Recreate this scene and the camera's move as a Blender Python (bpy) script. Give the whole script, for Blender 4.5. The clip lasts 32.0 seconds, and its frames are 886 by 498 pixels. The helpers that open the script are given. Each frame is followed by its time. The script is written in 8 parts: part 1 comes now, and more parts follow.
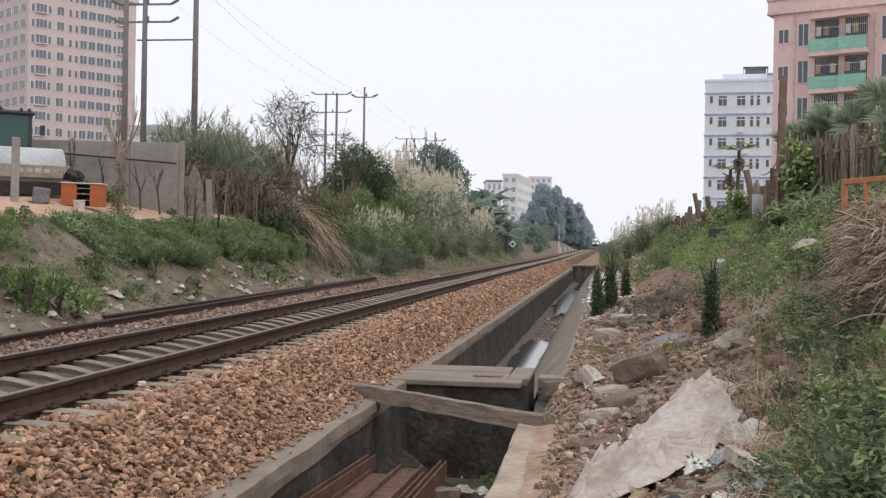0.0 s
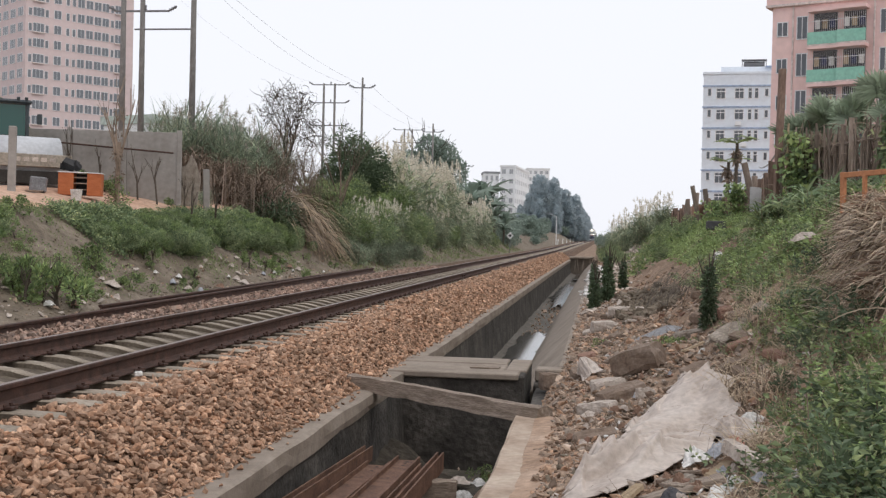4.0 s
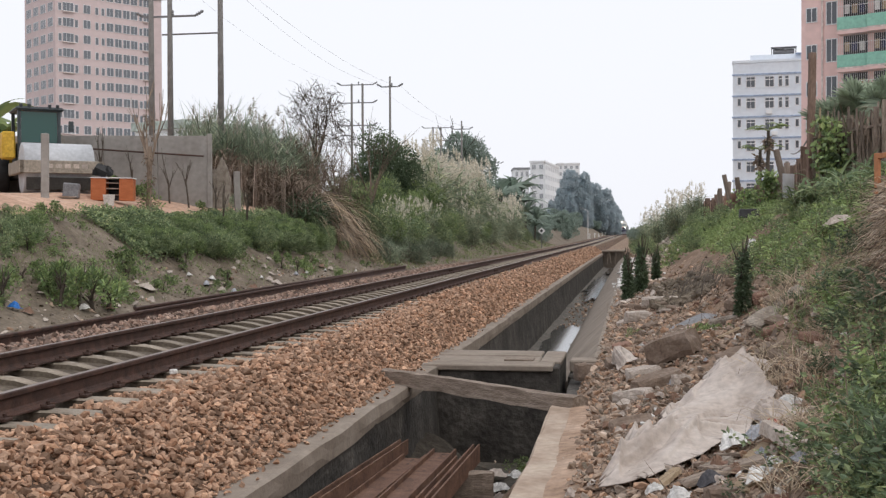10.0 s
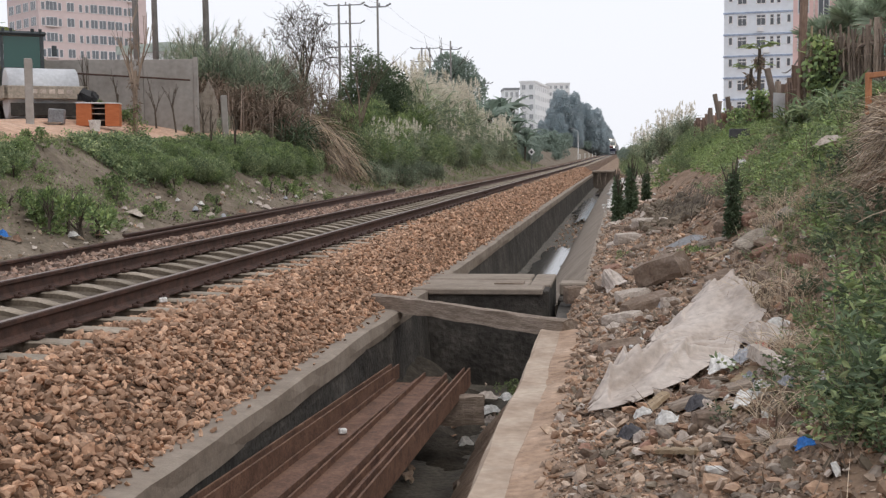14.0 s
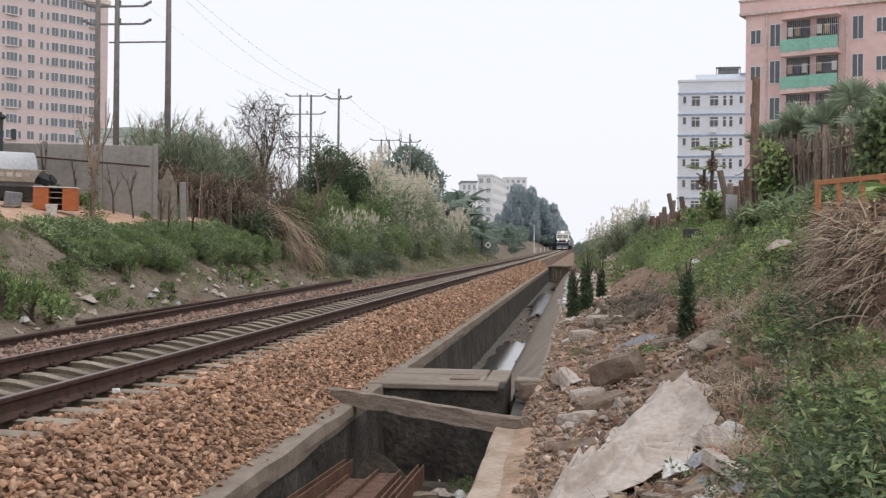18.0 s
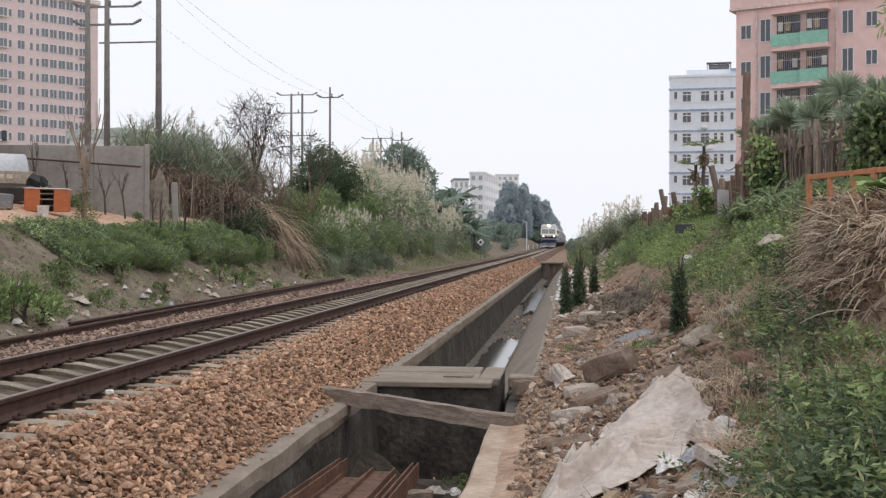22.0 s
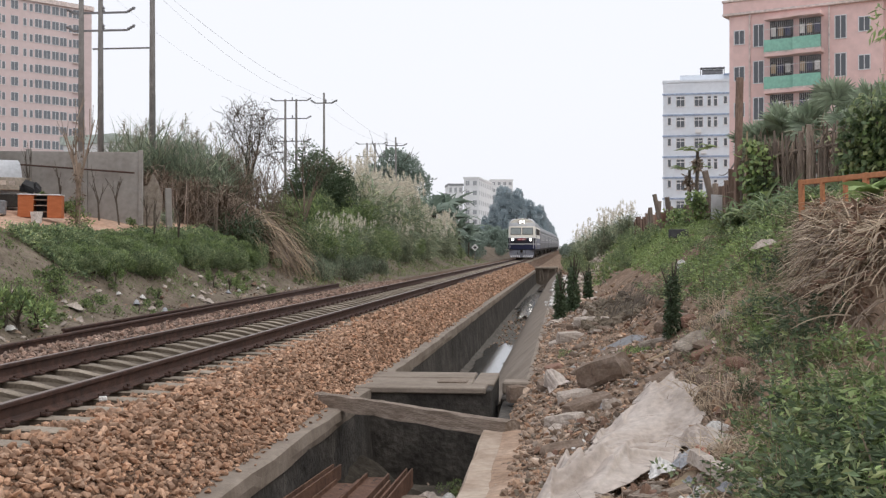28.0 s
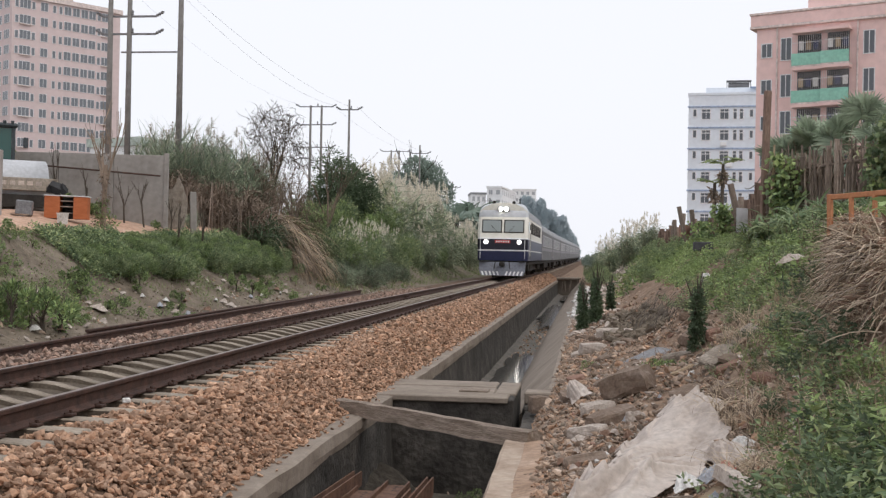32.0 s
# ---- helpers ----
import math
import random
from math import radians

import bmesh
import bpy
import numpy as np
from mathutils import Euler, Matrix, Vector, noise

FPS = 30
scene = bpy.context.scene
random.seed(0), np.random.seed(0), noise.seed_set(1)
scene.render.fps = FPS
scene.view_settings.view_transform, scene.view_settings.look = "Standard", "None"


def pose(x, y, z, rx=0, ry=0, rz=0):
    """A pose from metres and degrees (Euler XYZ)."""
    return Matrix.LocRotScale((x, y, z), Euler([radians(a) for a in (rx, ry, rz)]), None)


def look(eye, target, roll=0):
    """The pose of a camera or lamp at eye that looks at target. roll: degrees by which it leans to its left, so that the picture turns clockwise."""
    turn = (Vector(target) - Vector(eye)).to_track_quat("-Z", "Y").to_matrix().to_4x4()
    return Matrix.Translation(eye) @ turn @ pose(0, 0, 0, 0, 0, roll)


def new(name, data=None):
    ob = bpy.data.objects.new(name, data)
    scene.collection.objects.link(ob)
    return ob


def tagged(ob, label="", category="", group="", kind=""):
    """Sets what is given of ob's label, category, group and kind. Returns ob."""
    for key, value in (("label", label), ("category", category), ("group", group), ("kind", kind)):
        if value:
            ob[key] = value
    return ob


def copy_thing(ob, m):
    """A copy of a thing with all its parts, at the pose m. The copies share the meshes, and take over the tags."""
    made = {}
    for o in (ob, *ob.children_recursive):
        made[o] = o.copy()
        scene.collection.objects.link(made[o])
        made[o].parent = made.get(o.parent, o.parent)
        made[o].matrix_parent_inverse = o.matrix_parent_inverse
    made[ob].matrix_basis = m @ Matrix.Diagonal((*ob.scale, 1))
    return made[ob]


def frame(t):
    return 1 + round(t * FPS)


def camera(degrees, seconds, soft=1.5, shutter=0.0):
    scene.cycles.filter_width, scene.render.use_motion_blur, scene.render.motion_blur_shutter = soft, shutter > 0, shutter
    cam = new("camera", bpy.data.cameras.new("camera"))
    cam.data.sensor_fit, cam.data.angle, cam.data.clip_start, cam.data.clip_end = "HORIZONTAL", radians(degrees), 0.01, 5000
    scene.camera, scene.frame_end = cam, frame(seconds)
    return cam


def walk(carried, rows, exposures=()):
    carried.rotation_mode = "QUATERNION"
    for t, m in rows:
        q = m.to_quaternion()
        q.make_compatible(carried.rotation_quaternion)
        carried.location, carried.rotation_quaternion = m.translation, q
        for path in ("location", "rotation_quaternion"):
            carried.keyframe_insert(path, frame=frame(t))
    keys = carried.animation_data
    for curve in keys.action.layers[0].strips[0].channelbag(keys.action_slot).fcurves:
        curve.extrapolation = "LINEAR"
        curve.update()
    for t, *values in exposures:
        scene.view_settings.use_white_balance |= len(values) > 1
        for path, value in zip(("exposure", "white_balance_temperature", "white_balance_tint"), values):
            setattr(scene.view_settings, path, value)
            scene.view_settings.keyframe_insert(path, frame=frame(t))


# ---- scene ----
cam = camera(42.8, 32.0, soft=1.3)
# seconds, eye x y z, yaw, pitch, roll
PATH = [
    (0.0, -0.000, -0.000, 1.200, 8.050, -0.223, -1.000),
    (0.5, -0.015, 0.009, 1.197, 8.321, -0.172, -1.045),
    (1.0, -0.015, 0.017, 1.197, 8.145, -0.266, -1.013),
    (1.5, -0.015, 0.032, 1.195, 7.976, -0.420, -1.087),
    (2.0, -0.003, 0.006, 1.197, 7.893, -0.445, -1.114),
    (2.5, 0.000, 0.008, 1.202, 7.827, -0.437, -1.125),
    (3.0, -0.020, 0.009, 1.199, 7.898, -0.607, -1.176),
    (3.5, -0.011, 0.030, 1.201, 7.989, -0.661, -1.280),
    (5.5, -0.026, 0.027, 1.199, 7.541, -0.634, -1.284),
    (6.0, -0.013, 0.023, 1.198, 7.111, -0.469, -1.318),
    (6.5, -0.015, 0.018, 1.205, 5.026, -0.258, -1.417),
    (7.0, -0.026, 0.013, 1.206, 5.980, 0.036, -1.173),
    (7.5, -0.033, 0.012, 1.196, 6.585, -0.170, -1.287),
    (8.0, -0.030, 0.023, 1.199, 7.538, -0.338, -1.247),
    (8.5, -0.030, -0.016, 1.200, 7.581, -0.345, -1.343),
    (9.0, -0.019, 0.015, 1.204, 7.758, -0.083, -1.124),
    (9.5, -0.004, 0.064, 1.146, 9.295, -1.545, 0.059),
    (10.0, -0.003, 0.060, 1.132, 9.506, -0.774, 0.237),
    (10.5, 0.006, 0.068, 1.113, 9.298, -0.262, 0.620),
    (11.0, 0.010, 0.077, 1.098, 10.052, -0.093, 0.871),
    (11.5, 0.009, 0.075, 1.093, 10.263, -1.285, 0.805),
    (12.0, 0.002, 0.098, 1.107, 11.428, -2.551, 1.080),
    (12.5, 0.008, 0.068, 1.106, 11.098, -2.223, 0.795),
    (13.0, 0.013, 0.084, 1.106, 11.089, -2.092, 0.010),
    (13.5, 0.009, 0.109, 1.147, 9.326, -3.388, 0.876),
    (14.0, 0.004, 0.100, 1.168, 8.995, -4.745, 0.753),
    (14.5, 0.044, 0.066, 1.193, 9.960, -3.647, 0.719),
    (15.0, 0.051, 0.075, 1.162, 7.620, -1.443, 0.257),
    (15.5, 0.066, 0.093, 1.207, 6.185, -1.362, 0.564),
    (17.5, -0.015, 0.035, 1.237, 6.167, -0.445, -0.546),
    (18.0, -0.013, 0.030, 1.228, 6.799, -0.156, -0.641),
    (18.5, -0.021, 0.033, 1.230, 6.927, -0.003, -0.718),
    (19.0, -0.019, 0.028, 1.235, 6.970, -0.197, -0.709),
    (19.5, -0.005, 0.024, 1.235, 6.942, -0.141, -0.490),
    (20.0, 0.002, 0.012, 1.237, 6.714, -0.038, -0.285),
    (20.5, 0.006, 0.016, 1.236, 6.095, -0.031, -0.175),
    (21.0, -0.006, 0.026, 1.232, 6.183, -0.225, -0.076),
    (21.5, -0.004, 0.016, 1.235, 6.338, -0.234, -0.083),
    (22.0, -0.009, 0.020, 1.231, 6.430, -0.272, -0.103),
    (22.5, -0.009, 0.032, 1.235, 6.346, -0.269, -0.096),
    (23.0, -0.015, 0.029, 1.233, 6.219, -0.130, 0.008),
    (23.5, -0.019, 0.036, 1.233, 6.218, 0.022, -0.003),
    (24.0, -0.013, 0.038, 1.233, 5.952, -0.125, -0.108),
    (24.5, -0.008, 0.026, 1.234, 5.586, -0.136, -0.049),
    (25.0, -0.005, 0.013, 1.239, 5.841, 0.105, 0.119),
    (25.5, -0.002, 0.006, 1.237, 5.897, 0.302, 0.091),
    (27.5, -0.006, 0.022, 1.234, 5.986, -0.064, -0.071),
    (28.0, 0.003, 0.007, 1.237, 6.146, -0.006, 0.006),
    (28.5, 0.003, 0.021, 1.232, 6.063, 0.006, -0.005),
    (29.0, -0.004, 0.020, 1.234, 5.966, 0.073, -0.274),
    (29.5, -0.018, 0.026, 1.229, 6.063, 0.171, -0.455),
    (30.0, -0.023, 0.040, 1.236, 6.471, 0.291, -0.673),
    (30.5, -0.015, 0.018, 1.232, 6.921, 0.573, -0.789),
    (31.0, -0.018, 0.019, 1.232, 7.036, 0.664, -0.924),
    (31.5, -0.028, 0.033, 1.233, 7.177, 0.452, -0.974),
    (32.0, -0.037, 0.037, 1.234, 7.249, 0.409, -1.069),
]
walk(cam, [(t, pose(x, y, z, 90 + p, r, w)) for t, x, y, z, w, p, r in PATH])

# ---- light: a bright, even overcast sky ----
world = bpy.data.worlds.new("world")
scene.world = world
world.use_nodes = True
wn, wl = world.node_tree.nodes, world.node_tree.links
sky = wn.new("ShaderNodeTexSky")
sky.sky_type = "NISHITA"
sky.sun_disc = False
sky.sun_elevation, sky.sun_rotation = radians(48), radians(150)
sky.air_density, sky.dust_density, sky.ozone_density = 1.0, 6.0, 1.0
scale = wn.new("ShaderNodeMixRGB")
scale.blend_type = "MULTIPLY"
scale.inputs[0].default_value = 1.0
scale.inputs[2].default_value = (0.10, 0.10, 0.10, 1)
wl.new(sky.outputs[0], scale.inputs[1])
cloud = wn.new("ShaderNodeMixRGB")
cloud.inputs[0].default_value = 0.9
cloud.inputs[2].default_value = (1.02, 1.035, 1.10, 1)
wl.new(scale.outputs[0], cloud.inputs[1])
bg = wn["Background"]
wl.new(cloud.outputs[0], bg.inputs[0])
bg.inputs[1].default_value = 1.0
sun_data = bpy.data.lights.new("sun", "SUN")
sun_data.energy, sun_data.angle, sun_data.color = 0.9, radians(25), (1.0, 0.96, 0.9)
sun = new("sun", sun_data)
sun.matrix_world = look((60, 40, 100), (0, 60, 0))
scene.view_settings.exposure = 0.0

rng = np.random.default_rng(7)


# ---- materials ----
def mat(name, cols, scale=3.0, rough=0.85, bump=0.3, bscale=40.0, island=0.0, obj=0.0, metal=0.0, spec=0.3, translucent=0.0, stretch=None, depth=0.01, stain=0.25, tones=()):
    m = bpy.data.materials.new(name)
    m.use_nodes = True
    n, l = m.node_tree.nodes, m.node_tree.links
    b = n["Principled BSDF"]
    tc = n.new("ShaderNodeTexCoord")
    src = tc.outputs["Object"]
    if stretch:
        mp = n.new("ShaderNodeMapping")
        mp.inputs["Scale"].default_value = stretch
        l.new(src, mp.inputs["Vector"])
        src = mp.outputs["Vector"]
    t1 = n.new("ShaderNodeTexNoise")
    t1.inputs["Scale"].default_value = scale
    t1.inputs["Detail"].default_value = 8.0
    t1.inputs["Roughness"].default_value = 0.62
    l.new(src, t1.inputs["Vector"])
    ramp = n.new("ShaderNodeValToRGB")
    e = ramp.color_ramp.elements
    k = len(cols)
    while len(e) < k:
        e.new(0.5)
    for i, c in enumerate(cols):
        e[i].position = 0.28 + 0.44 * i / max(1, k - 1)
        e[i].color = (*c, 1)
    l.new(t1.outputs["Fac"], ramp.inputs["Fac"])
    col = ramp.outputs["Color"]
    if stain:
        t2 = n.new("ShaderNodeTexNoise")
        t2.inputs["Scale"].default_value = scale * 7.3
        t2.inputs["Detail"].default_value = 5.0
        l.new(src, t2.inputs["Vector"])
        r2 = n.new("ShaderNodeMapRange")
        r2.inputs["From Min"].default_value, r2.inputs["From Max"].default_value = 0.3, 0.7
        r2.inputs["To Min"].default_value, r2.inputs["To Max"].default_value = 1 - stain, 1 + stain
        l.new(t2.outputs["Fac"], r2.inputs["Value"])
        mx = n.new("ShaderNodeVectorMath")
        mx.operation = "SCALE"
        l.new(col, mx.inputs[0])
        l.new(r2.outputs["Result"], mx.inputs["Scale"])
        col = mx.outputs[0]
    for amount, node, socket in ((island, "ShaderNodeNewGeometry", "Random Per Island"), (obj, "ShaderNodeObjectInfo", "Random")):
        if amount:
            g = n.new(node)
            r3 = n.new("ShaderNodeMapRange")
            r3.inputs["To Min"].default_value, r3.inputs["To Max"].default_value = 1 - amount, 1 + amount
            l.new(g.outputs[socket], r3.inputs["Value"])
            my = n.new("ShaderNodeVectorMath")
            my.operation = "SCALE"
            l.new(col, my.inputs[0])
            l.new(r3.outputs["Result"], my.inputs["Scale"])
            col = my.outputs[0]
    if tones:
        g = n.new("ShaderNodeNewGeometry")
        tr2 = n.new("ShaderNodeValToRGB")
        tr2.color_ramp.interpolation = "CONSTANT"
        te = tr2.color_ramp.elements
        while len(te) < len(tones):
            te.new(0.5)
        for i, c in enumerate(tones):
            te[i].position = i / len(tones)
            te[i].color = (*c, 1)
        shuffle = n.new("ShaderNodeMath")
        shuffle.operation = "FRACT"
        times = n.new("ShaderNodeMath")
        times.operation = "MULTIPLY"
        times.inputs[1].default_value = 37.7
        l.new(g.outputs["Random Per Island"], times.inputs[0])
        l.new(times.outputs[0], shuffle.inputs[0])
        l.new(shuffle.outputs[0], tr2.inputs["Fac"])
        mt = n.new("ShaderNodeVectorMath")
        mt.operation = "MULTIPLY"
        l.new(col, mt.inputs[0])
        l.new(tr2.outputs["Color"], mt.inputs[1])
        col = mt.outputs[0]
    l.new(col, b.inputs["Base Color"])
    b.inputs["Roughness"].default_value = rough
    b.inputs["Metallic"].default_value = metal
    b.inputs["Specular IOR Level"].default_value = spec
    if bump:
        t3 = n.new("ShaderNodeTexNoise")
        t3.inputs["Scale"].default_value = bscale
        t3.inputs["Detail"].default_value = 6.0
        l.new(src, t3.inputs["Vector"])
        bp = n.new("ShaderNodeBump")
        bp.inputs["Strength"].default_value = bump
        bp.inputs["Distance"].default_value = depth
        l.new(t3.outputs["Fac"], bp.inputs["Height"])
        l.new(bp.outputs["Normal"], b.inputs["Normal"])
    if translucent:
        tr = n.new("ShaderNodeBsdfTranslucent")
        l.new(col, tr.inputs["Color"])
        mixs = n.new("ShaderNodeMixShader")
        mixs.inputs[0].default_value = translucent
        l.new(b.outputs[0], mixs.inputs[1])
        l.new(tr.outputs[0], mixs.inputs[2])
        l.new(mixs.outputs[0], n["Material Output"].inputs["Surface"])
    return m


def glow(name, color, strength):
    m = bpy.data.materials.new(name)
    m.use_nodes = True
    b = m.node_tree.nodes["Principled BSDF"]
    b.inputs["Base Color"].default_value = (*color, 1)
    b.inputs["Emission Color"].default_value = (*color, 1)
    b.inputs["Emission Strength"].default_value = strength
    return m


def glass(name, tint=(0.10, 0.12, 0.13), rough=0.08):
    m = bpy.data.materials.new(name)
    m.use_nodes = True
    b = m.node_tree.nodes["Principled BSDF"]
    b.inputs["Base Color"].default_value = (*tint, 1)
    b.inputs["Roughness"].default_value = rough
    b.inputs["Specular IOR Level"].default_value = 0.6
    return m


SOIL = mat("soil", [(0.135, 0.088, 0.06), (0.24, 0.165, 0.115), (0.335, 0.245, 0.182)], 1.6, 0.95, 0.9, 22, depth=0.03)
ORANGE_DIRT = mat("orange_dirt", [(0.33, 0.20, 0.14), (0.45, 0.29, 0.205), (0.53, 0.37, 0.28)], 0.9, 0.95, 0.6, 14, depth=0.03)
TAN_DIRT = mat("tan_dirt", [(0.25, 0.165, 0.112), (0.36, 0.25, 0.18), (0.45, 0.335, 0.255)], 1.8, 0.95, 0.7, 26, depth=0.02)
STONE = mat("ballast_stone", [(0.262, 0.160, 0.106), (0.40, 0.258, 0.175), (0.52, 0.358, 0.258)], 6, 0.9, 0.4, 60, island=0.3, stain=0.2, tones=((1, 1, 1), (1.25, 1.22, 1.2), (0.58, 0.55, 0.53), (1.02, 0.93, 0.87), (0.82, 0.82, 0.83)))
# bed colour darkened to paint the shade in gaps between loose stones
BALLAST = mat("shaded_ballast_bed", [(0.05, 0.031, 0.021), (0.12, 0.076, 0.051), (0.24, 0.155, 0.108)], 9, 0.95, 1.0, 16, depth=0.05, stain=0.4)
GREY_STONE = mat("grey_ballast", [(0.18, 0.122, 0.095), (0.27, 0.195, 0.157), (0.36, 0.275, 0.23)], 6, 0.9, 0.4, 60, island=0.35, tones=((1, 1, 1), (1.3, 1.25, 1.2), (0.6, 0.6, 0.6), (1.05, 0.95, 0.9)))
RUBBLE = mat("rubble", [(0.22, 0.152, 0.108), (0.34, 0.252, 0.188), (0.44, 0.347, 0.278)], 5, 0.93, 0.5, 50, island=0.3, tones=((1, 1, 1), (1.25, 1.27, 1.3), (0.62, 0.62, 0.64), (0.95, 0.85, 0.78), (0.82, 0.9, 0.98), (1.1, 0.95, 0.85)))
CONCRETE = mat("old_concrete", [(0.175, 0.140, 0.112), (0.245, 0.202, 0.164), (0.31, 0.262, 0.218)], 1.4, 0.9, 0.4, 30, stain=0.12, depth=0.015)
PALE_CONCRETE = mat("pale_concrete", [(0.25, 0.18, 0.13), (0.38, 0.295, 0.23), (0.48, 0.40, 0.325)], 2.2, 0.9, 0.2, 40, stain=0.12)
DARK_CONCRETE = mat("near_black_concrete", [(0.028, 0.025, 0.022), (0.056, 0.050, 0.044), (0.115, 0.103, 0.09)], 1.6, 0.9, 0.8, 13, stain=0.3, depth=0.04)
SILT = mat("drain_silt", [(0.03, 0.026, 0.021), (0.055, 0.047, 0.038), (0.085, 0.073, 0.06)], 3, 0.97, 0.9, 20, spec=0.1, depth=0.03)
SLEEPER = mat("sleeper_concrete", [(0.18, 0.146, 0.112), (0.265, 0.222, 0.176), (0.35, 0.302, 0.246)], 5, 0.85, 0.3, 60, obj=0.2, stain=0.2)
RUST = mat("rusty_rail", [(0.03, 0.016, 0.012), (0.058, 0.029, 0.021), (0.10, 0.05, 0.035)], 8, 0.75, 0.35, 120, stain=0.25, spec=0.4)
RAIL_TOP = mat("polished_rail_head", [(0.17, 0.125, 0.105), (0.26, 0.21, 0.185)], 5, 0.38, 0.05, 80, metal=0.8, stain=0.1)
SCRAP = mat("scrap_rust", [(0.07, 0.037, 0.026), (0.13, 0.07, 0.047), (0.19, 0.107, 0.072)], 5, 0.8, 0.4, 90, stain=0.3)
OLD_WOOD = mat("weathered_timber", [(0.12, 0.09, 0.068), (0.23, 0.182, 0.145), (0.36, 0.295, 0.245)], 7, 0.9, 0.8, 30, stretch=(0.35, 3, 3), stain=0.3)
DARK_WOOD = mat("dark_bamboo", [(0.15, 0.115, 0.092), (0.26, 0.205, 0.168), (0.38, 0.31, 0.26)], 4, 0.9, 0.5, 40, stretch=(3, 3, 0.5), obj=0.45)
BARK = mat("bark", [(0.06, 0.048, 0.038), (0.12, 0.10, 0.08)], 9, 0.95, 0.9, 40)
DUST_AND_SHADE = mat("dust_and_side_shade", [(0.07, 0.054, 0.04), (0.112, 0.089, 0.067), (0.158, 0.13, 0.1)], 4, 0.95, 0.5, 40, stain=0.25)
WATER = mat("drain_water", [(0.03, 0.03, 0.027), (0.05, 0.05, 0.045)], 2, 0.09, 0.0, 6, spec=0.9, stain=0.0)
MUD = mat("wet_mud", [(0.055, 0.047, 0.038), (0.10, 0.088, 0.072), (0.155, 0.136, 0.112)], 2.5, 0.75, 0.8, 18, depth=0.03)
POLE = mat("pole_concrete", [(0.15, 0.142, 0.135), (0.23, 0.22, 0.21)], 3, 0.9, 0.2, 40)
STEEL = mat("galvanised_steel", [(0.16, 0.16, 0.165), (0.26, 0.26, 0.27)], 5, 0.6, 0.1, 60, metal=0.4)
WIRE = mat("wire", [(0.30, 0.30, 0.31), (0.40, 0.40, 0.41)], 3, 0.7, 0.0)
LEAF = mat("shrub_leaf", [(0.127, 0.180, 0.079), (0.230, 0.302, 0.132), (0.355, 0.428, 0.192)], 1.5, 0.5, 0, island=0.4, obj=0.2, translucent=0.35, stain=0, tones=((1, 1, 1), (1.3, 1.25, 1.2), (0.6, 0.66, 0.66), (0.8, 0.86, 0.86), (1.0, 0.95, 0.85)))
DARK_LEAF = mat("dark_leaf", [(0.072, 0.106, 0.063), (0.114, 0.156, 0.090), (0.163, 0.208, 0.119)], 1.2, 0.5, 0, island=0.4, obj=0.2, translucent=0.3, stain=0)
BRIGHT_LEAF = mat("bright_leaf", [(0.169, 0.241, 0.092), (0.271, 0.362, 0.144), (0.371, 0.453, 0.210)], 1.5, 0.55, 0, island=0.4, obj=0.15, translucent=0.35, stain=0)
REED = mat("reed_blade", [(0.169, 0.216, 0.143), (0.273, 0.319, 0.226), (0.432, 0.463, 0.348)], 0.8, 0.6, 0, island=0.4, obj=0.25, translucent=0.35, stain=0, tones=((1, 1, 1), (1.35, 1.3, 1.25), (0.65, 0.72, 0.72), (0.8, 0.88, 0.86)))
PALE_REED = mat("silvery_reed_blade", [(0.203, 0.243, 0.162), (0.332, 0.368, 0.255), (0.473, 0.493, 0.366)], 0.8, 0.65, 0, island=0.35, obj=0.15, translucent=0.35, stain=0, tones=((1, 1, 1), (1.3, 1.25, 1.15), (0.55, 0.62, 0.6), (0.75, 0.85, 0.8)))
PLUME = mat("reed_plume", [(0.68, 0.63, 0.53), (0.80, 0.76, 0.67)], 3, 0.95, 0, island=0.15, translucent=0.5, stain=0)
STRAW = mat("dry_straw", [(0.24, 0.175, 0.11), (0.38, 0.29, 0.195), (0.50, 0.40, 0.29)], 1.2, 0.8, 0, island=0.4, obj=0.15, translucent=0.2, stain=0)
BROWN_STALK = mat("brown_stalk", [(0.127, 0.092, 0.069), (0.218, 0.167, 0.127), (0.310, 0.247, 0.196)], 1.2, 0.9, 0, island=0.4, obj=0.15, stain=0)
GRASS = mat("grass_blade", [(0.125, 0.177, 0.069), (0.210, 0.267, 0.107), (0.316, 0.347, 0.172)], 0.6, 0.6, 0, island=0.35, translucent=0.35, stain=0)
TAN_PLUME = mat("grey_plume", [(0.40, 0.365, 0.31), (0.54, 0.50, 0.44)], 3, 0.95, 0, island=0.2, translucent=0.4, stain=0)
PALM = mat("palm_leaf", [(0.221, 0.276, 0.198), (0.331, 0.393, 0.284), (0.469, 0.538, 0.397)], 1.2, 0.4, 0, island=0.3, translucent=0.4, stain=0)
# leaf colour lifted to pale blue-grey to stand for distance haze
HAZE_LEAF = mat("haze_tinted_far_leaf", [(0.43, 0.495, 0.525), (0.45, 0.515, 0.545), (0.47, 0.535, 0.565)], 0.1, 0.95, 0, island=0.02, translucent=0.7, spec=0.0, stain=0)
# green paled and greyed in the colour itself, as haze would
MID_LEAF = mat("haze_tinted_mid_leaf", [(0.224, 0.287, 0.245), (0.308, 0.371, 0.315)], 0.2, 0.8, 0, island=0.2, translucent=0.3, stain=0)
CLOTH = mat("grimy_plastic_sheet", [(0.323, 0.266, 0.225), (0.475, 0.410, 0.365), (0.570, 0.509, 0.464)], 2.6, 0.8, 0.5, 14, depth=0.02, stain=0.15)
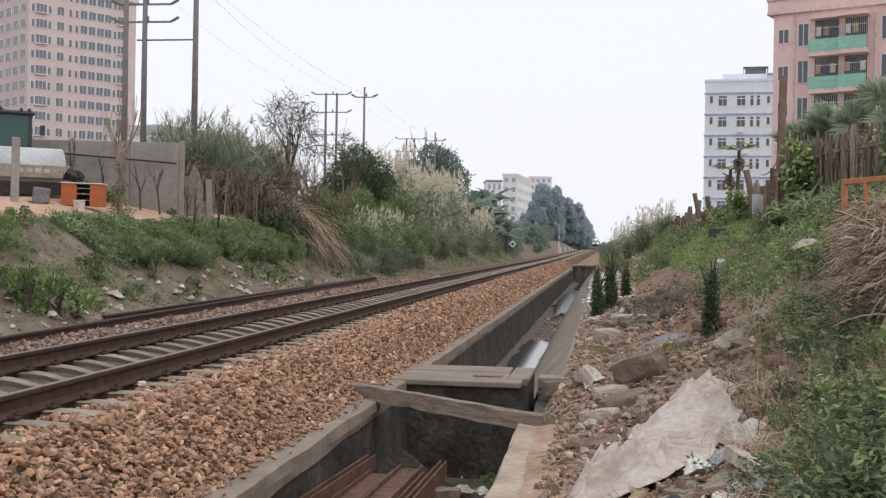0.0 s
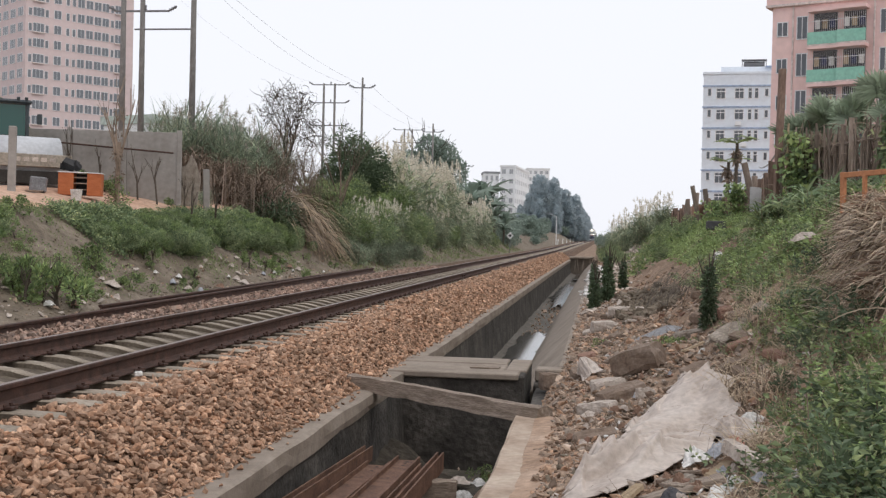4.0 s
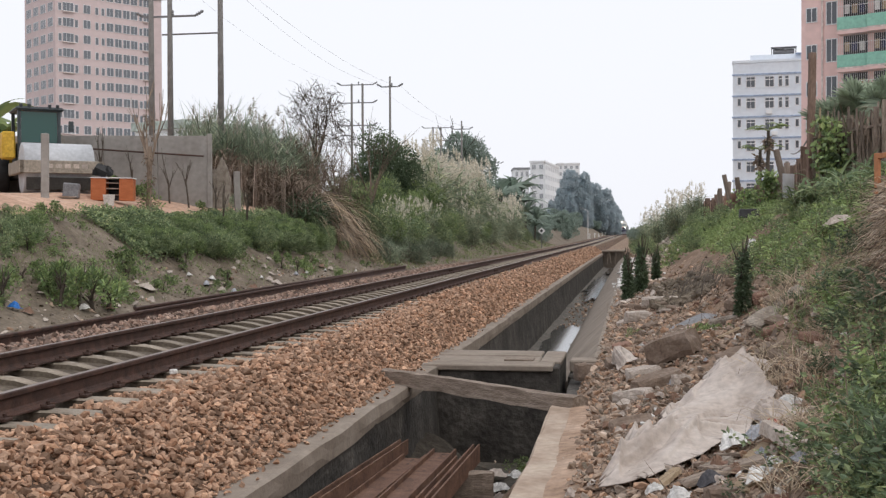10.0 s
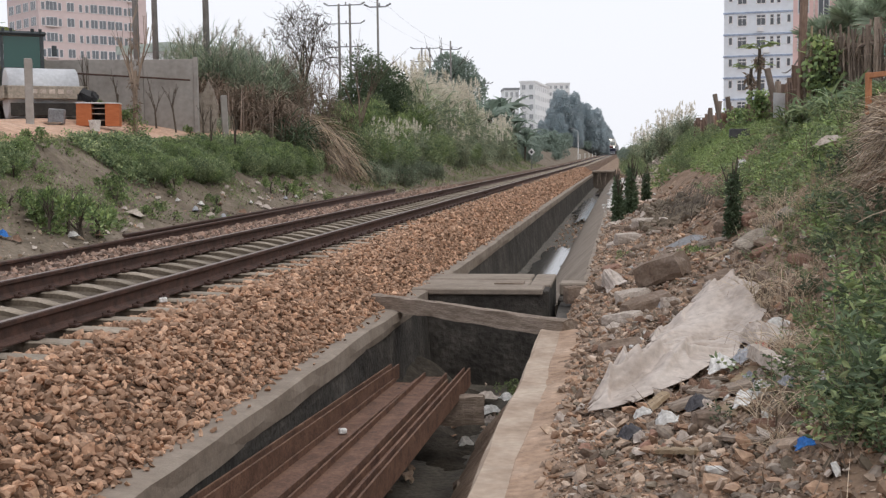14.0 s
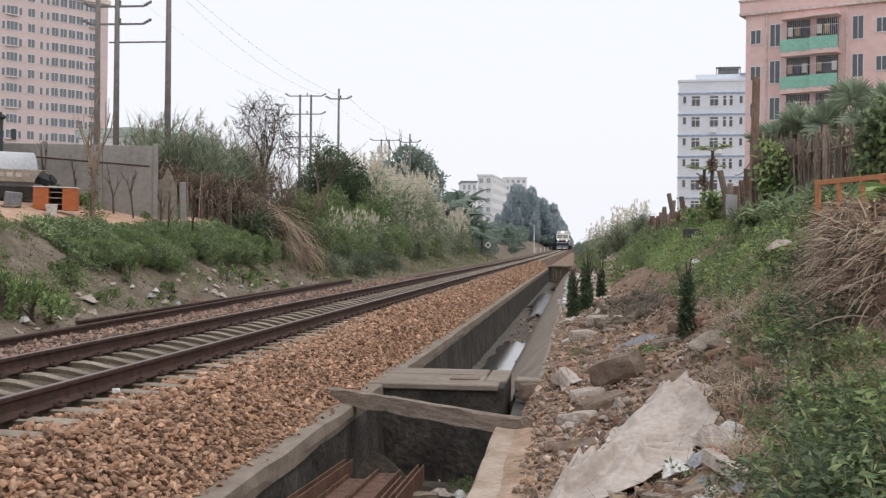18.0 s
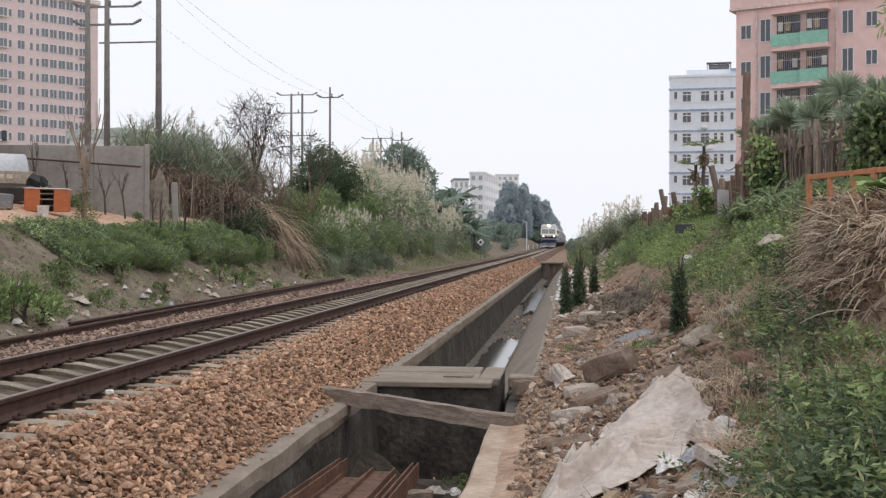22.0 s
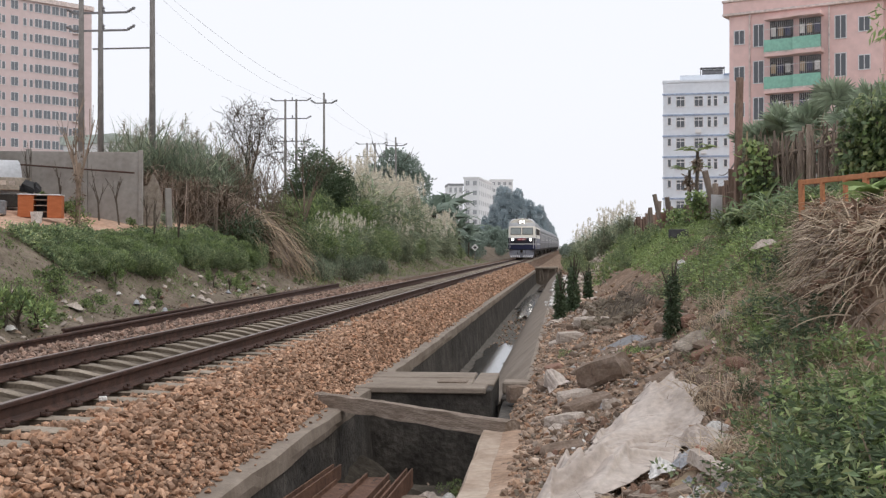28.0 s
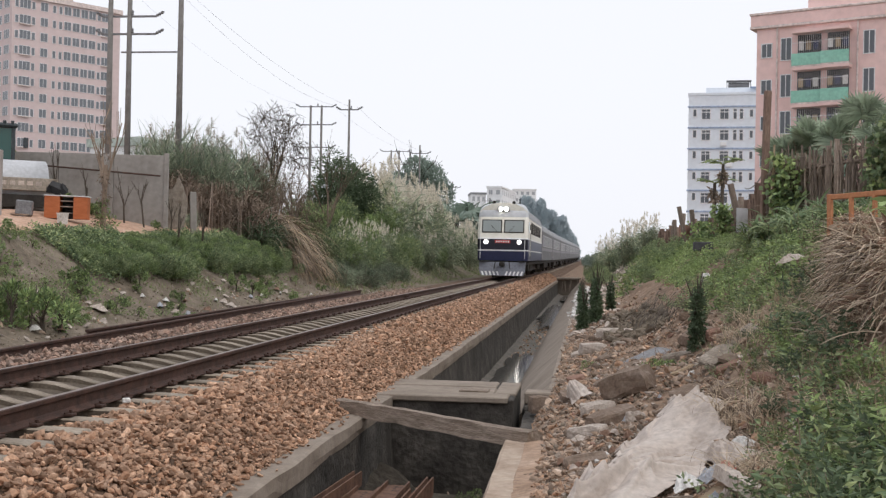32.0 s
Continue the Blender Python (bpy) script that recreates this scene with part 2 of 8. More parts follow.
WHITE_BAG = mat("white_plastic", [(0.50, 0.48, 0.455), (0.70, 0.69, 0.67)], 6, 0.5, 0.3, 30, obj=0.15)
WALL_GREY = mat("precast_wall", [(0.235, 0.215, 0.20), (0.30, 0.28, 0.26), (0.35, 0.33, 0.31)], 0.9, 0.9, 0.25, 30, obj=0.08, stain=0.12)
BANK_SOIL = mat("bank_soil", [(0.10, 0.078, 0.056), (0.17, 0.138, 0.104), (0.25, 0.205, 0.16)], 1.3, 0.95, 0.9, 18, depth=0.04)
SHRUB_LEAF = mat("bank_shrub_leaf", [(0.152, 0.198, 0.102), (0.270, 0.322, 0.171), (0.409, 0.454, 0.261)], 1.5, 0.55, 0, island=0.35, obj=0.2, translucent=0.35, stain=0, tones=((1, 1, 1), (1.35, 1.28, 1.2), (0.6, 0.7, 0.72), (0.85, 0.9, 0.9), (0.5, 0.58, 0.6)))
SLAB = mat("broken_slab", [(0.17, 0.135, 0.105), (0.27, 0.23, 0.19), (0.37, 0.325, 0.28)], 5, 0.92, 0.7, 35, stain=0.3, depth=0.02)
PALE_STRAW = mat("pale_straw", [(0.36, 0.275, 0.195), (0.54, 0.44, 0.33), (0.68, 0.58, 0.46)], 1.2, 0.8, 0, island=0.4, translucent=0.3, stain=0)
DEAD_LEAF = mat("dead_leaf", [(0.16, 0.095, 0.065), (0.26, 0.165, 0.12), (0.36, 0.25, 0.19)], 1.2, 0.85, 0, island=0.4, translucent=0.15, stain=0)
BRICK = mat("red_brick", [(0.30, 0.13, 0.085), (0.38, 0.18, 0.12)], 6, 0.9, 0.4, 50, obj=0.25)


# ---- mesh helpers ----
class Geo:
    """Collects boxes, rods, sweeps and loose polygons for one mesh."""

    def __init__(self):
        self.v, self.f = [], []

    def add(self, verts, faces):
        k = len(self.v)
        self.v.extend(tuple(p) for p in verts)
        self.f.extend(tuple(i + k for i in f) for f in faces)
        return self

    def box(self, cx, cy, cz, sx, sy, sz, m=None, ch=0.0):
        """A box by its centre and sizes, its upright and level edges chamfered by ch."""
        hx, hy, hz = sx / 2, sy / 2, sz / 2
        if ch <= 0:
            vs = [(x, y, z) for x in (-hx, hx) for y in (-hy, hy) for z in (-hz, hz)]
            fs = [(0, 1, 3, 2), (4, 6, 7, 5), (0, 4, 5, 1), (2, 3, 7, 6), (0, 2, 6, 4), (1, 5, 7, 3)]
        else:
            bm = bmesh.new()
            bmesh.ops.create_cube(bm, size=1.0)
            bmesh.ops.scale(bm, vec=(sx, sy, sz), verts=bm.verts)
            bmesh.ops.bevel(bm, geom=bm.edges[:], offset=ch, segments=1, affect="EDGES")
            vs = [tuple(v.co) for v in bm.verts]
            fs = [tuple(v.index for v in f.verts) for f in bm.faces]
            bm.free()
        t = Matrix.Translation((cx, cy, cz)) @ (m if m is not None else Matrix())
        return self.add([t @ Vector(p) for p in vs], fs)

    def span(self, x0, x1, y0, y1, z0, z1, ch=0.0):
        return self.box((x0 + x1) / 2, (y0 + y1) / 2, (z0 + z1) / 2, x1 - x0, y1 - y0, z1 - z0, None, ch)

    def rod(self, a, b, r0, r1=None, n=8, caps=True):
        r1 = r0 if r1 is None else r1
        a, b = Vector(a), Vector(b)
        q = (b - a).to_track_quat("Z", "Y")
        vs = []
        for p, r in ((a, r0), (b, r1)):
            vs += [p + q @ Vector((r * math.cos(2 * math.pi * i / n), r * math.sin(2 * math.pi * i / n), 0)) for i in range(n)]
        fs = [(i, (i + 1) % n, n + (i + 1) % n, n + i) for i in range(n)]
        if caps:
            fs += [tuple(range(n - 1, -1, -1)), tuple(range(n, 2 * n))]
        return self.add(vs, fs)

    def sweep(self, profile, stations, closed=True, caps=True):
        """A closed profile of (side, up) pairs carried through stations of matrices, its side along x and its up along z."""
        k = len(profile)
        vs, fs = [], []
        for m in stations:
            vs += [m @ Vector((a, 0, b)) for a, b in profile]
        for s in range(len(stations) - 1):
            for i in range(k if closed else k - 1):
                j = (i + 1) % k
                fs.append((s * k + i, s * k + j, (s + 1) * k + j, (s + 1) * k + i))
        if caps and closed:
            fs += [tuple(range(k - 1, -1, -1)), tuple(range((len(stations) - 1) * k, len(stations) * k))]
        return self.add(vs, fs)

    def lathe(self, rings, n=16, m=None):
        """Rings of (radius, height) round z."""
        t = m if m is not None else Matrix()
        vs = [t @ Vector((r * math.cos(2 * math.pi * i / n), r * math.sin(2 * math.pi * i / n), z)) for r, z in rings for i in range(n)]
        fs = [(s * n + i, s * n + (i + 1) % n, (s + 1) * n + (i + 1) % n, (s + 1) * n + i) for s in range(len(rings) - 1) for i in range(n)]
        fs += [tuple(range(n - 1, -1, -1)), tuple(range((len(rings) - 1) * n, len(rings) * n))]
        return self.add(vs, fs)

    def mesh(self, name, material, smooth=False):
        me = bpy.data.meshes.new(name)
        me.from_pydata(self.v, [], self.f)
        me.materials.append(material)
        bm = bmesh.new()
        bm.from_mesh(me)
        bmesh.ops.recalc_face_normals(bm, faces=bm.faces)
        bm.to_mesh(me)
        bm.free()
        if smooth:
            me.shade_smooth()
        return me


def part(name, geo, material, parent=None, label="", smooth=False):
    me = geo if isinstance(geo, bpy.types.Mesh) else geo.mesh(name, material, smooth)
    ob = new(name, me)
    if parent:
        ob.parent = parent
    if label:
        tagged(ob, label)
    return ob


def thing(name, m, label, category, group="", kind=""):
    ob = new(name)
    ob.matrix_basis = m
    ob.empty_display_size = 0.1
    return tagged(ob, label, category, group, kind)


def mesh_np(name, V, Fc, material, smooth=False):
    """A mesh from arrays: V (n,3), Fc (m,k)."""
    me = bpy.data.meshes.new(name)
    V, Fc = np.asarray(V, np.float32), np.asarray(Fc, np.int32)
    k = Fc.shape[1]
    me.vertices.add(len(V))
    me.vertices.foreach_set("co", V.ravel())
    me.loops.add(Fc.size)
    me.loops.foreach_set("vertex_index", Fc.ravel())
    me.polygons.add(len(Fc))
    me.polygons.foreach_set("loop_start", np.arange(0, Fc.size, k, dtype=np.int32))
    me.update(calc_edges=True)
    me.materials.append(material)
    if smooth:
        me.shade_smooth()
    else:
        me.shade_flat()
    return me


def unit(a):
    return a / np.maximum(np.linalg.norm(a, axis=-1, keepdims=True), 1e-9)


def leaf_arrays(P, D, L, W, fold=0.25, seed=0):
    """Folded pointed leaves at P towards D."""
    r = np.random.default_rng(seed)
    n = len(P)
    D = unit(D)
    side = unit(np.cross(D, r.normal(size=(n, 3))))
    up = np.cross(side, D)
    L, W = np.broadcast_to(L, n)[:, None], np.broadcast_to(W, n)[:, None]
    a, tip = P, P + D * L
    mid = P + D * L * 0.45 - up * W * fold
    V = np.stack([a, mid + side * W * 0.5 + up * W * fold * 2, tip, mid - side * W * 0.5 + up * W * fold * 2], 1).reshape(-1, 3)
    i = np.arange(n)[:, None] * 4
    Fc = np.concatenate([i + [0, 1, 2], i + [0, 2, 3]], 1).reshape(-1, 3)
    return V, Fc


def ribbon_arrays(P, D, L, W, droop, segs=4, seed=0, taper=1.0):
    """Blades that start at P towards D and bend down under their weight."""
    r = np.random.default_rng(seed)
    n = len(P)
    D = unit(D)
    L, W, droop = (np.broadcast_to(x, n)[:, None] for x in (L, W, droop))
    side = unit(np.cross(D, np.array([0, 0, 1.0])) + r.normal(size=(n, 3)) * 0.25)
    rows, p, d = [], P.copy(), D.copy()
    for s in range(segs + 1):
        w = W * (1 - taper * (s / segs) ** 1.5) * 0.5 + 0.0006
        rows += [p - side * w, p + side * w]
        d = unit(d + np.array([0, 0, -1.0]) * droop / segs)
        p = p + d * L / segs
    V = np.stack(rows, 1).reshape(-1, 3)
    k = 2 * (segs + 1)
    i = np.arange(n)[:, None] * k
    Fc = np.concatenate([i + np.array([2 * s, 2 * s + 1, 2 * s + 3, 2 * s + 2]) for s in range(segs)], 1).reshape(-1, 4)
    return V, Fc


BOX_V = np.array([(x, y, z) for x in (-1, 1) for y in (-1, 1) for z in (-1, 1)], float) * 0.72
BOX_F = np.array([(0, 1, 3), (0, 3, 2), (4, 6, 7), (4, 7, 5), (0, 4, 5), (0, 5, 1), (2, 3, 7), (2, 7, 6), (0, 2, 6), (0, 6, 4), (1, 5, 7), (1, 7, 3)])


_g = (1 + 5 ** 0.5) / 2
ROCK_V = unit(np.array([(-1, _g, 0), (1, _g, 0), (-1, -_g, 0), (1, -_g, 0), (0, -1, _g), (0, 1, _g), (0, -1, -_g), (0, 1, -_g), (_g, 0, -1), (_g, 0, 1), (-_g, 0, -1), (-_g, 0, 1)], float))
ROCK_F = np.array([(0, 11, 5), (0, 5, 1), (0, 1, 7), (0, 7, 10), (0, 10, 11), (1, 5, 9), (5, 11, 4), (11, 10, 2), (10, 7, 6), (7, 1, 8), (3, 9, 4), (3, 4, 2), (3, 2, 6), (3, 6, 8), (3, 8, 9), (4, 9, 5), (2, 4, 11), (6, 2, 10), (8, 6, 7), (9, 8, 1)])


def stones_arrays(P, size, seed=0, flat=0.55, rough=0.30, rock=False):
    """Angular broken stones at P."""
    r = np.random.default_rng(seed)
    n = len(P)
    S = np.broadcast_to(size, n)[:, None, None]
    base, tri = (ROCK_V * 0.92, ROCK_F) if rock else (BOX_V, BOX_F)
    V = np.repeat(base[None], n, 0) * (1 + r.normal(size=(n, len(base), 1 if rock else 3)) * (0.24 if rock else rough))
    V = V * np.stack([np.ones(n), r.uniform(0.45, 0.95, n), r.uniform(0.45 * flat, flat, n)], 1)[:, None, :]
    V[:, :, 0] += V[:, :, 1] * r.normal(0, 0.45, n)[:, None]
    a, b, c = r.uniform(0, 6.28, n), r.normal(0, 0.5, n), r.normal(0, 0.5, n)
    ca, sa, cb, sb, cc, sc = np.cos(a), np.sin(a), np.cos(b), np.sin(b), np.cos(c), np.sin(c)
    o, e = np.zeros(n), np.ones(n)
    Rz = np.stack([ca, -sa, o, sa, ca, o, o, o, e], 1).reshape(-1, 3, 3)
    Rx = np.stack([e, o, o, o, cb, -sb, o, sb, cb], 1).reshape(-1, 3, 3)
    Ry = np.stack([cc, o, sc, o, e, o, -sc, o, cc], 1).reshape(-1, 3, 3)
    V = np.einsum("nij,nkj->nki", Rz @ Rx @ Ry, V * S * 0.5) + P[:, None, :]
    Fc = (tri[None] + (np.arange(n) * len(base))[:, None, None]).reshape(-1, 3)
    return V.reshape(-1, 3), Fc


def joined(*pairs):
    Vs, Fs, k = [], [], 0
    for V, Fc in pairs:
        Vs.append(V), Fs.append(Fc + k)
        k += len(V)
    return np.concatenate(Vs), np.concatenate(Fs)


# ---- the lie of the land ----
def smooth(a, b, x):
    t = np.clip((np.asarray(x, float) - a) / (b - a), 0, 1)
    return t * t * (3 - 2 * t)


def bend(y):
    """How far the line swings to the side, and rises, at y."""
    return 1.7 * smooth(60, 360, y), 0.75 * smooth(80, 330, y)


RAIL_R, RAIL_L, MID = -4.48, -5.985, -5.2325
PROFILE = [(-900, 2.6), (-60, 2.4), (-22, 2.22), (-16, 2.16), (-14.4, 2.06), (-13.3, 1.78), (-12.5, 1.45), (-11.4, 0.75), (-10.2, 0.0), (-9.4, -0.3), (-8.4, -0.4), (-7.6, -0.5),
           (-3.4, -0.8), (-2.9, -0.9), (-2.85, -2.6), (-0.75, -2.6), (-0.7, -0.95), (-0.55, -0.80), (-0.45, -0.70), (0.0, -0.56), (1.2, -0.2), (2.2, 0.5), (3.2, 1.35), (4.2, 1.75), (6, 1.95), (12, 2.2), (60, 2.6), (900, 2.8)]
PX, PZ = np.array([p[0] for p in PROFILE], float), np.array([p[1] for p in PROFILE], float)


def wob(x, y, s, k):
    return np.sin(x * s + 1.3 * k) * np.cos(y * s * 0.83 + 2.1 * k) + 0.5 * np.sin((x + y) * s * 1.9 + k) + 0.3 * np.cos((x - 1.7 * y) * s * 3.1 + 3 * k)


def land(x, y):
    """The height of the ground."""
    x, y = np.asarray(x, float), np.asarray(y, float)
    dx, dz = bend(y)
    xs = x - dx
    z = np.interp(xs, PX, PZ)
    near = smooth(700, 200, y)
    right = smooth(-0.3, 1.2, xs)
    left = smooth(-9.0, -10.5, xs)
    z = z + right * near * (0.10 * wob(x, y, 0.9, 1) * smooth(60, 5, np.abs(xs)) + 0.05 * wob(x, y, 2.6, 2))
    z = z + left * near * (0.12 * wob(x, y, 0.6, 3) + 0.05 * wob(x, y, 2.2, 4)) * (0.15 + 0.85 * np.maximum(smooth(-13.3, -12.2, xs), smooth(44, 60, y)))
    z = z + 0.2 * smooth(29, 38, y) * smooth(60, 50, y) * smooth(-12.2, -13.1, xs)
    z = z + 0.18 * smooth(28.3, 29.6, y) * smooth(60, 50, y) * smooth(-14.6, -15.4, xs) * smooth(-40, -30, xs)
    z = np.where((xs > -3.1) & (xs < -0.3), np.maximum(z, -3.0 + 2.25 * smooth(104, 106, y)), z)
    return z + dz


def ground_at(x, y):
    return float(land(x, y))


# ---- ground ----
def build_ground():
    xs = np.unique(np.concatenate([np.linspace(-900, -60, 12), np.linspace(-60, -22, 20), np.arange(-22, -8.4, 0.3), np.arange(-8.4, -3.4, 0.6), [-3.4, -2.9, -2.85, -0.75, -0.7, -0.55, -0.45], np.arange(-0.3, 7, 0.15), np.linspace(7, 60, 24), np.linspace(60, 900, 12)]).round(3))
    ys = np.unique(np.concatenate([np.linspace(-60, 2, 16), np.arange(2, 60, 0.35), np.linspace(60, 160, 100), np.linspace(160, 420, 60), np.linspace(420, 2400, 20)]).round(3))
    X, Y = np.meshgrid(xs, ys)
    dx, _ = bend(Y)
    X = X + dx
    Z = land(X, Y)
    V = np.stack([X, Y, Z], -1).reshape(-1, 3)
    nx, ny = len(xs), len(ys)
    i, j = np.meshgrid(np.arange(nx - 1), np.arange(ny - 1))
    a = (j * nx + i).ravel()
    Fc = np.stack([a, a + 1, a + nx + 1, a + nx], 1)
    me = mesh_np("ground", V, Fc, SOIL, True)
    me.materials.append(ORANGE_DIRT)
    c = V[Fc].mean(1)
    edge = -12.95 + 0.15 * np.sin(c[:, 1] * 0.9) + 0.1 * np.sin(c[:, 1] * 2.3)
    me.materials.append(BANK_SOIL)
    up = (c[:, 0] < edge) & (c[:, 1] < 44)
    me.polygons.foreach_set("material_index", np.where(up, 1, np.where(c[:, 0] < -7, 2, 0)).astype(np.int32))
    return tagged(new("ground", me), "bare brown soil with rubble, rising in banks beside the line", "ground", kind="structure")


ground = build_ground()


def along(x, y, z):
    """A pose on the line: side and height counted from the track at y."""
    dx, dz = bend(y)
    d2, _ = bend(y + 1.0)
    return Matrix.Translation((x + float(dx), y, z + float(dz))) @ Matrix.Rotation(-math.atan(float(d2 - dx)), 4, "Z")


def line_stations(y0, y1, step):
    ys, y = [], y0
    while y < y1:
        ys.append(y)
        y += step if y < 90 else step * 6
    return ys + [y1]


# ---- track ----
track = tagged(new("railway_track"), "single standard-gauge track with rusty rails on concrete sleepers", "railway track", kind="structure")
RAIL_PROFILE = [(-0.075, -0.176), (0.075, -0.176), (0.075, -0.165), (0.02, -0.148), (0.009, -0.13), (0.009, -0.052), (0.034, -0.038), (0.0365, -0.008), (0.028, 0.0), (-0.028, 0.0), (-0.0365, -0.008), (-0.034, -0.038), (-0.009, -0.052), (-0.009, -0.13), (-0.02, -0.148), (-0.075, -0.165)]


def rail_mesh(x, y0, y1):
    g = Geo().sweep(RAIL_PROFILE, [along(x, y, 0) for y in line_stations(y0, y1, 2.0)])
    me = g.mesh("rail", RUST)
    me.materials.append(RAIL_TOP)
    for p in me.polygons:
        if p.normal.z > 0.9 and sum(me.vertices[i].co.z for i in p.vertices) / len(p.vertices) > -0.02:
            p.material_index = 1
    return me


part("track_fill", Geo().sweep([(-5.9, -0.45), (-5.9, -0.245), (-5.68, -0.258), (-5.52, -0.285), (-5.23, -0.30), (-4.94, -0.285), (-4.78, -0.258), (-4.56, -0.245), (-4.56, -0.45)], [along(0, y, 0) for y in line_stations(-20, 760, 1.0)]), DUST_AND_SHADE, track, "brown dust and fine gravel filling the sleeper bays")
for x in (RAIL_R, RAIL_L):
    part("rail", rail_mesh(x, -20, 760), None, track, "rusty steel rail with a worn bright head")


def sleeper_geo():
    g = Geo()
    st = [(-1.3, 0.125, -0.22), (-1.27, 0.14, -0.20), (-0.95, 0.115, -0.187), (-0.56, 0.115, -0.187), (-0.42, 0.10, -0.203), (-0.28, 0.09, -0.238), (-0.14, 0.085, -0.262), (0, 0.083, -0.268), (0.14, 0.085, -0.262), (0.28, 0.09, -0.238), (0.42, 0.10, -0.203), (0.56, 0.115, -0.187), (0.95, 0.115, -0.187), (1.27, 0.14, -0.20), (1.3, 0.125, -0.22)]
    vs, fs = [], []
    for x, w, z in st:
        vs += [(x, -w * 1.15, -0.46), (x, -w * 0.80, z - 0.012), (x, -w * 0.66, z), (x, w * 0.66, z), (x, w * 0.80, z - 0.012), (x, w * 1.15, -0.46)]
    for s in range(len(st) - 1):
        for i in range(5):
            fs.append((s * 6 + i, s * 6 + i + 1, s * 6 + i + 7, s * 6 + i + 6))
    fs += [tuple(range(6)), tuple(range(len(vs) - 1, len(vs) - 7, -1))]
    return g.add(vs, fs)


PITCH = 0.6
sleeper_mesh = sleeper_geo().mesh("sleeper", SLEEPER)
# sleeper sides take the darker dust colour, which also paints their shade
sleeper_mesh.materials.append(DUST_AND_SHADE)
for p in sleeper_mesh.polygons:
    if abs(p.normal.z) < 0.5:
        p.material_index = 1
far_sleepers = Geo()
proto = sleeper_geo()
for k in range(-36, 480):
    y = 5.0 + k * PITCH
    m = along(MID, y, random.uniform(-0.006, 0.006))
    if k < 230:
        s = part("sleeper", sleeper_mesh, None, track)
        s.matrix_basis = m
    else:
        far_sleepers.add([m @ Vector(p) for p in proto.v], proto.f)
tagged(part("far_sleepers", far_sleepers, SLEEPER, track), kind="stuff")

clip = Geo()
clip.box(0, 0, -0.166, 0.07, 0.11, 0.03, None, 0.008)
clip.rod((0, 0, -0.16), (0, 0, -0.125), 0.017, n=6)
clip.rod((-0.03, -0.05, -0.15), (0.03, 0.05, -0.145), 0.009, n=6)
clip_mesh = clip.mesh("rail_clip", RUST)
for k in range(70):
    y = 5.0 + k * PITCH
    for x in (RAIL_R - 0.105, RAIL_R + 0.105, RAIL_L - 0.105, RAIL_L + 0.105):
        c = part("rail_clip", clip_mesh, None, track)
        c.matrix_basis = along(x, y, 0)
# fishplate joints
joint = Geo()
joint.box(0, 0, -0.09, 0.02, 0.82, 0.085, None, 0.006)
for i in range(6):
    joint.rod((-0.025, -0.33 + i * 0.132, -0.09), (0.03, -0.33 + i * 0.132, -0.09), 0.016, n=6)
joint_mesh = joint.mesh("fishplate", RUST)
for x in (RAIL_R, RAIL_L):
    for s in (-1, 1):
        for y in (37.3, 62.3):
            part("fishplate", joint_mesh, None, track).matrix_basis = along(x + s * 0.022, y, 0) @ Matrix.Scale(s, 4, (1, 0, 0))


# ---- ballast ----
BED = [(-9.1, -0.60), (-8.3, -0.30), (-7.2, -0.19), (-6.2, -0.19), (-6.08, -0.22), (-5.88, -0.30), (-4.6, -0.30), (-4.38, -0.26), (-4.25, -0.25), (-3.9, -0.235), (-3.7, -0.25), (-3.4, -0.42), (-3.02, -0.735), (-2.98, -0.95), (-9.1, -0.95)]
BX, BZ = np.array([p[0] for p in BED[:13]]), np.array([p[1] for p in BED[:13]])


def bed_z(x):
    return np.interp(x, BX, BZ)


shaded_ballast_bed = part("shaded_ballast_bed", Geo().sweep(BED, [along(0, y, 0) for y in line_stations(-20, 760, 1.0)]), BALLAST)
tagged(shaded_ballast_bed, "bed of brown crushed stone under the track, darkened as shade between the stones", "ballast", kind="structure")


def scatter_ballast(name, x0, x1, y0, y1, per_m2, size, material, lift, label, seed, skip=True):
    r = np.random.default_rng(seed)
    n = int((x1 - x0) * (y1 - y0) * per_m2)
    x, y = r.uniform(x0, x1, n), r.uniform(y0, y1, n)
    if skip:
        on = (np.abs(((y - 5.0 + PITCH / 2) % PITCH) - PITCH / 2) < 0.135) & (np.abs(x - MID) < 1.27)
        rail = (np.abs(x - RAIL_R) < 0.09) | (np.abs(x - RAIL_L) < 0.09)
        keep = ~(on | rail)
        x, y = x[keep], y[keep]
    dx, dz = bend(y)
    s = (0.5 + 1.0 * r.uniform(0, 1, len(x)) ** 1.7) * size
    z = bed_z(x) + dz + r.uniform(-0.35, lift, len(x)) * s
    V, Fc = stones_arrays(np.stack([x + dx, y, z], 1), s, seed + 50, 0.8, 0.3, y1 <= 20 and x0 > -5)
    return tagged(new(name, mesh_np(name, V, Fc, material)), label, "gravel", kind="stuff")


SHOULDER = "loose tan-brown crushed stone on the ballast shoulder"
scatter_ballast("ballast_stones", -4.3, -2.95, 4.5, 20, 1300, 0.068, STONE, 0.6, SHOULDER, 1)
scatter_ballast("ballast_stones", -4.42, -4.22, 4.5, 30, 520, 0.05, STONE, 0.3, "small stones strewn round the sleeper ends", 8, False)
scatter_ballast("ballast_stones", -4.37, -2.95, -8, 4.5, 420, 0.076, STONE, 0.7, SHOULDER, 6)
scatter_ballast("track_ballast", -8.6, -6.08, -8, 8, 200, 0.072, GREY_STONE, 0.5, "pinkish grey stones beside the far rail", 7)
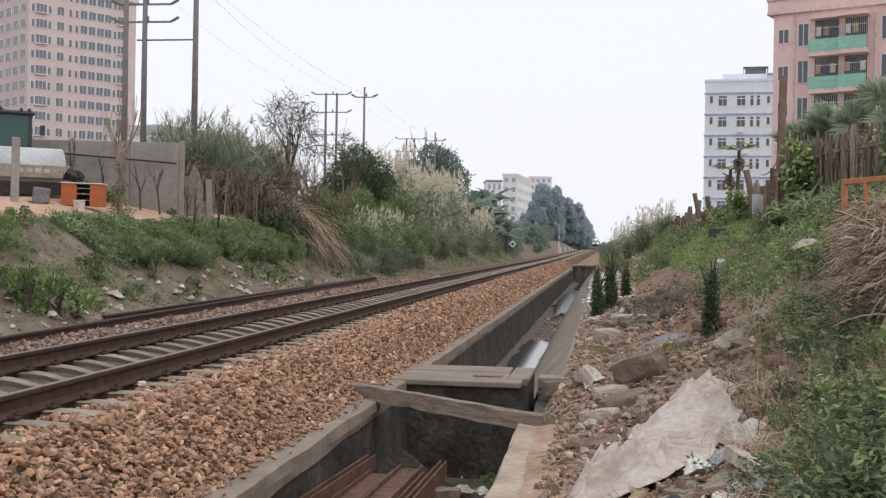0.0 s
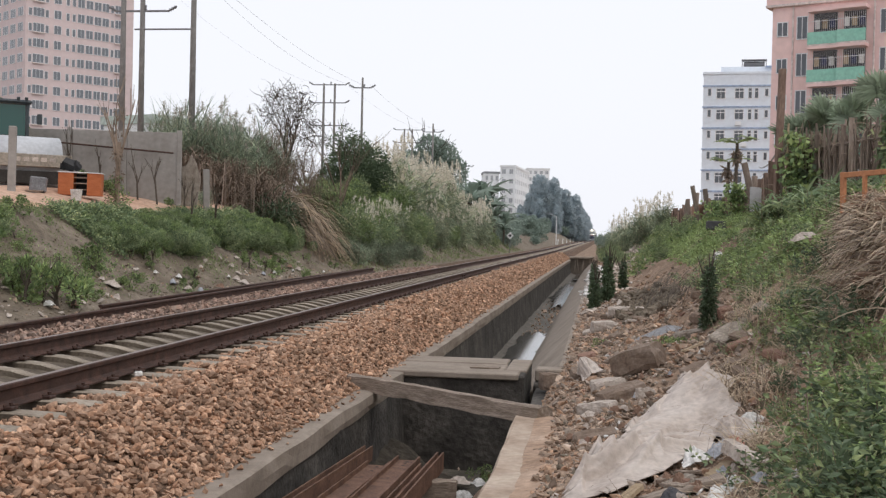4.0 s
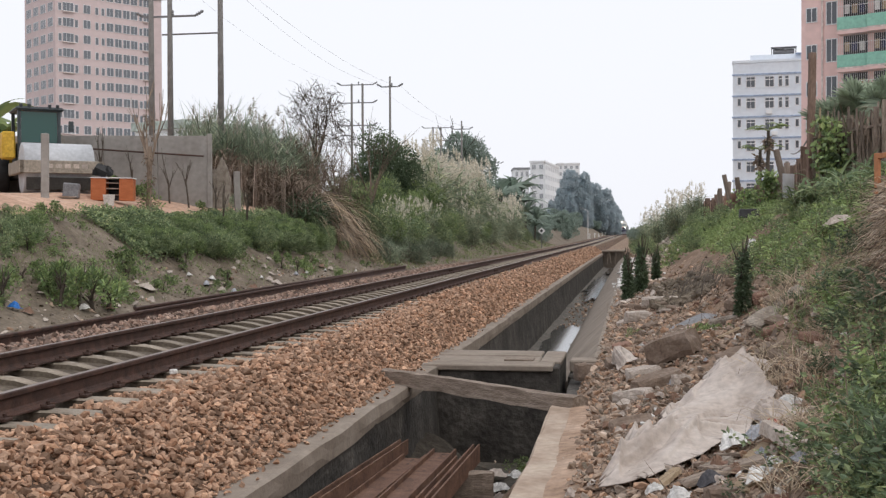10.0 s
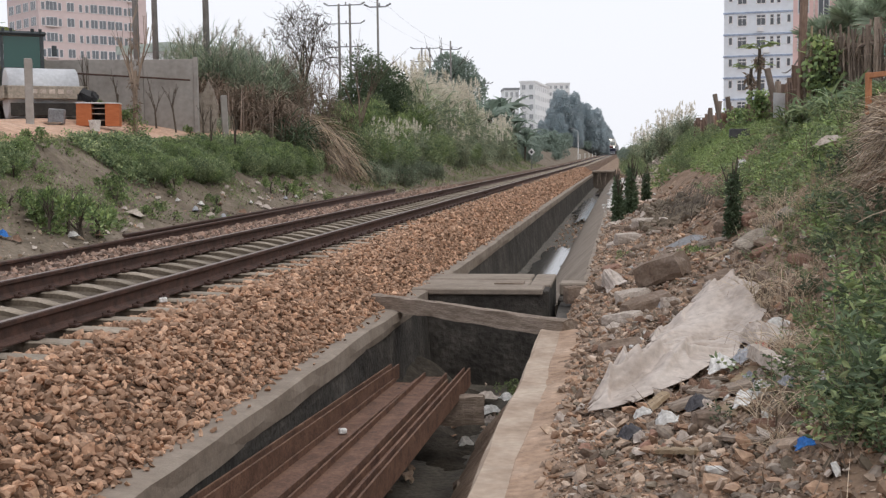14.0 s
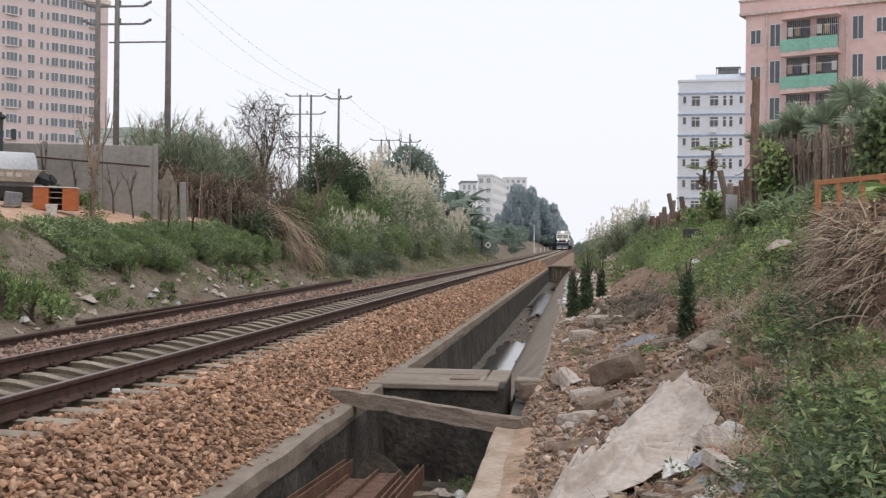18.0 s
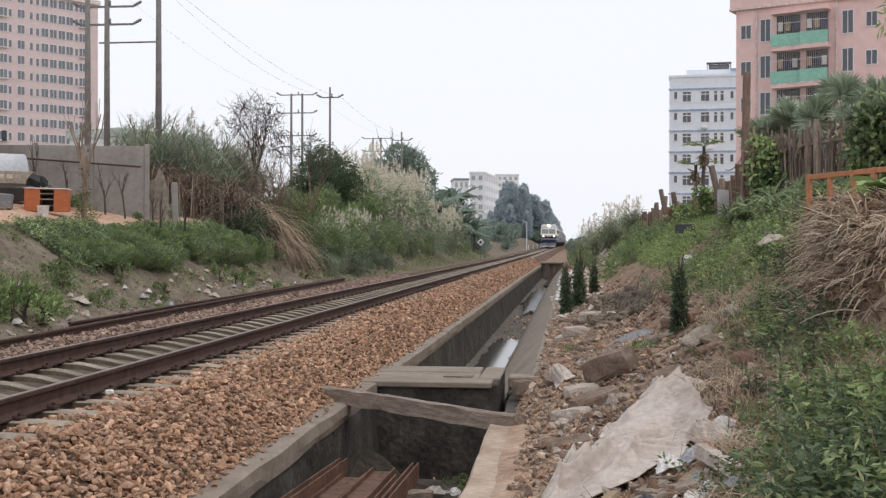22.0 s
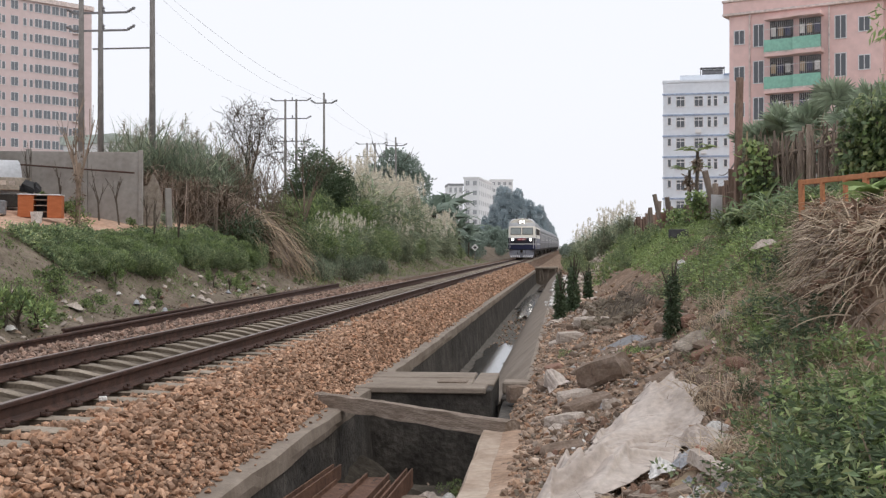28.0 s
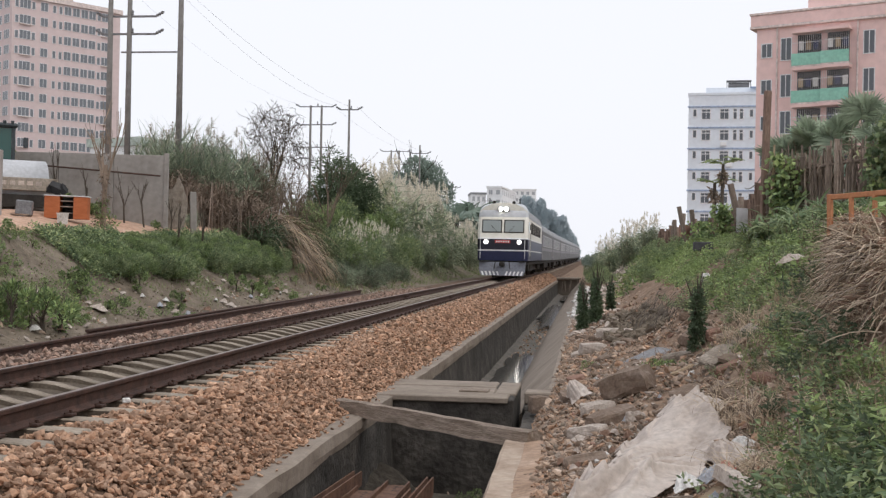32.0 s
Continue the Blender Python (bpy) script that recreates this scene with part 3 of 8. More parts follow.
scatter_ballast("ballast_stones", -4.3, -2.95, 20, 45, 700, 0.074, STONE, 0.7, SHOULDER, 2)
scatter_ballast("ballast_stones", -4.37, -2.95, 45, 110, 190, 0.1, STONE, 0.5, SHOULDER, 3)
scatter_ballast("track_ballast", -5.88, -4.58, 6, 40, 45, 0.045, GREY_STONE, 0.1, "grey-brown stones between the sleepers", 4)
scatter_ballast("track_ballast", -8.6, -6.08, 8, 50, 300, 0.072, GREY_STONE, 0.5, "pinkish grey stones beside the far rail", 5)
# stones that rolled onto the kerb
r0 = np.random.default_rng(9)
n0 = 1100
P0 = np.stack([r0.triangular(-3.15, -3.08, -2.78, n0), r0.uniform(5, 40, n0), np.full(n0, -0.72)], 1)
V0, F0 = stones_arrays(P0, r0.uniform(0.035, 0.07, n0), 77)
tagged(new("kerb_stones", mesh_np("kerb_stones", V0, F0, STONE)), "stray ballast stones lying on the concrete kerb", "gravel", kind="stuff")


# ---- drain ----
def worn_sweep(profile, y0, y1, step, amount, seed):
    """A sweep along the line whose outline wavers like worn concrete."""
    g = Geo()
    k = len(profile)
    ys = line_stations(y0, y1, step)
    vs = []
    for y in ys:
        m = along(0, y, 0)
        for i, (a, b) in enumerate(profile):
            wx = noise.noise(Vector((y * 0.9, i * 3.7, seed))) + 0.6 * noise.noise(Vector((y * 3.1, i * 5.1, seed + 9)))
            wz = noise.noise(Vector((y * 0.8, i * 4.3, seed + 20))) + 0.5 * noise.noise(Vector((y * 3.7, i * 2.1, seed + 31)))
            vs.append(m @ Vector((a + amount * 1.6 * wx, 0, b + amount * wz)))
    fs = [(s * k + i, s * k + (i + 1) % k, (s + 1) * k + (i + 1) % k, (s + 1) * k + i) for s in range(len(ys) - 1) for i in range(k)]
    fs += [tuple(range(k - 1, -1, -1)), tuple(range((len(ys) - 1) * k, len(ys) * k))]
    return g.add(vs, fs)


drain = tagged(new("drain"), "deep open concrete drain beside the ballast", "drain", kind="structure")
KERB_L = [(-3.22, -0.95), (-3.22, -0.75), (-3.18, -0.735), (-2.78, -0.735), (-2.735, -0.75), (-2.73, -0.86), (-2.74, -0.95)]
part("kerb", worn_sweep(KERB_L, -6, 106, 0.35, 0.014, 1), CONCRETE, drain, "worn grey concrete kerb top")
part("wall", worn_sweep([(-3.1, -0.92), (-2.76, -0.92), (-2.745, -1.3), (-2.70, -1.8), (-2.62, -2.5), (-3.1, -2.5)], -6, 105.6, 0.5, 0.018, 2), DARK_CONCRETE, drain, "dark stone and concrete wall")
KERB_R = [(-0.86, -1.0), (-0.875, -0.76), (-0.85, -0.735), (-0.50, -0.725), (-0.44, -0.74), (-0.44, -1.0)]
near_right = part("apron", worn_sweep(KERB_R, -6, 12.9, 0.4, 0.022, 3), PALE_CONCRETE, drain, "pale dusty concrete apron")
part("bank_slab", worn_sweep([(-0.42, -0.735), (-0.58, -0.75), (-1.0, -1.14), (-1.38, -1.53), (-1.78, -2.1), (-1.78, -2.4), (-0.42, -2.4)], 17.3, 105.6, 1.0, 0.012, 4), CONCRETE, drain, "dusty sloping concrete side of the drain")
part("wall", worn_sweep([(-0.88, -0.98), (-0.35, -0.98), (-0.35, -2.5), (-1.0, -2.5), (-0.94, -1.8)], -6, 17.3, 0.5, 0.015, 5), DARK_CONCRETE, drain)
part("dirt_bank", worn_sweep([(-0.84, -0.93), (-0.93, -1.12), (-1.2, -1.55), (-1.62, -2.08), (-1.62, -2.3), (-0.8, -2.3)], -6, 12.9, 0.35, 0.03, 7), SOIL, drain, "brown earth slumped against the wall under the apron")
part("dirt_spill", worn_sweep([(-0.70, -0.80), (-0.64, -0.722), (-0.46, -0.695), (-0.22, -0.63), (-0.05, -0.575), (-0.03, -0.85)], 4, 12.8, 0.5, 0.02, 8), TAN_DIRT, drain, "tan dirt spilled over the apron")
FLOOR_Z = -2.05
part("floor", worn_sweep([(-2.75, FLOOR_Z - 0.35), (-2.7, FLOOR_Z + 0.12), (-2.3, FLOOR_Z - 0.03), (-1.8, FLOOR_Z - 0.05), (-1.3, FLOOR_Z), (-0.9, FLOOR_Z + 0.14), (-0.85, FLOOR_Z - 0.35)], -6, 105.6, 0.35, 0.03, 6), MUD, drain, "wet muddy silt")
for y0, y1, x0, x1 in ((28.2, 38.0, -2.5, -1.55), (52, 79, -2.5, -1.45), (86, 99, -2.1, -1.6)):
    n = 90
    pts = []
    for i in range(n):
        a = 2 * math.pi * i / n
        w = 1 + 0.35 * noise.noise(Vector((math.cos(a) * 2.2, math.sin(a) * 2.2, y0))) + 0.45 * noise.noise(Vector((math.cos(a) * 7, math.sin(a) * 7, y0)))
        c, s = math.copysign(abs(math.cos(a)) ** 0.7, math.cos(a)), math.copysign(abs(math.sin(a)) ** 0.7, math.sin(a))
        y = (y0 + y1) / 2 + (y1 - y0) / 2 * c * w
        dx, dz = bend(y)
        pts.append((min(-0.95, max(-2.66, (x0 + x1) / 2 + (x1 - x0) / 2 * s * w)) + float(dx), y, FLOOR_Z + 0.11 + float(dz)))
    tagged(part("water", Geo().add(pts, [tuple(range(n))]), WATER), "shallow puddle reflecting the white sky in the drain", "water", kind="structure")
culvert = thing("culvert_slab", pose(0, 0, 0), "broken concrete slab on short struts over the end of the drain", "culvert slab")
part("slab", Geo().span(-2.75, -0.6, 103.8, 106.0, -0.62, -0.42, 0.05), CONCRETE, culvert)
for x, t in ((-2.3, 0.12), (-1.95, -0.1), (-1.6, 0.16), (-0.9, 0.0)):
    part("strut", Geo().rod((x, 104.0, -1.7), (x + t, 104.0, -0.62), 0.07, n=8), CONCRETE, culvert)
part("back_wall", Geo().span(-2.75, -0.7, 104.3, 104.6, -2.3, -0.62), CONCRETE, culvert)
rs = np.random.default_rng(19)
ns = 900
Ps = np.stack([rs.uniform(-2.6, -1.0, ns), rs.uniform(6, 60, ns), np.full(ns, FLOOR_Z + 0.03)], 1)
Vs, Fs = stones_arrays(Ps, rs.uniform(0.03, 0.22, ns) ** 1.2, 20, 0.6)
tagged(new("drain_stones", mesh_np("drain_stones", Vs, Fs, RUBBLE)), "muddy stones lying in the drain", "gravel", kind="stuff")

# the cross chamber with its cover slabs
chamber = thing("drain_chamber", pose(0, 0, 0), "dark concrete chamber across the drain, with cover slabs", "drain chamber")
part("wall", Geo().span(-2.95, -1.02, 15.86, 17.7, -2.4, -0.745, 0.02), DARK_CONCRETE, chamber, "near-black concrete walls")
g = Geo()
g.span(-3.36, -1.10, 15.80, 16.32, -0.80, -0.715, 0.015)
part("cover_slab", g, CONCRETE, chamber, "grey worn concrete slab")
part("cover_slab", Geo().span(-3.30, -1.34, 16.345, 17.05, -0.80, -0.722, 0.015), CONCRETE, chamber)
part("cover_slab", Geo().span(-3.05, -1.36, 17.07, 17.8, -0.80, -0.712, 0.015), CONCRETE, chamber)
part("cover_slab", Geo().span(-1.33, -1.02, 16.36, 17.82, -0.80, -0.718, 0.015), CONCRETE, chamber)
g = Geo().span(-1.85, -1.42, 16.42, 16.72, -0.722, -0.70, 0.005)
part("lifting_plate", g, OLD_WOOD, chamber)
inlet = thing("side_inlet", pose(0, 0, 0), "broken concrete side inlet beside the drain chamber", "drain inlet")
part("lintel", Geo().span(-0.92, -0.42, 16.8, 17.25, -0.92, -0.745, 0.02), CONCRETE, inlet)
part("jamb", Geo().span(-0.93, -0.70, 16.5, 17.2, -2.2, -0.93, 0.03), DARK_CONCRETE, inlet)


# ---- timber and scrap over the drain ----
def place(a, b, up=(0, 0, 1)):
    """A pose at a whose x axis points to b."""
    a, b = Vector(a), Vector(b)
    x = (b - a).normalized()
    y = Vector(up).cross(x).normalized()
    z = x.cross(y)
    m = Matrix((x, y, z)).transposed().to_4x4()
    m.translation = a
    return m


def timber(name, a, b, w, h, material, label, category, seed, rough=0.012):
    L = (Vector(b) - Vector(a)).length
    r = random.Random(seed)
    g = Geo()
    n = 14
    vs = []
    for i in range(n + 1):
        x = L * i / n
        for sy, sz in ((-1, -1), (-0.8, 1), (0.0, 1.06), (0.8, 1), (1, 0.8), (1, -1)):
            vs.append((x + (r.uniform(-0.03, 0.03) if i in (0, n) else 0), sy * w / 2 + r.uniform(-rough, rough), sz * h / 2 + r.uniform(-rough, rough)))
    k = 6
    fs = [(s * k + i, s * k + (i + 1) % k, (s + 1) * k + (i + 1) % k, (s + 1) * k + i) for s in range(n) for i in range(k)]
    fs += [tuple(range(k - 1, -1, -1)), tuple(range(n * k, (n + 1) * k))]
    g.add(vs, fs)
    ob = part(name, g, material)
    ob.matrix_basis = place(a, b)
    return tagged(ob, label, category)


timber("wooden_beam", (-3.12, 14.1, -0.665), (-0.56, 12.15, -0.70), 0.2, 0.17, OLD_WOOD, "long weathered grey timber laid slantwise over the drain", "timber", 3)


def scrap_beam(a, b, w, h):
    """A rusty beam that lies with its web flat and both flanges upright."""
    prof = [(-w / 2, -h / 2), (-w / 2 + 0.018, -h / 2), (-w / 2 + 0.018, -0.012), (w / 2 - 0.018, -0.012), (w / 2 - 0.018, -h / 2), (w / 2, -h / 2), (w / 2, h / 2), (w / 2 - 0.018, h / 2), (w / 2 - 0.018, 0.012), (-w / 2 + 0.018, 0.012), (-w / 2 + 0.018, h / 2), (-w / 2, h / 2)]
    L = (Vector(b) - Vector(a)).length
    ob = thing("steel_beam", place(a, b), "rusty brown steel beam dumped in the drain", "steel beam", "scrap beams in the drain")
    g = Geo().sweep(prof, [Matrix.Translation((x, 0, 0)) @ Matrix.Rotation(radians(-90), 4, "Z") for x in (0, L / 2, L)])
    part("section", g, SCRAP, ob)
    # dark discs on the solid web paint the shade inside bolt holes
    for i in range(3):
        part("painted_bolt_hole", Geo().rod((L - 0.10 - 0.13 * i, 0.0, 0.010), (L - 0.10 - 0.13 * i, 0.0, 0.0145), 0.017, n=10), DARK_CONCRETE, ob)
    return ob


scrap_beam((-2.62, 6.6, -1.02), (-2.52, 12.4, -1.24), 0.10, 0.16)
scrap_beam((-2.40, 6.4, -1.12), (-2.32, 12.0, -1.30), 0.26, 0.12)
scrap_beam((-2.08, 6.4, -1.13), (-2.06, 12.4, -1.31), 0.26, 0.12)
scrap_beam((-1.86, 6.4, -1.16), (-1.84, 12.1, -1.33), 0.10, 0.13)
scrap_beam((-1.74, 6.4, -1.14), (-1.72, 12.5, -1.31), 0.08, 0.2)
for y in (7.6, 11.6):
    timber("wooden_bearer", (-2.72, y, -1.52), (-1.45, y + 0.1, -1.50), 0.16, 0.3, OLD_WOOD, "rotting timber bearer under the scrap beams", "timber", int(y))

# spare rails left beside the track
for i, (xa, ya, xb, yb, z) in enumerate(((-7.35, 6.0, -8.6, 42.6, -0.075), (-8.28, 18.0, -8.74, 42.2, -0.085))):
    ob = part("spare_rail", Geo().sweep(RAIL_PROFILE, [Matrix.Translation((xa + (xb - xa) * k / 8, ya + (yb - ya) * k / 8, z )) for k in range(9)]), RUST)
    tagged(ob, "long rusty spare rail lying on the ballast beside the track", "rail", "spare rails")


# ---- train ----
NAVY = mat("navy_paint", [(0.022, 0.028, 0.075), (0.034, 0.042, 0.105)], 0.7, 0.4, 0.02, 30, spec=0.5, stain=0.15)
DARK_NAVY = mat("blue_black_paint", [(0.010, 0.011, 0.022), (0.018, 0.019, 0.034)], 0.7, 0.35, 0.02, 30, spec=0.5, stain=0.15)
CREAM = mat("cream_paint", [(0.66, 0.63, 0.55), (0.76, 0.74, 0.67)], 0.7, 0.4, 0.02, 30, spec=0.5, stain=0.08)
LIGHT_GREY = mat("grey_paint", [(0.42, 0.43, 0.45), (0.52, 0.53, 0.55)], 0.7, 0.45, 0.02, 30, spec=0.5, stain=0.1)
ROOF_GREY = mat("roof_paint", [(0.22, 0.23, 0.245), (0.32, 0.33, 0.345)], 0.7, 0.55, 0.03, 30, stain=0.15)
UNDER = mat("underframe_grime", [(0.02, 0.018, 0.016), (0.05, 0.045, 0.04)], 3, 0.85, 0.2, 30)
PILOT = mat("pilot_grey", [(0.17, 0.18, 0.22), (0.25, 0.26, 0.30)], 2, 0.6, 0.05, 30)
WHITE_PAINT = mat("white_paint", [(0.72, 0.72, 0.72), (0.82, 0.82, 0.82)], 2, 0.5, 0.02, 30, stain=0.1)
RED_SIGN = mat("red_sign", [(0.45, 0.04, 0.05), (0.55, 0.06, 0.07)], 2, 0.5, 0.0)
GLASS = glass("train_glass", (0.24, 0.27, 0.265), 0.06)
COACH_GLASS = glass("coach_glass", (0.13, 0.14, 0.15), 0.45)
LAMP = glow("headlight", (1.0, 0.93, 0.80), 14.0)
LAMP_LOW = glow("marker_light", (1.0, 0.95, 0.88), 7.0)
COACH = mat("coach_grey_green", [(0.165, 0.17, 0.178), (0.22, 0.225, 0.235)], 0.5, 0.85, 0.03, 30, spec=0.15, stain=0.18)
COACH_BAND = mat("coach_band", [(0.24, 0.24, 0.255), (0.31, 0.31, 0.325)], 0.5, 0.8, 0.02, 30, stain=0.12)

LOCO_Y = 20.5


def body_section(w, z0, z1, roof, n=9):
    """Side walls up to z1 and a rounded roof above."""
    pts = [(-w / 2, z0), (-w / 2, z1)]
    for i in range(1, n):
        a = math.pi * (1 - i / n)
        pts.append((w / 2 * math.cos(a) * 0.985, z1 + roof * math.sin(a) ** 0.75))
    return pts + [(w / 2, z1), (w / 2, z0)]


def bogie(parent, y, axles):
    b = Geo()
    b.span(-1.15, -0.98, y - axles * 0.9 - 0.3, y + axles * 0.9 + 0.3, 0.42, 0.78, 0.04)
    b.span(0.98, 1.15, y - axles * 0.9 - 0.3, y + axles * 0.9 + 0.3, 0.42, 0.78, 0.04)
    b.span(-1.0, 1.0, y - 0.25, y + 0.25, 0.45, 0.85, 0.04)
    ob = part("bogie", b, UNDER, parent)
    for k in range(axles):
        yy = y + (k - (axles - 1) / 2) * 1.8
        w = Geo()
        for s in (-1, 1):
            q = Matrix.Translation((s * 0.7525 - 0.065, yy, 0.5)) @ Matrix.Rotation(radians(90), 4, "Y")
            w.lathe([(0.1, 0.0), (0.46, 0.0), (0.5, 0.03), (0.5, 0.12), (0.3, 0.13), (0.1, 0.13)], 24, q)
        w.rod((-0.75, yy, 0.5), (0.75, yy, 0.5), 0.08)
        part("wheelset", w, UNDER, ob)


def build_loco():
    """A diesel locomotive whose front lies at y = 0 and whose body reaches to +y."""
    L = LOCO_Y
    ob = thing("locomotive", pose(0, 0, 0), "diesel locomotive in cream and navy blue with lit headlights", "locomotive")
    W = 3.1
    # main body behind the cab
    part("body", Geo().sweep(body_section(W, 1.15, 3.78, 0.93), [Matrix.Translation((0, y, 0)) for y in (0.62, 1.4, L)]), CREAM, ob, "cream upper body")
    part("lower_body", Geo().span(-W / 2 - 0.012, W / 2 + 0.012, 0.55, L + 0.01, 1.08, 2.42, 0.03), NAVY, ob, "navy blue lower body")
    part("stripe", Geo().span(-W / 2 - 0.02, W / 2 + 0.02, 0.5, L - 0.1, 2.425, 2.49), WHITE_PAINT, ob)
    part("stripe", Geo().span(-W / 2 - 0.02, W / 2 + 0.02, 0.5, L - 0.1, 1.68, 1.75), WHITE_PAINT, ob)
    # raked cab front: lower nose, window band and domed brow
    nose = Geo()
    prof = [(1.08, 0.12), (1.7, 0.02), (2.4, 0.0), (2.6, 0.08), (2.72, 0.12), (3.68, 0.42), (3.82, 0.48)]
    def ring(z, y, w):
        c = 0.16
        return [(-w / 2, y + 0.7, z), (-w / 2, y + c, z), (-w / 2 + c, y, z), (w / 2 - c, y, z), (w / 2, y + c, z), (w / 2, y + 0.7, z)]
    def band(z0, z1, material, name, label="", eps=0.0):
        zs = [z0] + [p[0] for p in prof if z0 < p[0] < z1] + [z1]
        g = Geo()
        vs = []
        for z in zs:
            y = float(np.interp(z, [p[0] for p in prof], [p[1] for p in prof])) - eps
            vs += ring(z, y, W + 0.012)
        k = 6
        fs = [(s * k + i, s * k + i + 1, (s + 1) * k + i + 1, (s + 1) * k + i) for s in range(len(zs) - 1) for i in range(k - 1)]
        fs += [tuple(range(k)), tuple(range(len(vs) - k, len(vs)))]
        return part(name, g.add(vs, fs), material, ob, label)
    band(1.08, 1.68, NAVY, "nose_skirt")
    band(1.68, 1.76, WHITE_PAINT, "stripe", eps=0.006)
    band(1.76, 2.42, DARK_NAVY, "nose", "blue-black nose band")
    band(2.42, 2.49, WHITE_PAINT, "stripe", eps=0.006)
    band(2.49, 3.82, CREAM, "cab_front", "cream cab front")
    # brow, a dome over the windscreens
    g = Geo()
    rows = []
    for k in range(7):
        a = k / 6 * math.pi / 2
        rows.append((3.80 + 0.90 * math.sin(a), 0.47 + 1.25 * (1 - math.cos(a)), (W + 0.01) * (0.42 + 0.58 * math.cos(a) ** 0.6)))
    vs = []
    for z, y, w in rows:
        vs += ring(z, y, w)
    fs = [(s * 6 + i, s * 6 + i + 1, (s + 1) * 6 + i + 1, (s + 1) * 6 + i) for s in range(6) for i in range(5)]
    part("cab_roof", g.add(vs, fs + [tuple(range(36, 42))]), LIGHT_GREY, ob, "grey domed cab roof", True)
    part("roof", Geo().sweep([(p[0] * 1.004, p[1] + 0.008) for p in body_section(W, 3.74, 3.78, 0.93)], [Matrix.Translation((0, y, 0)) for y in (1.3, L - 0.2)]), ROOF_GREY, ob, "grey roof")
    for y in (4.5, 8.0, 11.5, 15.0):
        part("roof_hatch", Geo().span(-0.8, 0.8, y - 1.2, y + 1.2, 4.66, 4.80, 0.05), ROOF_GREY, ob)
    # windscreens, leaning with the cab front
    lean = Matrix.Rotation(-math.atan(0.30 / 0.96), 4, "X")
    for s in (-1, 1):
        fr = part("windscreen", Geo().box(s * 0.69, 0.262, 3.22, 1.25, 0.03, 0.86, lean, 0.01), UNDER, ob, "black-framed windscreen")
        part("pane", Geo().box(s * 0.69, 0.248, 3.22, 1.12, 0.03, 0.73, lean, 0.01), GLASS, fr)
        part("wiper", Geo().rod((s * 0.35, 0.10, 2.84), (s * 0.72, 0.21, 3.26), 0.012, n=5), UNDER, fr)
        # twin low headlights in chrome bezels
        h = part("headlight", Geo().lathe([(0.17, 0), (0.19, 0.03), (0.16, 0.06), (0.14, 0.05)], 20, Matrix.Translation((s * 1.03, 0.05, 2.24)) @ Matrix.Rotation(radians(90), 4, "X")), LIGHT_GREY, ob)
        part("lens", Geo().lathe([(0.12, 0.0), (0.10, 0.035), (0.02, 0.05)], 18, Matrix.Translation((s * 1.03, 0.0, 2.24)) @ Matrix.Rotation(radians(90), 4, "X")), LAMP_LOW, h, "lit white lens")
        part("horn", Geo().lathe([(0.03, 0), (0.04, 0.3), (0.11, 0.42)], 10, Matrix.Translation((s * 0.62, 1.15, 4.72)) @ Matrix.Rotation(radians(90), 4, "X")), UNDER, ob)
        part("front_rail", Geo().rod((s * 1.38, -0.05, 1.2), (s * 1.38, -0.03, 2.75), 0.016, n=6), WHITE_PAINT, ob, "white handrail beside the nose")
        part("step_board", Geo().span(s * 1.2 - 0.22, s * 1.2 + 0.22, -0.12, 0.1, 1.02, 1.07), UNDER, ob)
        part("aerial", Geo().rod((s * 0.95, 1.4, 4.45), (s * 0.95, 1.45, 5.0), 0.03, n=6), UNDER, ob)
        part("mirror", Geo().box(s * (W / 2 + 0.12), 0.8, 3.2, 0.05, 0.12, 0.3, None, 0.01), UNDER, ob)
        part("side_window", Geo().box(s * (W / 2 + 0.008), 1.55, 3.2, 0.03, 0.8, 0.7, None, 0.01), GLASS, ob)
        d = part("cab_door", Geo().box(s * (W / 2 + 0.006), 2.65, 2.45, 0.04, 0.62, 2.1, None, 0.01), CREAM, ob)
        part("handrail", Geo().rod((s * (W / 2 + 0.07), 2.22, 1.2), (s * (W / 2 + 0.07), 2.22, 2.9), 0.016, n=6), STEEL, d)
        for k in range(5):
            part("grille", Geo().box(s * (W / 2 + 0.012), 5.0 + k * 2.9, 3.2, 0.03, 2.1, 0.75, None, 0.01), UNDER, ob, "dark side grille")
        part("steps", Geo().span(s * 1.36 - 0.14, s * 1.36 + 0.14, 2.3, 2.95, 0.45, 1.0, 0.02), UNDER, ob)
        part("buffer_hose", Geo().rod((s * 0.42, -0.08, 1.0), (s * 0.5, -0.16, 0.55), 0.03, n=6), UNDER, ob)
    top = part("roof_headlight", Geo().box(0, 0.66, 4.3, 0.8, 0.5, 0.32, None, 0.08), LIGHT_GREY, ob)
    for s in (-1, 1):
        part("lens", Geo().lathe([(0.125, 0.0), (0.10, 0.05), (0.02, 0.08)], 18, Matrix.Translation((s * 0.17, 0.415, 4.3)) @ Matrix.Rotation(radians(90), 4, "X")), LAMP, top, "lit warm white lens")
    part("front_plate", Geo().box(0, -0.008, 2.26, 0.95, 0.03, 0.19, None, 0.01), RED_SIGN, ob, "red plate with pale marks")
    for k in range(6):
        part("mark", Geo().box(-0.36 + k * 0.145, -0.027, 2.26, 0.085, 0.012, 0.1), WHITE_PAINT, ob)
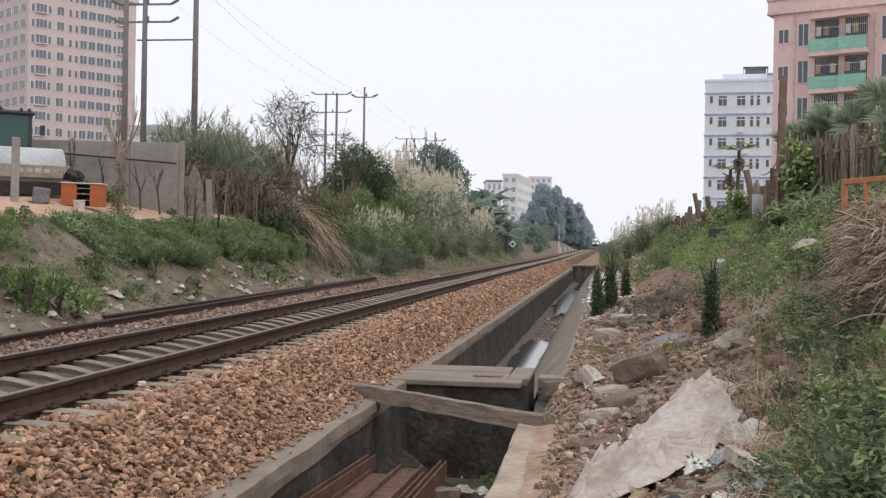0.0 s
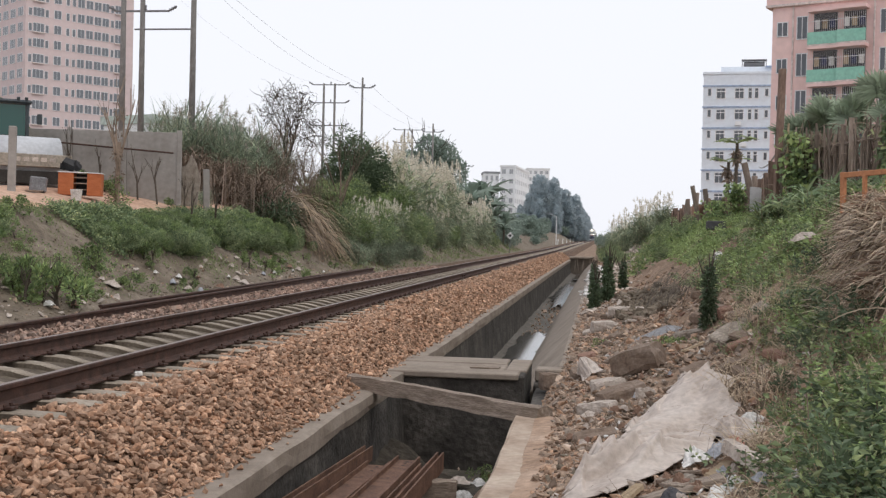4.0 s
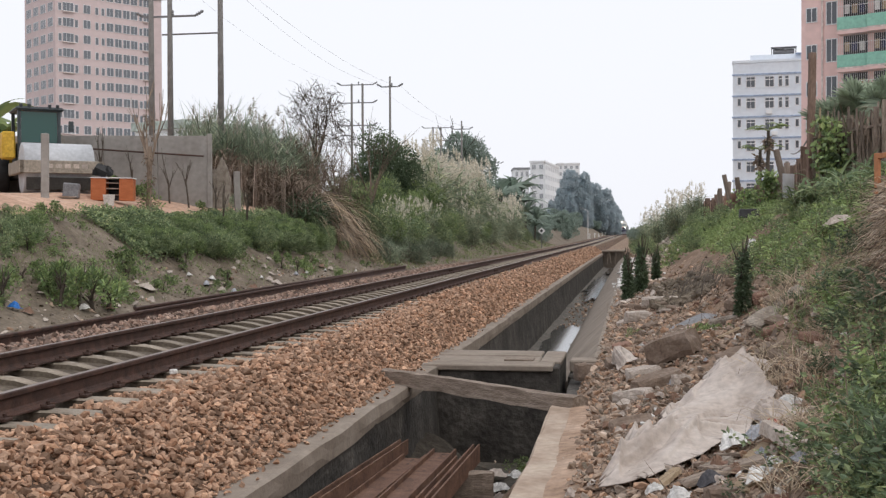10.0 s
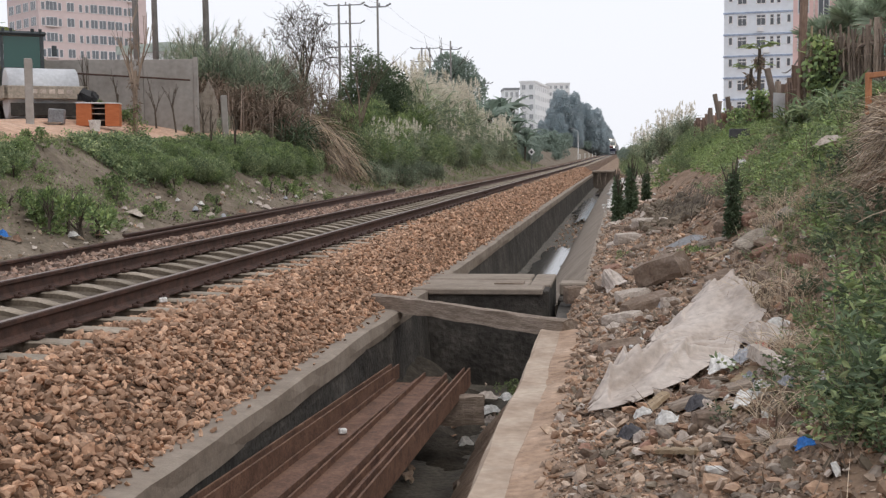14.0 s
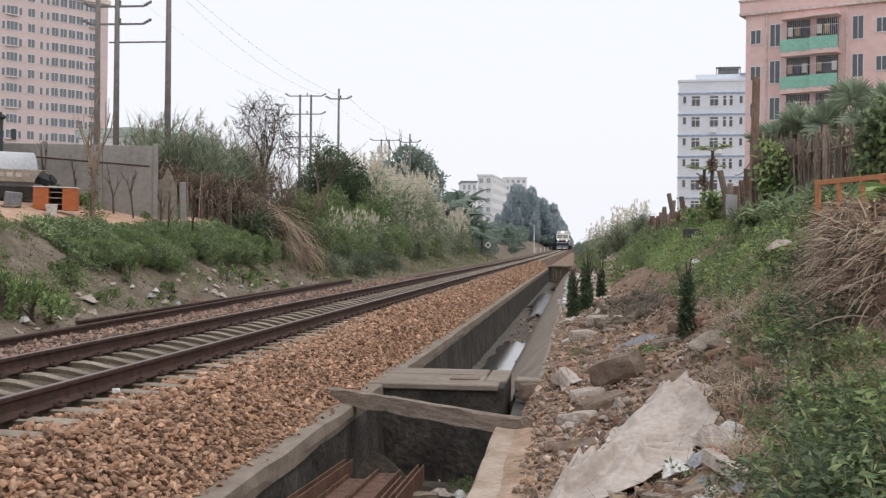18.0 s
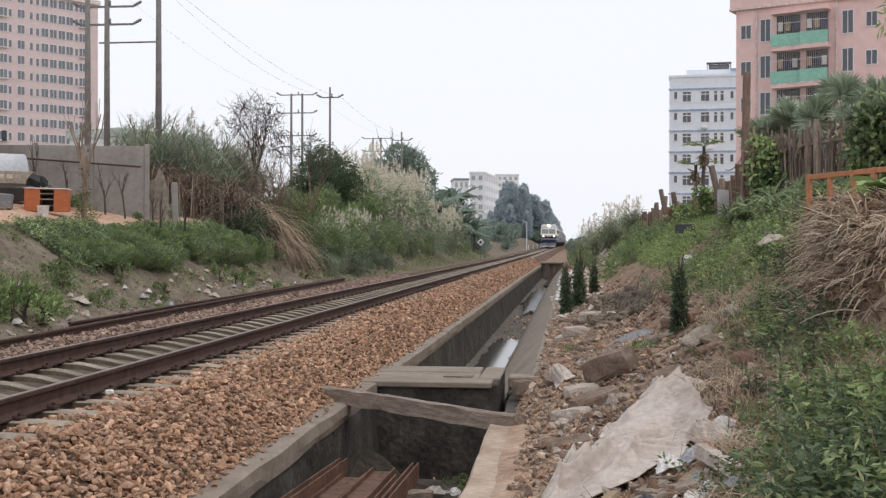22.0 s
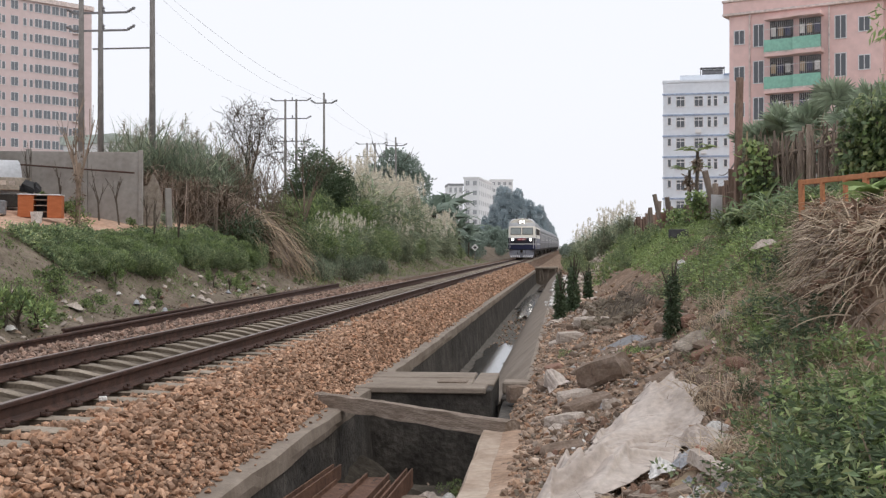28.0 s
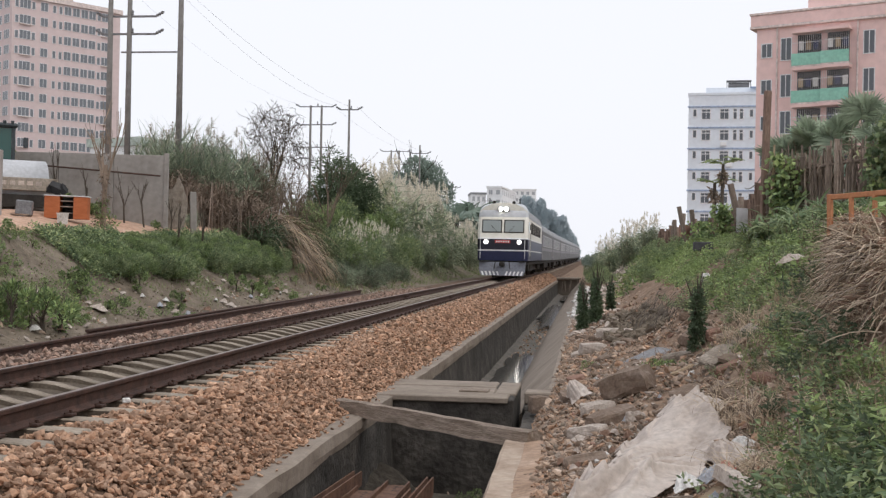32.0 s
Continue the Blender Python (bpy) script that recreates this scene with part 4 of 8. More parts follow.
    # pilot plate with white chevrons, coupler
    pilot = part("pilot", Geo().add([(-1.45, 0.1, 1.0), (1.45, 0.1, 1.0), (1.42, -0.02, 0.42), (1.3, -0.08, 0.16), (-1.3, -0.08, 0.16), (-1.42, -0.02, 0.42), (-1.45, 0.3, 1.0), (1.45, 0.3, 1.0), (1.42, 0.2, 0.42), (1.3, 0.2, 0.16), (-1.3, 0.2, 0.16), (-1.42, 0.2, 0.42)],
                                    [(0, 1, 2, 5), (5, 2, 3, 4), (6, 11, 8, 7), (11, 10, 9, 8), (0, 6, 7, 1), (1, 7, 8, 2), (2, 8, 9, 3), (3, 9, 10, 4), (4, 10, 11, 5), (5, 11, 6, 0)]), PILOT, ob, "grey pilot plate")
    for s in (-1, 1):
        for k in range(5):
            g = Geo()
            x = s * (0.26 + k * 0.235)
            g.add([(x, -0.034, 0.42), (x + s * 0.11, -0.034, 0.42), (x + s * 0.02, -0.094, 0.165), (x - s * 0.09, -0.094, 0.165)], [(0, 1, 2, 3)])
            part("chevron", g, WHITE_PAINT, pilot, "white chevron stripe")
    part("coupler", Geo().box(0, -0.25, 0.88, 0.3, 0.6, 0.28, None, 0.05), UNDER, ob)
    part("fuel_tank", Geo().span(-1.3, 1.3, 7.8, 12.6, 0.35, 1.0, 0.06), UNDER, ob)
    part("underframe", Geo().span(-1.45, 1.45, 0.5, L, 0.85, 1.05), UNDER, ob)
    bogie(ob, 4.2, 3)
    bogie(ob, 16.3, 3)
    return ob


def build_coach():
    L = 25.5
    ob = thing("passenger_coach", pose(0, 0, 0), "grey-green passenger coach with a row of windows", "railway coach", "coaches of the train")
    W = 3.1
    part("body", Geo().sweep(body_section(W, 1.1, 3.5, 0.85), [Matrix.Translation((0, y, 0)) for y in (0.2, L)]), COACH, ob)
    part("roof", Geo().sweep([(p[0] * 1.01, p[1] + 0.012) for p in body_section(W, 3.46, 3.5, 0.85)], [Matrix.Translation((0, y, 0)) for y in (0.25, L - 0.05)]), ROOF_GREY, ob, "pale grey roof")
    for s in (-1, 1):
        part("waist_band", Geo().span(s * (W / 2 + 0.006) - 0.01, s * (W / 2 + 0.006) + 0.01, 0.3, L - 0.1, 1.9, 2.15), COACH_BAND, ob)
        for k in range(10):
            w = part("window", Geo().box(s * (W / 2 + 0.005), 3.3 + k * 2.1, 2.72, 0.04, 1.25, 0.95, None, 0.02), LIGHT_GREY, ob)
            part("pane", Geo().box(s * (W / 2 + 0.014), 3.3 + k * 2.1, 2.72, 0.04, 1.12, 0.82, None, 0.02), COACH_GLASS, w)
        for y in (1.1, L - 1.0):
            part("door", Geo().box(s * (W / 2 + 0.005), y, 2.25, 0.04, 0.75, 2.0, None, 0.01), COACH_BAND, ob)
    part("gangway", Geo().span(-0.65, 0.65, -0.2, 0.25, 1.1, 3.2, 0.04), UNDER, ob)
    part("underframe", Geo().span(-1.4, 1.4, 0.2, L, 0.85, 1.12), UNDER, ob)
    part("equipment_box", Geo().span(-1.35, 1.35, 9.5, 16.0, 0.4, 0.88, 0.05), UNDER, ob)
    bogie(ob, 4.0, 2)
    bogie(ob, L - 3.8, 2)
    return ob


locomotive = build_loco()
coaches = [build_coach()]
for _ in range(8):
    coaches.append(copy_thing(coaches[0], pose(0, 0, 0)))

TRAIN_FRONT = [(0.0, 553.0), (9.0, 418.0), (13.0, 358.0), (19.0, 268.0), (21.0, 238.5), (23.0, 208.5), (25.0, 178.0), (28.0, 132.0), (30.0, 101.2), (32.0, 69.9)]


def motions():
    ts = [t * 1.0 for t in range(33)]
    front = np.interp(ts, [p[0] for p in TRAIN_FRONT], [p[1] for p in TRAIN_FRONT])
    for k, ob in enumerate([locomotive] + coaches):
        L = LOCO_Y if k == 0 else 25.5
        off = 0.0 if k == 0 else LOCO_Y + 0.5 + (k - 1) * 26.0
        rows = []
        for t, f in zip(ts, front):
            y0, y1 = float(f) + off, float(f) + off + L
            (a0, b0), (a1, b1) = bend(y0), bend(y1)
            rows.append((t, pose(MID + float(a0), y0, float(b0), math.degrees(math.atan(float(b1 - b0) / L)), 0, -math.degrees(math.atan(float(a1 - a0) / L)))))
        walk(ob, rows)


# ---- buildings ----
PINK = mat("pale_pink_tile", [(0.57, 0.465, 0.455), (0.64, 0.525, 0.515)], 0.15, 0.8, 0.05, 8, stain=0.06)
PINK2 = mat("salmon_render", [(0.73, 0.52, 0.49), (0.80, 0.59, 0.56)], 0.25, 0.85, 0.05, 8, stain=0.07)
TRIM = mat("pale_trim", [(0.60, 0.50, 0.47), (0.68, 0.60, 0.57)], 0.5, 0.8, 0.03, 10)
BLUEWALL = mat("pale_blue_render", [(0.69, 0.74, 0.80), (0.76, 0.80, 0.85)], 0.2, 0.85, 0.04, 8, stain=0.05)
BLUEBAND = mat("blue_band", [(0.30, 0.37, 0.50), (0.37, 0.44, 0.57)], 0.4, 0.85, 0.03, 8)
GREEN = mat("mint_balcony", [(0.24, 0.50, 0.40), (0.31, 0.57, 0.47)], 0.6, 0.7, 0.03, 10, stain=0.12)
# white walls, raised in tone for the haze over the far blocks
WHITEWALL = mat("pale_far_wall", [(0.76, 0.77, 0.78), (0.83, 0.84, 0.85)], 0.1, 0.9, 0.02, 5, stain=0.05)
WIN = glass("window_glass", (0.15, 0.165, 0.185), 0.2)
# paler glass, haze put into the tint of the far windows
FAR_WIN = glass("hazed_window_glass", (0.34, 0.36, 0.38), 0.3)
WIN_DARK = glass("dark_window", (0.09, 0.10, 0.115), 0.15)
WFRAME = mat("window_frame", [(0.66, 0.66, 0.67), (0.76, 0.76, 0.77)], 2, 0.6, 0.0)
PALE_ROOF = mat("pale_green_roof", [(0.40, 0.46, 0.42), (0.50, 0.56, 0.52)], 0.5, 0.8, 0.03, 10)
DARK_IN = mat("dark_interior", [(0.05, 0.05, 0.055), (0.10, 0.10, 0.105)], 1, 0.9, 0.0)


def facade(a, b):
    """A pose at a whose x axis runs level to b, with its face towards -y."""
    a, b = Vector(a), Vector(b)
    return Matrix.Translation(a) @ Matrix.Rotation(math.atan2(b.y - a.y, b.x - a.x), 4, "Z")


def lattice(xs, zs, y0, y1):
    """One joined frame: even columns and rows are solid, odd ones open."""
    nx, nz = len(xs), len(zs)
    g = Geo()
    vs = [(x, y, z) for y in (y0, y1) for z in zs for x in xs]
    at = lambda s, i, j: s * nx * nz + j * nx + i
    solid = lambda i, j: 0 <= i < nx - 1 and 0 <= j < nz - 1 and (i % 2 == 0 or j % 2 == 0)
    fs = []
    for i in range(nx - 1):
        for j in range(nz - 1):
            if not solid(i, j):
                continue
            fs.append((at(0, i, j), at(0, i + 1, j), at(0, i + 1, j + 1), at(0, i, j + 1)))
            fs.append((at(1, i, j), at(1, i, j + 1), at(1, i + 1, j + 1), at(1, i + 1, j)))
            for di, dj, p, q in ((-1, 0, (i, j), (i, j + 1)), (1, 0, (i + 1, j), (i + 1, j + 1)), (0, -1, (i, j), (i + 1, j)), (0, 1, (i, j + 1), (i + 1, j + 1))):
                if not solid(i + di, j + dj):
                    fs.append((at(0, *p), at(0, *q), at(1, *q), at(1, *p)))
    return g.add(vs, fs)


def window_mesh(w, h, bars=1, glass_mat=WIN, t=0.07, transom=0.0):
    cs = [-w / 2 + w * (k + 1) / (bars + 1) for k in range(bars)]
    p = Geo().span(-w / 2 + 0.04, w / 2 - 0.04, -0.012, 0.03, 0.04, h - 0.04)
    f = lattice([-w / 2] + sum(([c - 0.03, c + 0.03] for c in cs), [-w / 2 + t])[0:] + [w / 2 - t, w / 2], [0, t] + ([h * transom, h * transom + t] if transom else []) + [h - t, h], -0.05, 0.05)
    return f.mesh("window_frame", WFRAME), p.mesh("pane", glass_mat)


def add_window(parent, meshes, x, y, z, turn=0.0):
    m = Matrix.Translation((x, y, z)) @ Matrix.Rotation(radians(turn), 4, "Z")
    w = part("window", meshes[0], None, parent)
    w.matrix_basis = m
    part("pane", meshes[1], None, w)
    return w


def tower():
    a, b = Vector((-110.9, 205.6, 2.2)), Vector((-96.9, 223.8, 2.2))
    L, D, H = (b - a).length, 14.5, 48.0
    ob = thing("apartment_tower", facade(a, b), "pale pink sixteen-storey apartment tower with rows of grey windows", "apartment building")
    part("wall", Geo().span(0, L, 0, D, 0, H), PINK, ob)
    part("roof", Geo().span(-0.4, L + 0.4, -0.4, D + 0.4, H, H + 0.9), TRIM, ob)
    part("plant_room", Geo().span(6, 14, 3, 9, H + 0.9, H + 4.0), PINK, ob)
    wide, mid, slim = window_mesh(2.3, 1.75, 2), window_mesh(1.55, 1.75, 1), window_mesh(0.75, 1.55, 0)
    sill = Geo().span(-1.2, 1.2, -0.35, 0.02, -0.18, -0.02).mesh("sill", TRIM)
    for f in range(16):
        z = 0.95 + f * 3.0
        for x, ms in ((0.9, slim), (2.6, wide), (4.3, slim), (6.5, mid), (8.6, slim), (9.9, slim), (11.4, mid), (13.2, mid), (15.0, mid), (16.7, mid), (18.2, slim), (19.9, wide)):
            w = add_window(ob, ms, x, -0.03, z)
            if ms is wide and f % 2 == 0:
                part("sill", sill, None, w)
        for y in (2.2, 5.6, 9.0, 12.4):
            add_window(ob, wide, -0.03, y, z, 90)
    return ob


def far_block(a, b, D, H, floors, wall, label, nwin, glassm=WIN, parapet=None):
    a, b, parapet = Vector(a), Vector(b), parapet or wall
    L = (b - a).length
    ob = thing("apartment_block", facade(a, b), label, "apartment building")
    part("wall", Geo().span(0, L, 0, D, 0, H), wall, ob)
    part("roof", Geo().span(-0.2, L + 0.2, -0.2, D + 0.2, H, H + 0.6), parapet, ob)
    fh = H / floors
    ms = window_mesh(L / nwin * 0.55, fh * 0.5, 1, glassm)
    ms2 = window_mesh(1.6, fh * 0.5, 1, glassm)
    for f in range(floors):
        for k in range(nwin):
            add_window(ob, ms, L * (k + 0.5) / nwin, -0.03, fh * (f + 0.3))
        for k in range(max(1, int(D / 4))):
            add_window(ob, ms2, L + 0.03, D * (k + 0.5) / max(1, int(D / 4)), fh * (f + 0.3), 90)
    return ob


def blue_house():
    a, b = Vector((14.4, 168.8, 2.6)), Vector((28.4, 167.2, 2.6))
    L, D, H = (b - a).length, 12.0, 23.0
    ob = thing("apartment_house", facade(a, b), "pale blue seven-storey house with blue floor bands", "apartment building")
    part("wall", Geo().span(0, L, 0, D, 0, H), BLUEWALL, ob)
    part("parapet", Geo().span(-0.1, L + 0.1, -0.1, D + 0.1, H, H + 0.35), BLUEWALL, ob)
    part("stair_house", Geo().span(2.4, 9.6, 2, 8, H + 0.35, H + 1.35), BLUEWALL, ob, "pale blue roof house")
    part("water_tank", Geo().rod((5.6, 4, H + 1.95), (8.6, 4, H + 1.95), 0.42, n=14), STEEL, ob)
    g = Geo()
    for x in (5.4, 7.1, 8.8):
        g.span(x - 0.05, x + 0.05, 3.4, 4.6, H + 1.35, H + 2.6)
    g.span(5.3, 8.9, 3.3, 4.7, H + 2.5, H + 2.62)
    part("solar_frame", g, STEEL, ob)
    part("canopy", Geo().span(8.7, 11.4, 1, 5, H + 1.2, H + 1.32), BLUEBAND, ob)
    slim, two, tall = window_mesh(0.6, 1.2, 0, WIN_DARK, 0.1), window_mesh(1.35, 1.6, 1, WIN_DARK, 0.11, 0.66), window_mesh(0.62, 1.6, 0, WIN_DARK, 0.1, 0.66)
    for f in range(7):
        z0 = H - 2.0 - (f + 0) * 3.06
        part("floor_band", Geo().span(-0.12, L + 0.12, -0.12, 0.0, z0 + 0.18, z0 + 0.42), BLUEBAND, ob)
        for x, ms, dz in ((0.9, slim, 1.2), (2.5, two, 1.6), (5.1, two, 1.6), (6.6, tall, 1.6), (7.5, tall, 1.6), (8.9, slim, 1.3), (10.6, two, 1.6)):
            add_window(ob, ms, x, -0.03, z0 - dz)
        if f in (1, 2, 4):
            part("air_conditioner", Geo().box(4.2 + 0.8 * f % 2, -0.3, z0 - 2.1, 0.85, 0.4, 0.6, None, 0.04), WHITEWALL, ob)
        for y in (3, 8):
            add_window(ob, two, -0.03, y, z0 - 1.5, 90)
    return ob


def pink_house():
    a, b = Vector((14.15, 99.05, 2.2)), Vector((37.3, 87.65, 2.2))
    L, D, H = (b - a).length, 12.0, 18.9
    ob = thing("apartment_house", facade(a, b), "salmon pink house with mint green balconies and barred windows", "apartment building")
    part("wall", Geo().span(0, L, 0, D, 0, H), PINK2, ob)
    part("cornice", Geo().span(-0.55, L + 0.5, -0.55, D + 0.5, H, H + 0.22, 0.03), TRIM, ob)
    part("parapet", Geo().span(-0.5, L + 0.4, -0.5, D + 0.4, H + 0.22, H + 1.15, 0.03), PINK2, ob)
    part("coping", Geo().span(-0.6, L + 0.5, -0.6, D + 0.5, H + 1.15, H + 1.35, 0.03), TRIM, ob)
    part("roof_house", Geo().span(3.2, 20, 3.5, 10, H + 1.15, H + 3.6), PINK2, ob)
    part("front_wall", Geo().span(-0.02, 12.5, -0.25, -0.02, 0, H), PINK2, ob)
    for x in (1.75, 8.3):
        part("downpipe", Geo().rod((x, -0.34, 0), (x, -0.34, H), 0.08, n=8), TRIM, ob)
    small, mid, tall = window_mesh(0.95, 1.25, 1, WIN_DARK), window_mesh(0.95, 1.95, 1, WIN_DARK), window_mesh(0.95, 1.95, 1, WIN_DARK)
    for f in range(6):
        z0 = H - 0.42 - 3.08 * (f + 1)
        add_window(ob, small, 0.85, -0.27, z0 + 1.0)
        add_window(ob, mid, 2.5, -0.27, z0 + 0.65)
        add_window(ob, tall, 9.2, -0.27, z0 + 0.7)
        add_window(ob, small, 11.05, -0.27, z0 + 1.1)
        add_window(ob, mid, 17.6, -0.03, z0 + 0.65)
        add_window(ob, small, 21.0, -0.03, z0 + 1.0)
        for x0, x1, dep in ((3.2, 5.65, 1.2), (5.65, 7.9, 1.5)):
            bal = part("balcony", Geo().span(x0, x1, -dep, -0.02, z0 - 0.12, z0 + 0.02), TRIM, ob)
            part("balcony_front", Geo().span(x0, x1, -dep - 0.02, -dep + 0.1, z0 + 0.02, z0 + 1.02, 0.02), GREEN, bal, "mint green balcony front")
            # dark panel on the solid wall paints the unlit room behind
            part("opening", Geo().span(x0 + 0.25, x1 - 0.25, -0.29, -0.24, z0 + 0.05, z0 + 2.7), DARK_IN, bal, "dark panel painted as the shaded balcony doorway")
            g = Geo()
            n = int((x1 - x0) / 0.16)
            for k in range(n + 1):
                x = x0 + 0.04 + (x1 - x0 - 0.08) * k / n
                g.rod((x, -dep + 0.04, z0 + 1.02), (x, -dep + 0.04, z0 + 2.72), 0.009, n=4, caps=False)
            g.rod((x0, -dep + 0.04, z0 + 1.9), (x1, -dep + 0.04, z0 + 1.9), 0.02, n=4)
            tagged(part("security_grille", g, WFRAME, bal, "grey security bars"), kind="stuff")
            part("soffit", Geo().span(x0, x1, -dep, -0.02, z0 + 2.72, z0 + 2.98), PINK2, bal)
            for k in range(3):
                c = (WHITE_BAG, STRAW, NAVY)[(k + f) % 3]
                part("laundry", Geo().box(x0 + 0.7 + k * 0.6, -dep + 0.4, z0 + 1.7, 0.4, 0.05, 0.75, None, 0.01), c, bal)
    return ob


tower()
blue_house()
pink_house()
far_block((-111, 136, 2.2), (-93.0, 136.5, 2.2), 14, 25.5, 8, WHITEWALL, "pale plastered apartment block with dark windows", 7, WIN_DARK)
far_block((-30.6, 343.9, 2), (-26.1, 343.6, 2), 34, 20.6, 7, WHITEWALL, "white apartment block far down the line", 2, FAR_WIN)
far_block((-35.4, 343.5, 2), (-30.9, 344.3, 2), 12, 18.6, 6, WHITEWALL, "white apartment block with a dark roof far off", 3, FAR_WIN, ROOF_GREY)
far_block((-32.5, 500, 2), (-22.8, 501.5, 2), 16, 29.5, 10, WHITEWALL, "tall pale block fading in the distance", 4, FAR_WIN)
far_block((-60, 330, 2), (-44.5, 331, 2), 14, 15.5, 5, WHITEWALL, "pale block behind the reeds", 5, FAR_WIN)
far_block((-31.3, 76.1, 2.3), (-27.6, 84.7, 2.3), 5, 6.4, 2, WHITEWALL, "low white workshop with a pale roof", 3, WIN, PALE_ROOF)


# ---- power poles and wires ----
def cross_arm(parent, x, z, w):
    """A thin steel arm with strain insulators that slant up from its ends."""
    a = part("cross_arm", Geo().span(x - w / 2, x + w / 2, -0.04, 0.04, z - 0.035, z + 0.035), STEEL, parent)
    for s in (-1, 1):
        q = Matrix.Translation((x + s * w / 2, 0, z + 0.02)) @ Matrix.Rotation(radians(s * 62), 4, "Y")
        part("insulator", Geo().lathe([(0.03, 0), (0.075, 0.05), (0.035, 0.1), (0.075, 0.16), (0.035, 0.21), (0.075, 0.27), (0.025, 0.36)], 8, q), STEEL, a)
    part("insulator", Geo().lathe([(0.025, 0), (0.06, 0.05), (0.03, 0.1), (0.06, 0.15), (0.02, 0.22)], 8, Matrix.Translation((x + 0.12, 0, z + 0.03))), STEEL, a)


def power_pole(x, y, top, arms=(), turn=0.0, r=0.16, label="tall tapered concrete power pole with steel cross-arms"):
    z0 = ground_at(x, y) - 0.1
    ob = thing("power_pole", pose(x, y, z0, 0, 0, turn), label, "power pole", "power poles along the line")
    H = top - z0
    part("shaft", Geo().rod((0, 0, 0), (0, 0, H), r, r * 0.62, 12), POLE, ob, smooth=True)
    for dz, w in arms:
        cross_arm(ob, 0, H - dz, w)
    return ob


power_pole(-16.2, 43.2, 13.5, ((1.75, 1.8),), r=0.145)
power_pole(-18.2, 42.9, 13.0, ((2.45, 2.2), (3.15, 2.2)), r=0.135)
power_pole(-18.95, 42.8, 12.6, (), r=0.14, label="old weathered power pole with a short cross-arm")
tagged(part("tie_bar", Geo().rod((-18.5, 42.85, 9.12), (-16.2, 43.15, 9.18), 0.035, n=6), STEEL), "steel tie bar between two power poles", "tie bar")
power_pole(-15.2, 70.6, 11.15, ((0.65, 1.1),), r=0.1)
power_pole(-15.0, 99.9, 11.2, ((0.75, 1.4),), r=0.11)
power_pole(-17.9, 149, 11.25, ((0.8, 1.6),), r=0.11)
for x, y, w in ((-20.4, 83, 2.5), (-20.4, 118.3, 2.7)):
    z0 = ground_at(x, y)
    ob = thing("power_pole", pose(x, y, z0), "twin-shaft concrete power pole with three steel cross-arms", "power pole", "power poles along the line")
    for s in (-0.42, 0.42):
        part("shaft", Geo().rod((s, 0, 0), (s, 0, 12.45 - z0), 0.11, 0.08, 10), POLE, ob, smooth=True)
    for z in (12.35, 11.0, 9.3):
        cross_arm(ob, 0, z - z0, w)


def wire(a, b, sag, n=14, r=0.007):
    a, b = Vector(a), Vector(b)
    pts = [a.lerp(b, i / n) - Vector((0, 0, 4 * sag * (i / n) * (1 - i / n))) for i in range(n + 1)]
    q = (b - a).to_track_quat("Y", "Z").to_matrix().to_4x4()
    g = Geo().sweep([(-r, 0), (0, -r), (r, 0), (0, r)], [Matrix.Translation(p) @ q for p in pts])
    tagged(part("power_line", g, WIRE), "thin dark power line sagging between poles", "cable", "power lines")


wire((-17.2, 42.9, 12.5), (-19.2, 83, 12.5), 0.9, r=0.006)
wire((-17.2, 42.9, 12.5), (-20.0, -10, 12.6), 0.9, r=0.006)
wire((-19.2, 42.9, 12.5), (-21.6, 83, 12.5), 0.9, r=0.004)
wire((-19.2, 83, 12.5), (-19.2, 118.3, 12.5), 0.5, r=0.005)
wire((-16.2, 43.2, 11.8), (-15.2, 70.6, 10.7), 0.5, r=0.006)
wire((-14.7, 70.6, 10.7), (-14.4, 99.9, 10.6), 0.5)
wire((-14.4, 99.9, 10.6), (-17.2, 149, 10.6), 0.7)
wire((-16.2, 43.2, 11.8), (-13.9, -10, 12.4), 0.9, r=0.011)


# ---- plants ----
def crown_points(n, lumps, seed, shell=0.75):
    """Points and outward ways over a heap of lumps (x, y, z, radius)."""
    r = np.random.default_rng(seed)
    lumps = np.array(lumps, float)
    w = lumps[:, 3] ** 2
    k = r.choice(len(lumps), n, p=w / w.sum())
    d = unit(r.normal(size=(n, 3)))
    rad = lumps[k, 3] * (shell + (1 - shell) * r.uniform(0, 1, n) ** 0.5) * r.uniform(0.8, 1.12, n)
    return lumps[k, :3] + d * rad[:, None], d


def heap(rx, ry, rz, count, rad, seed):
    r = random.Random(seed)
    return [(r.uniform(-rx, rx), r.uniform(-ry, ry), rz * (0.35 + 0.65 * r.random() ** 0.8) - rad * 0.4, rad * r.uniform(0.6, 1.2)) for _ in range(count)]


def leafy(name, n, lumps, L, W, material, seed, shell=0.6, rise=0.4):
    r = np.random.default_rng(seed + 3)
    P, d = crown_points(n, lumps, seed, shell)
    P[:, 2] = np.maximum(P[:, 2], 0.02)
    D = d + r.normal(size=(n, 3)) * 0.6 + np.array([0, 0, rise])
    V, Fc = leaf_arrays(P, D, L * r.uniform(0.6, 1.3, n), W * r.uniform(0.7, 1.3, n), seed=seed)
    return mesh_np(name, V, Fc, material)


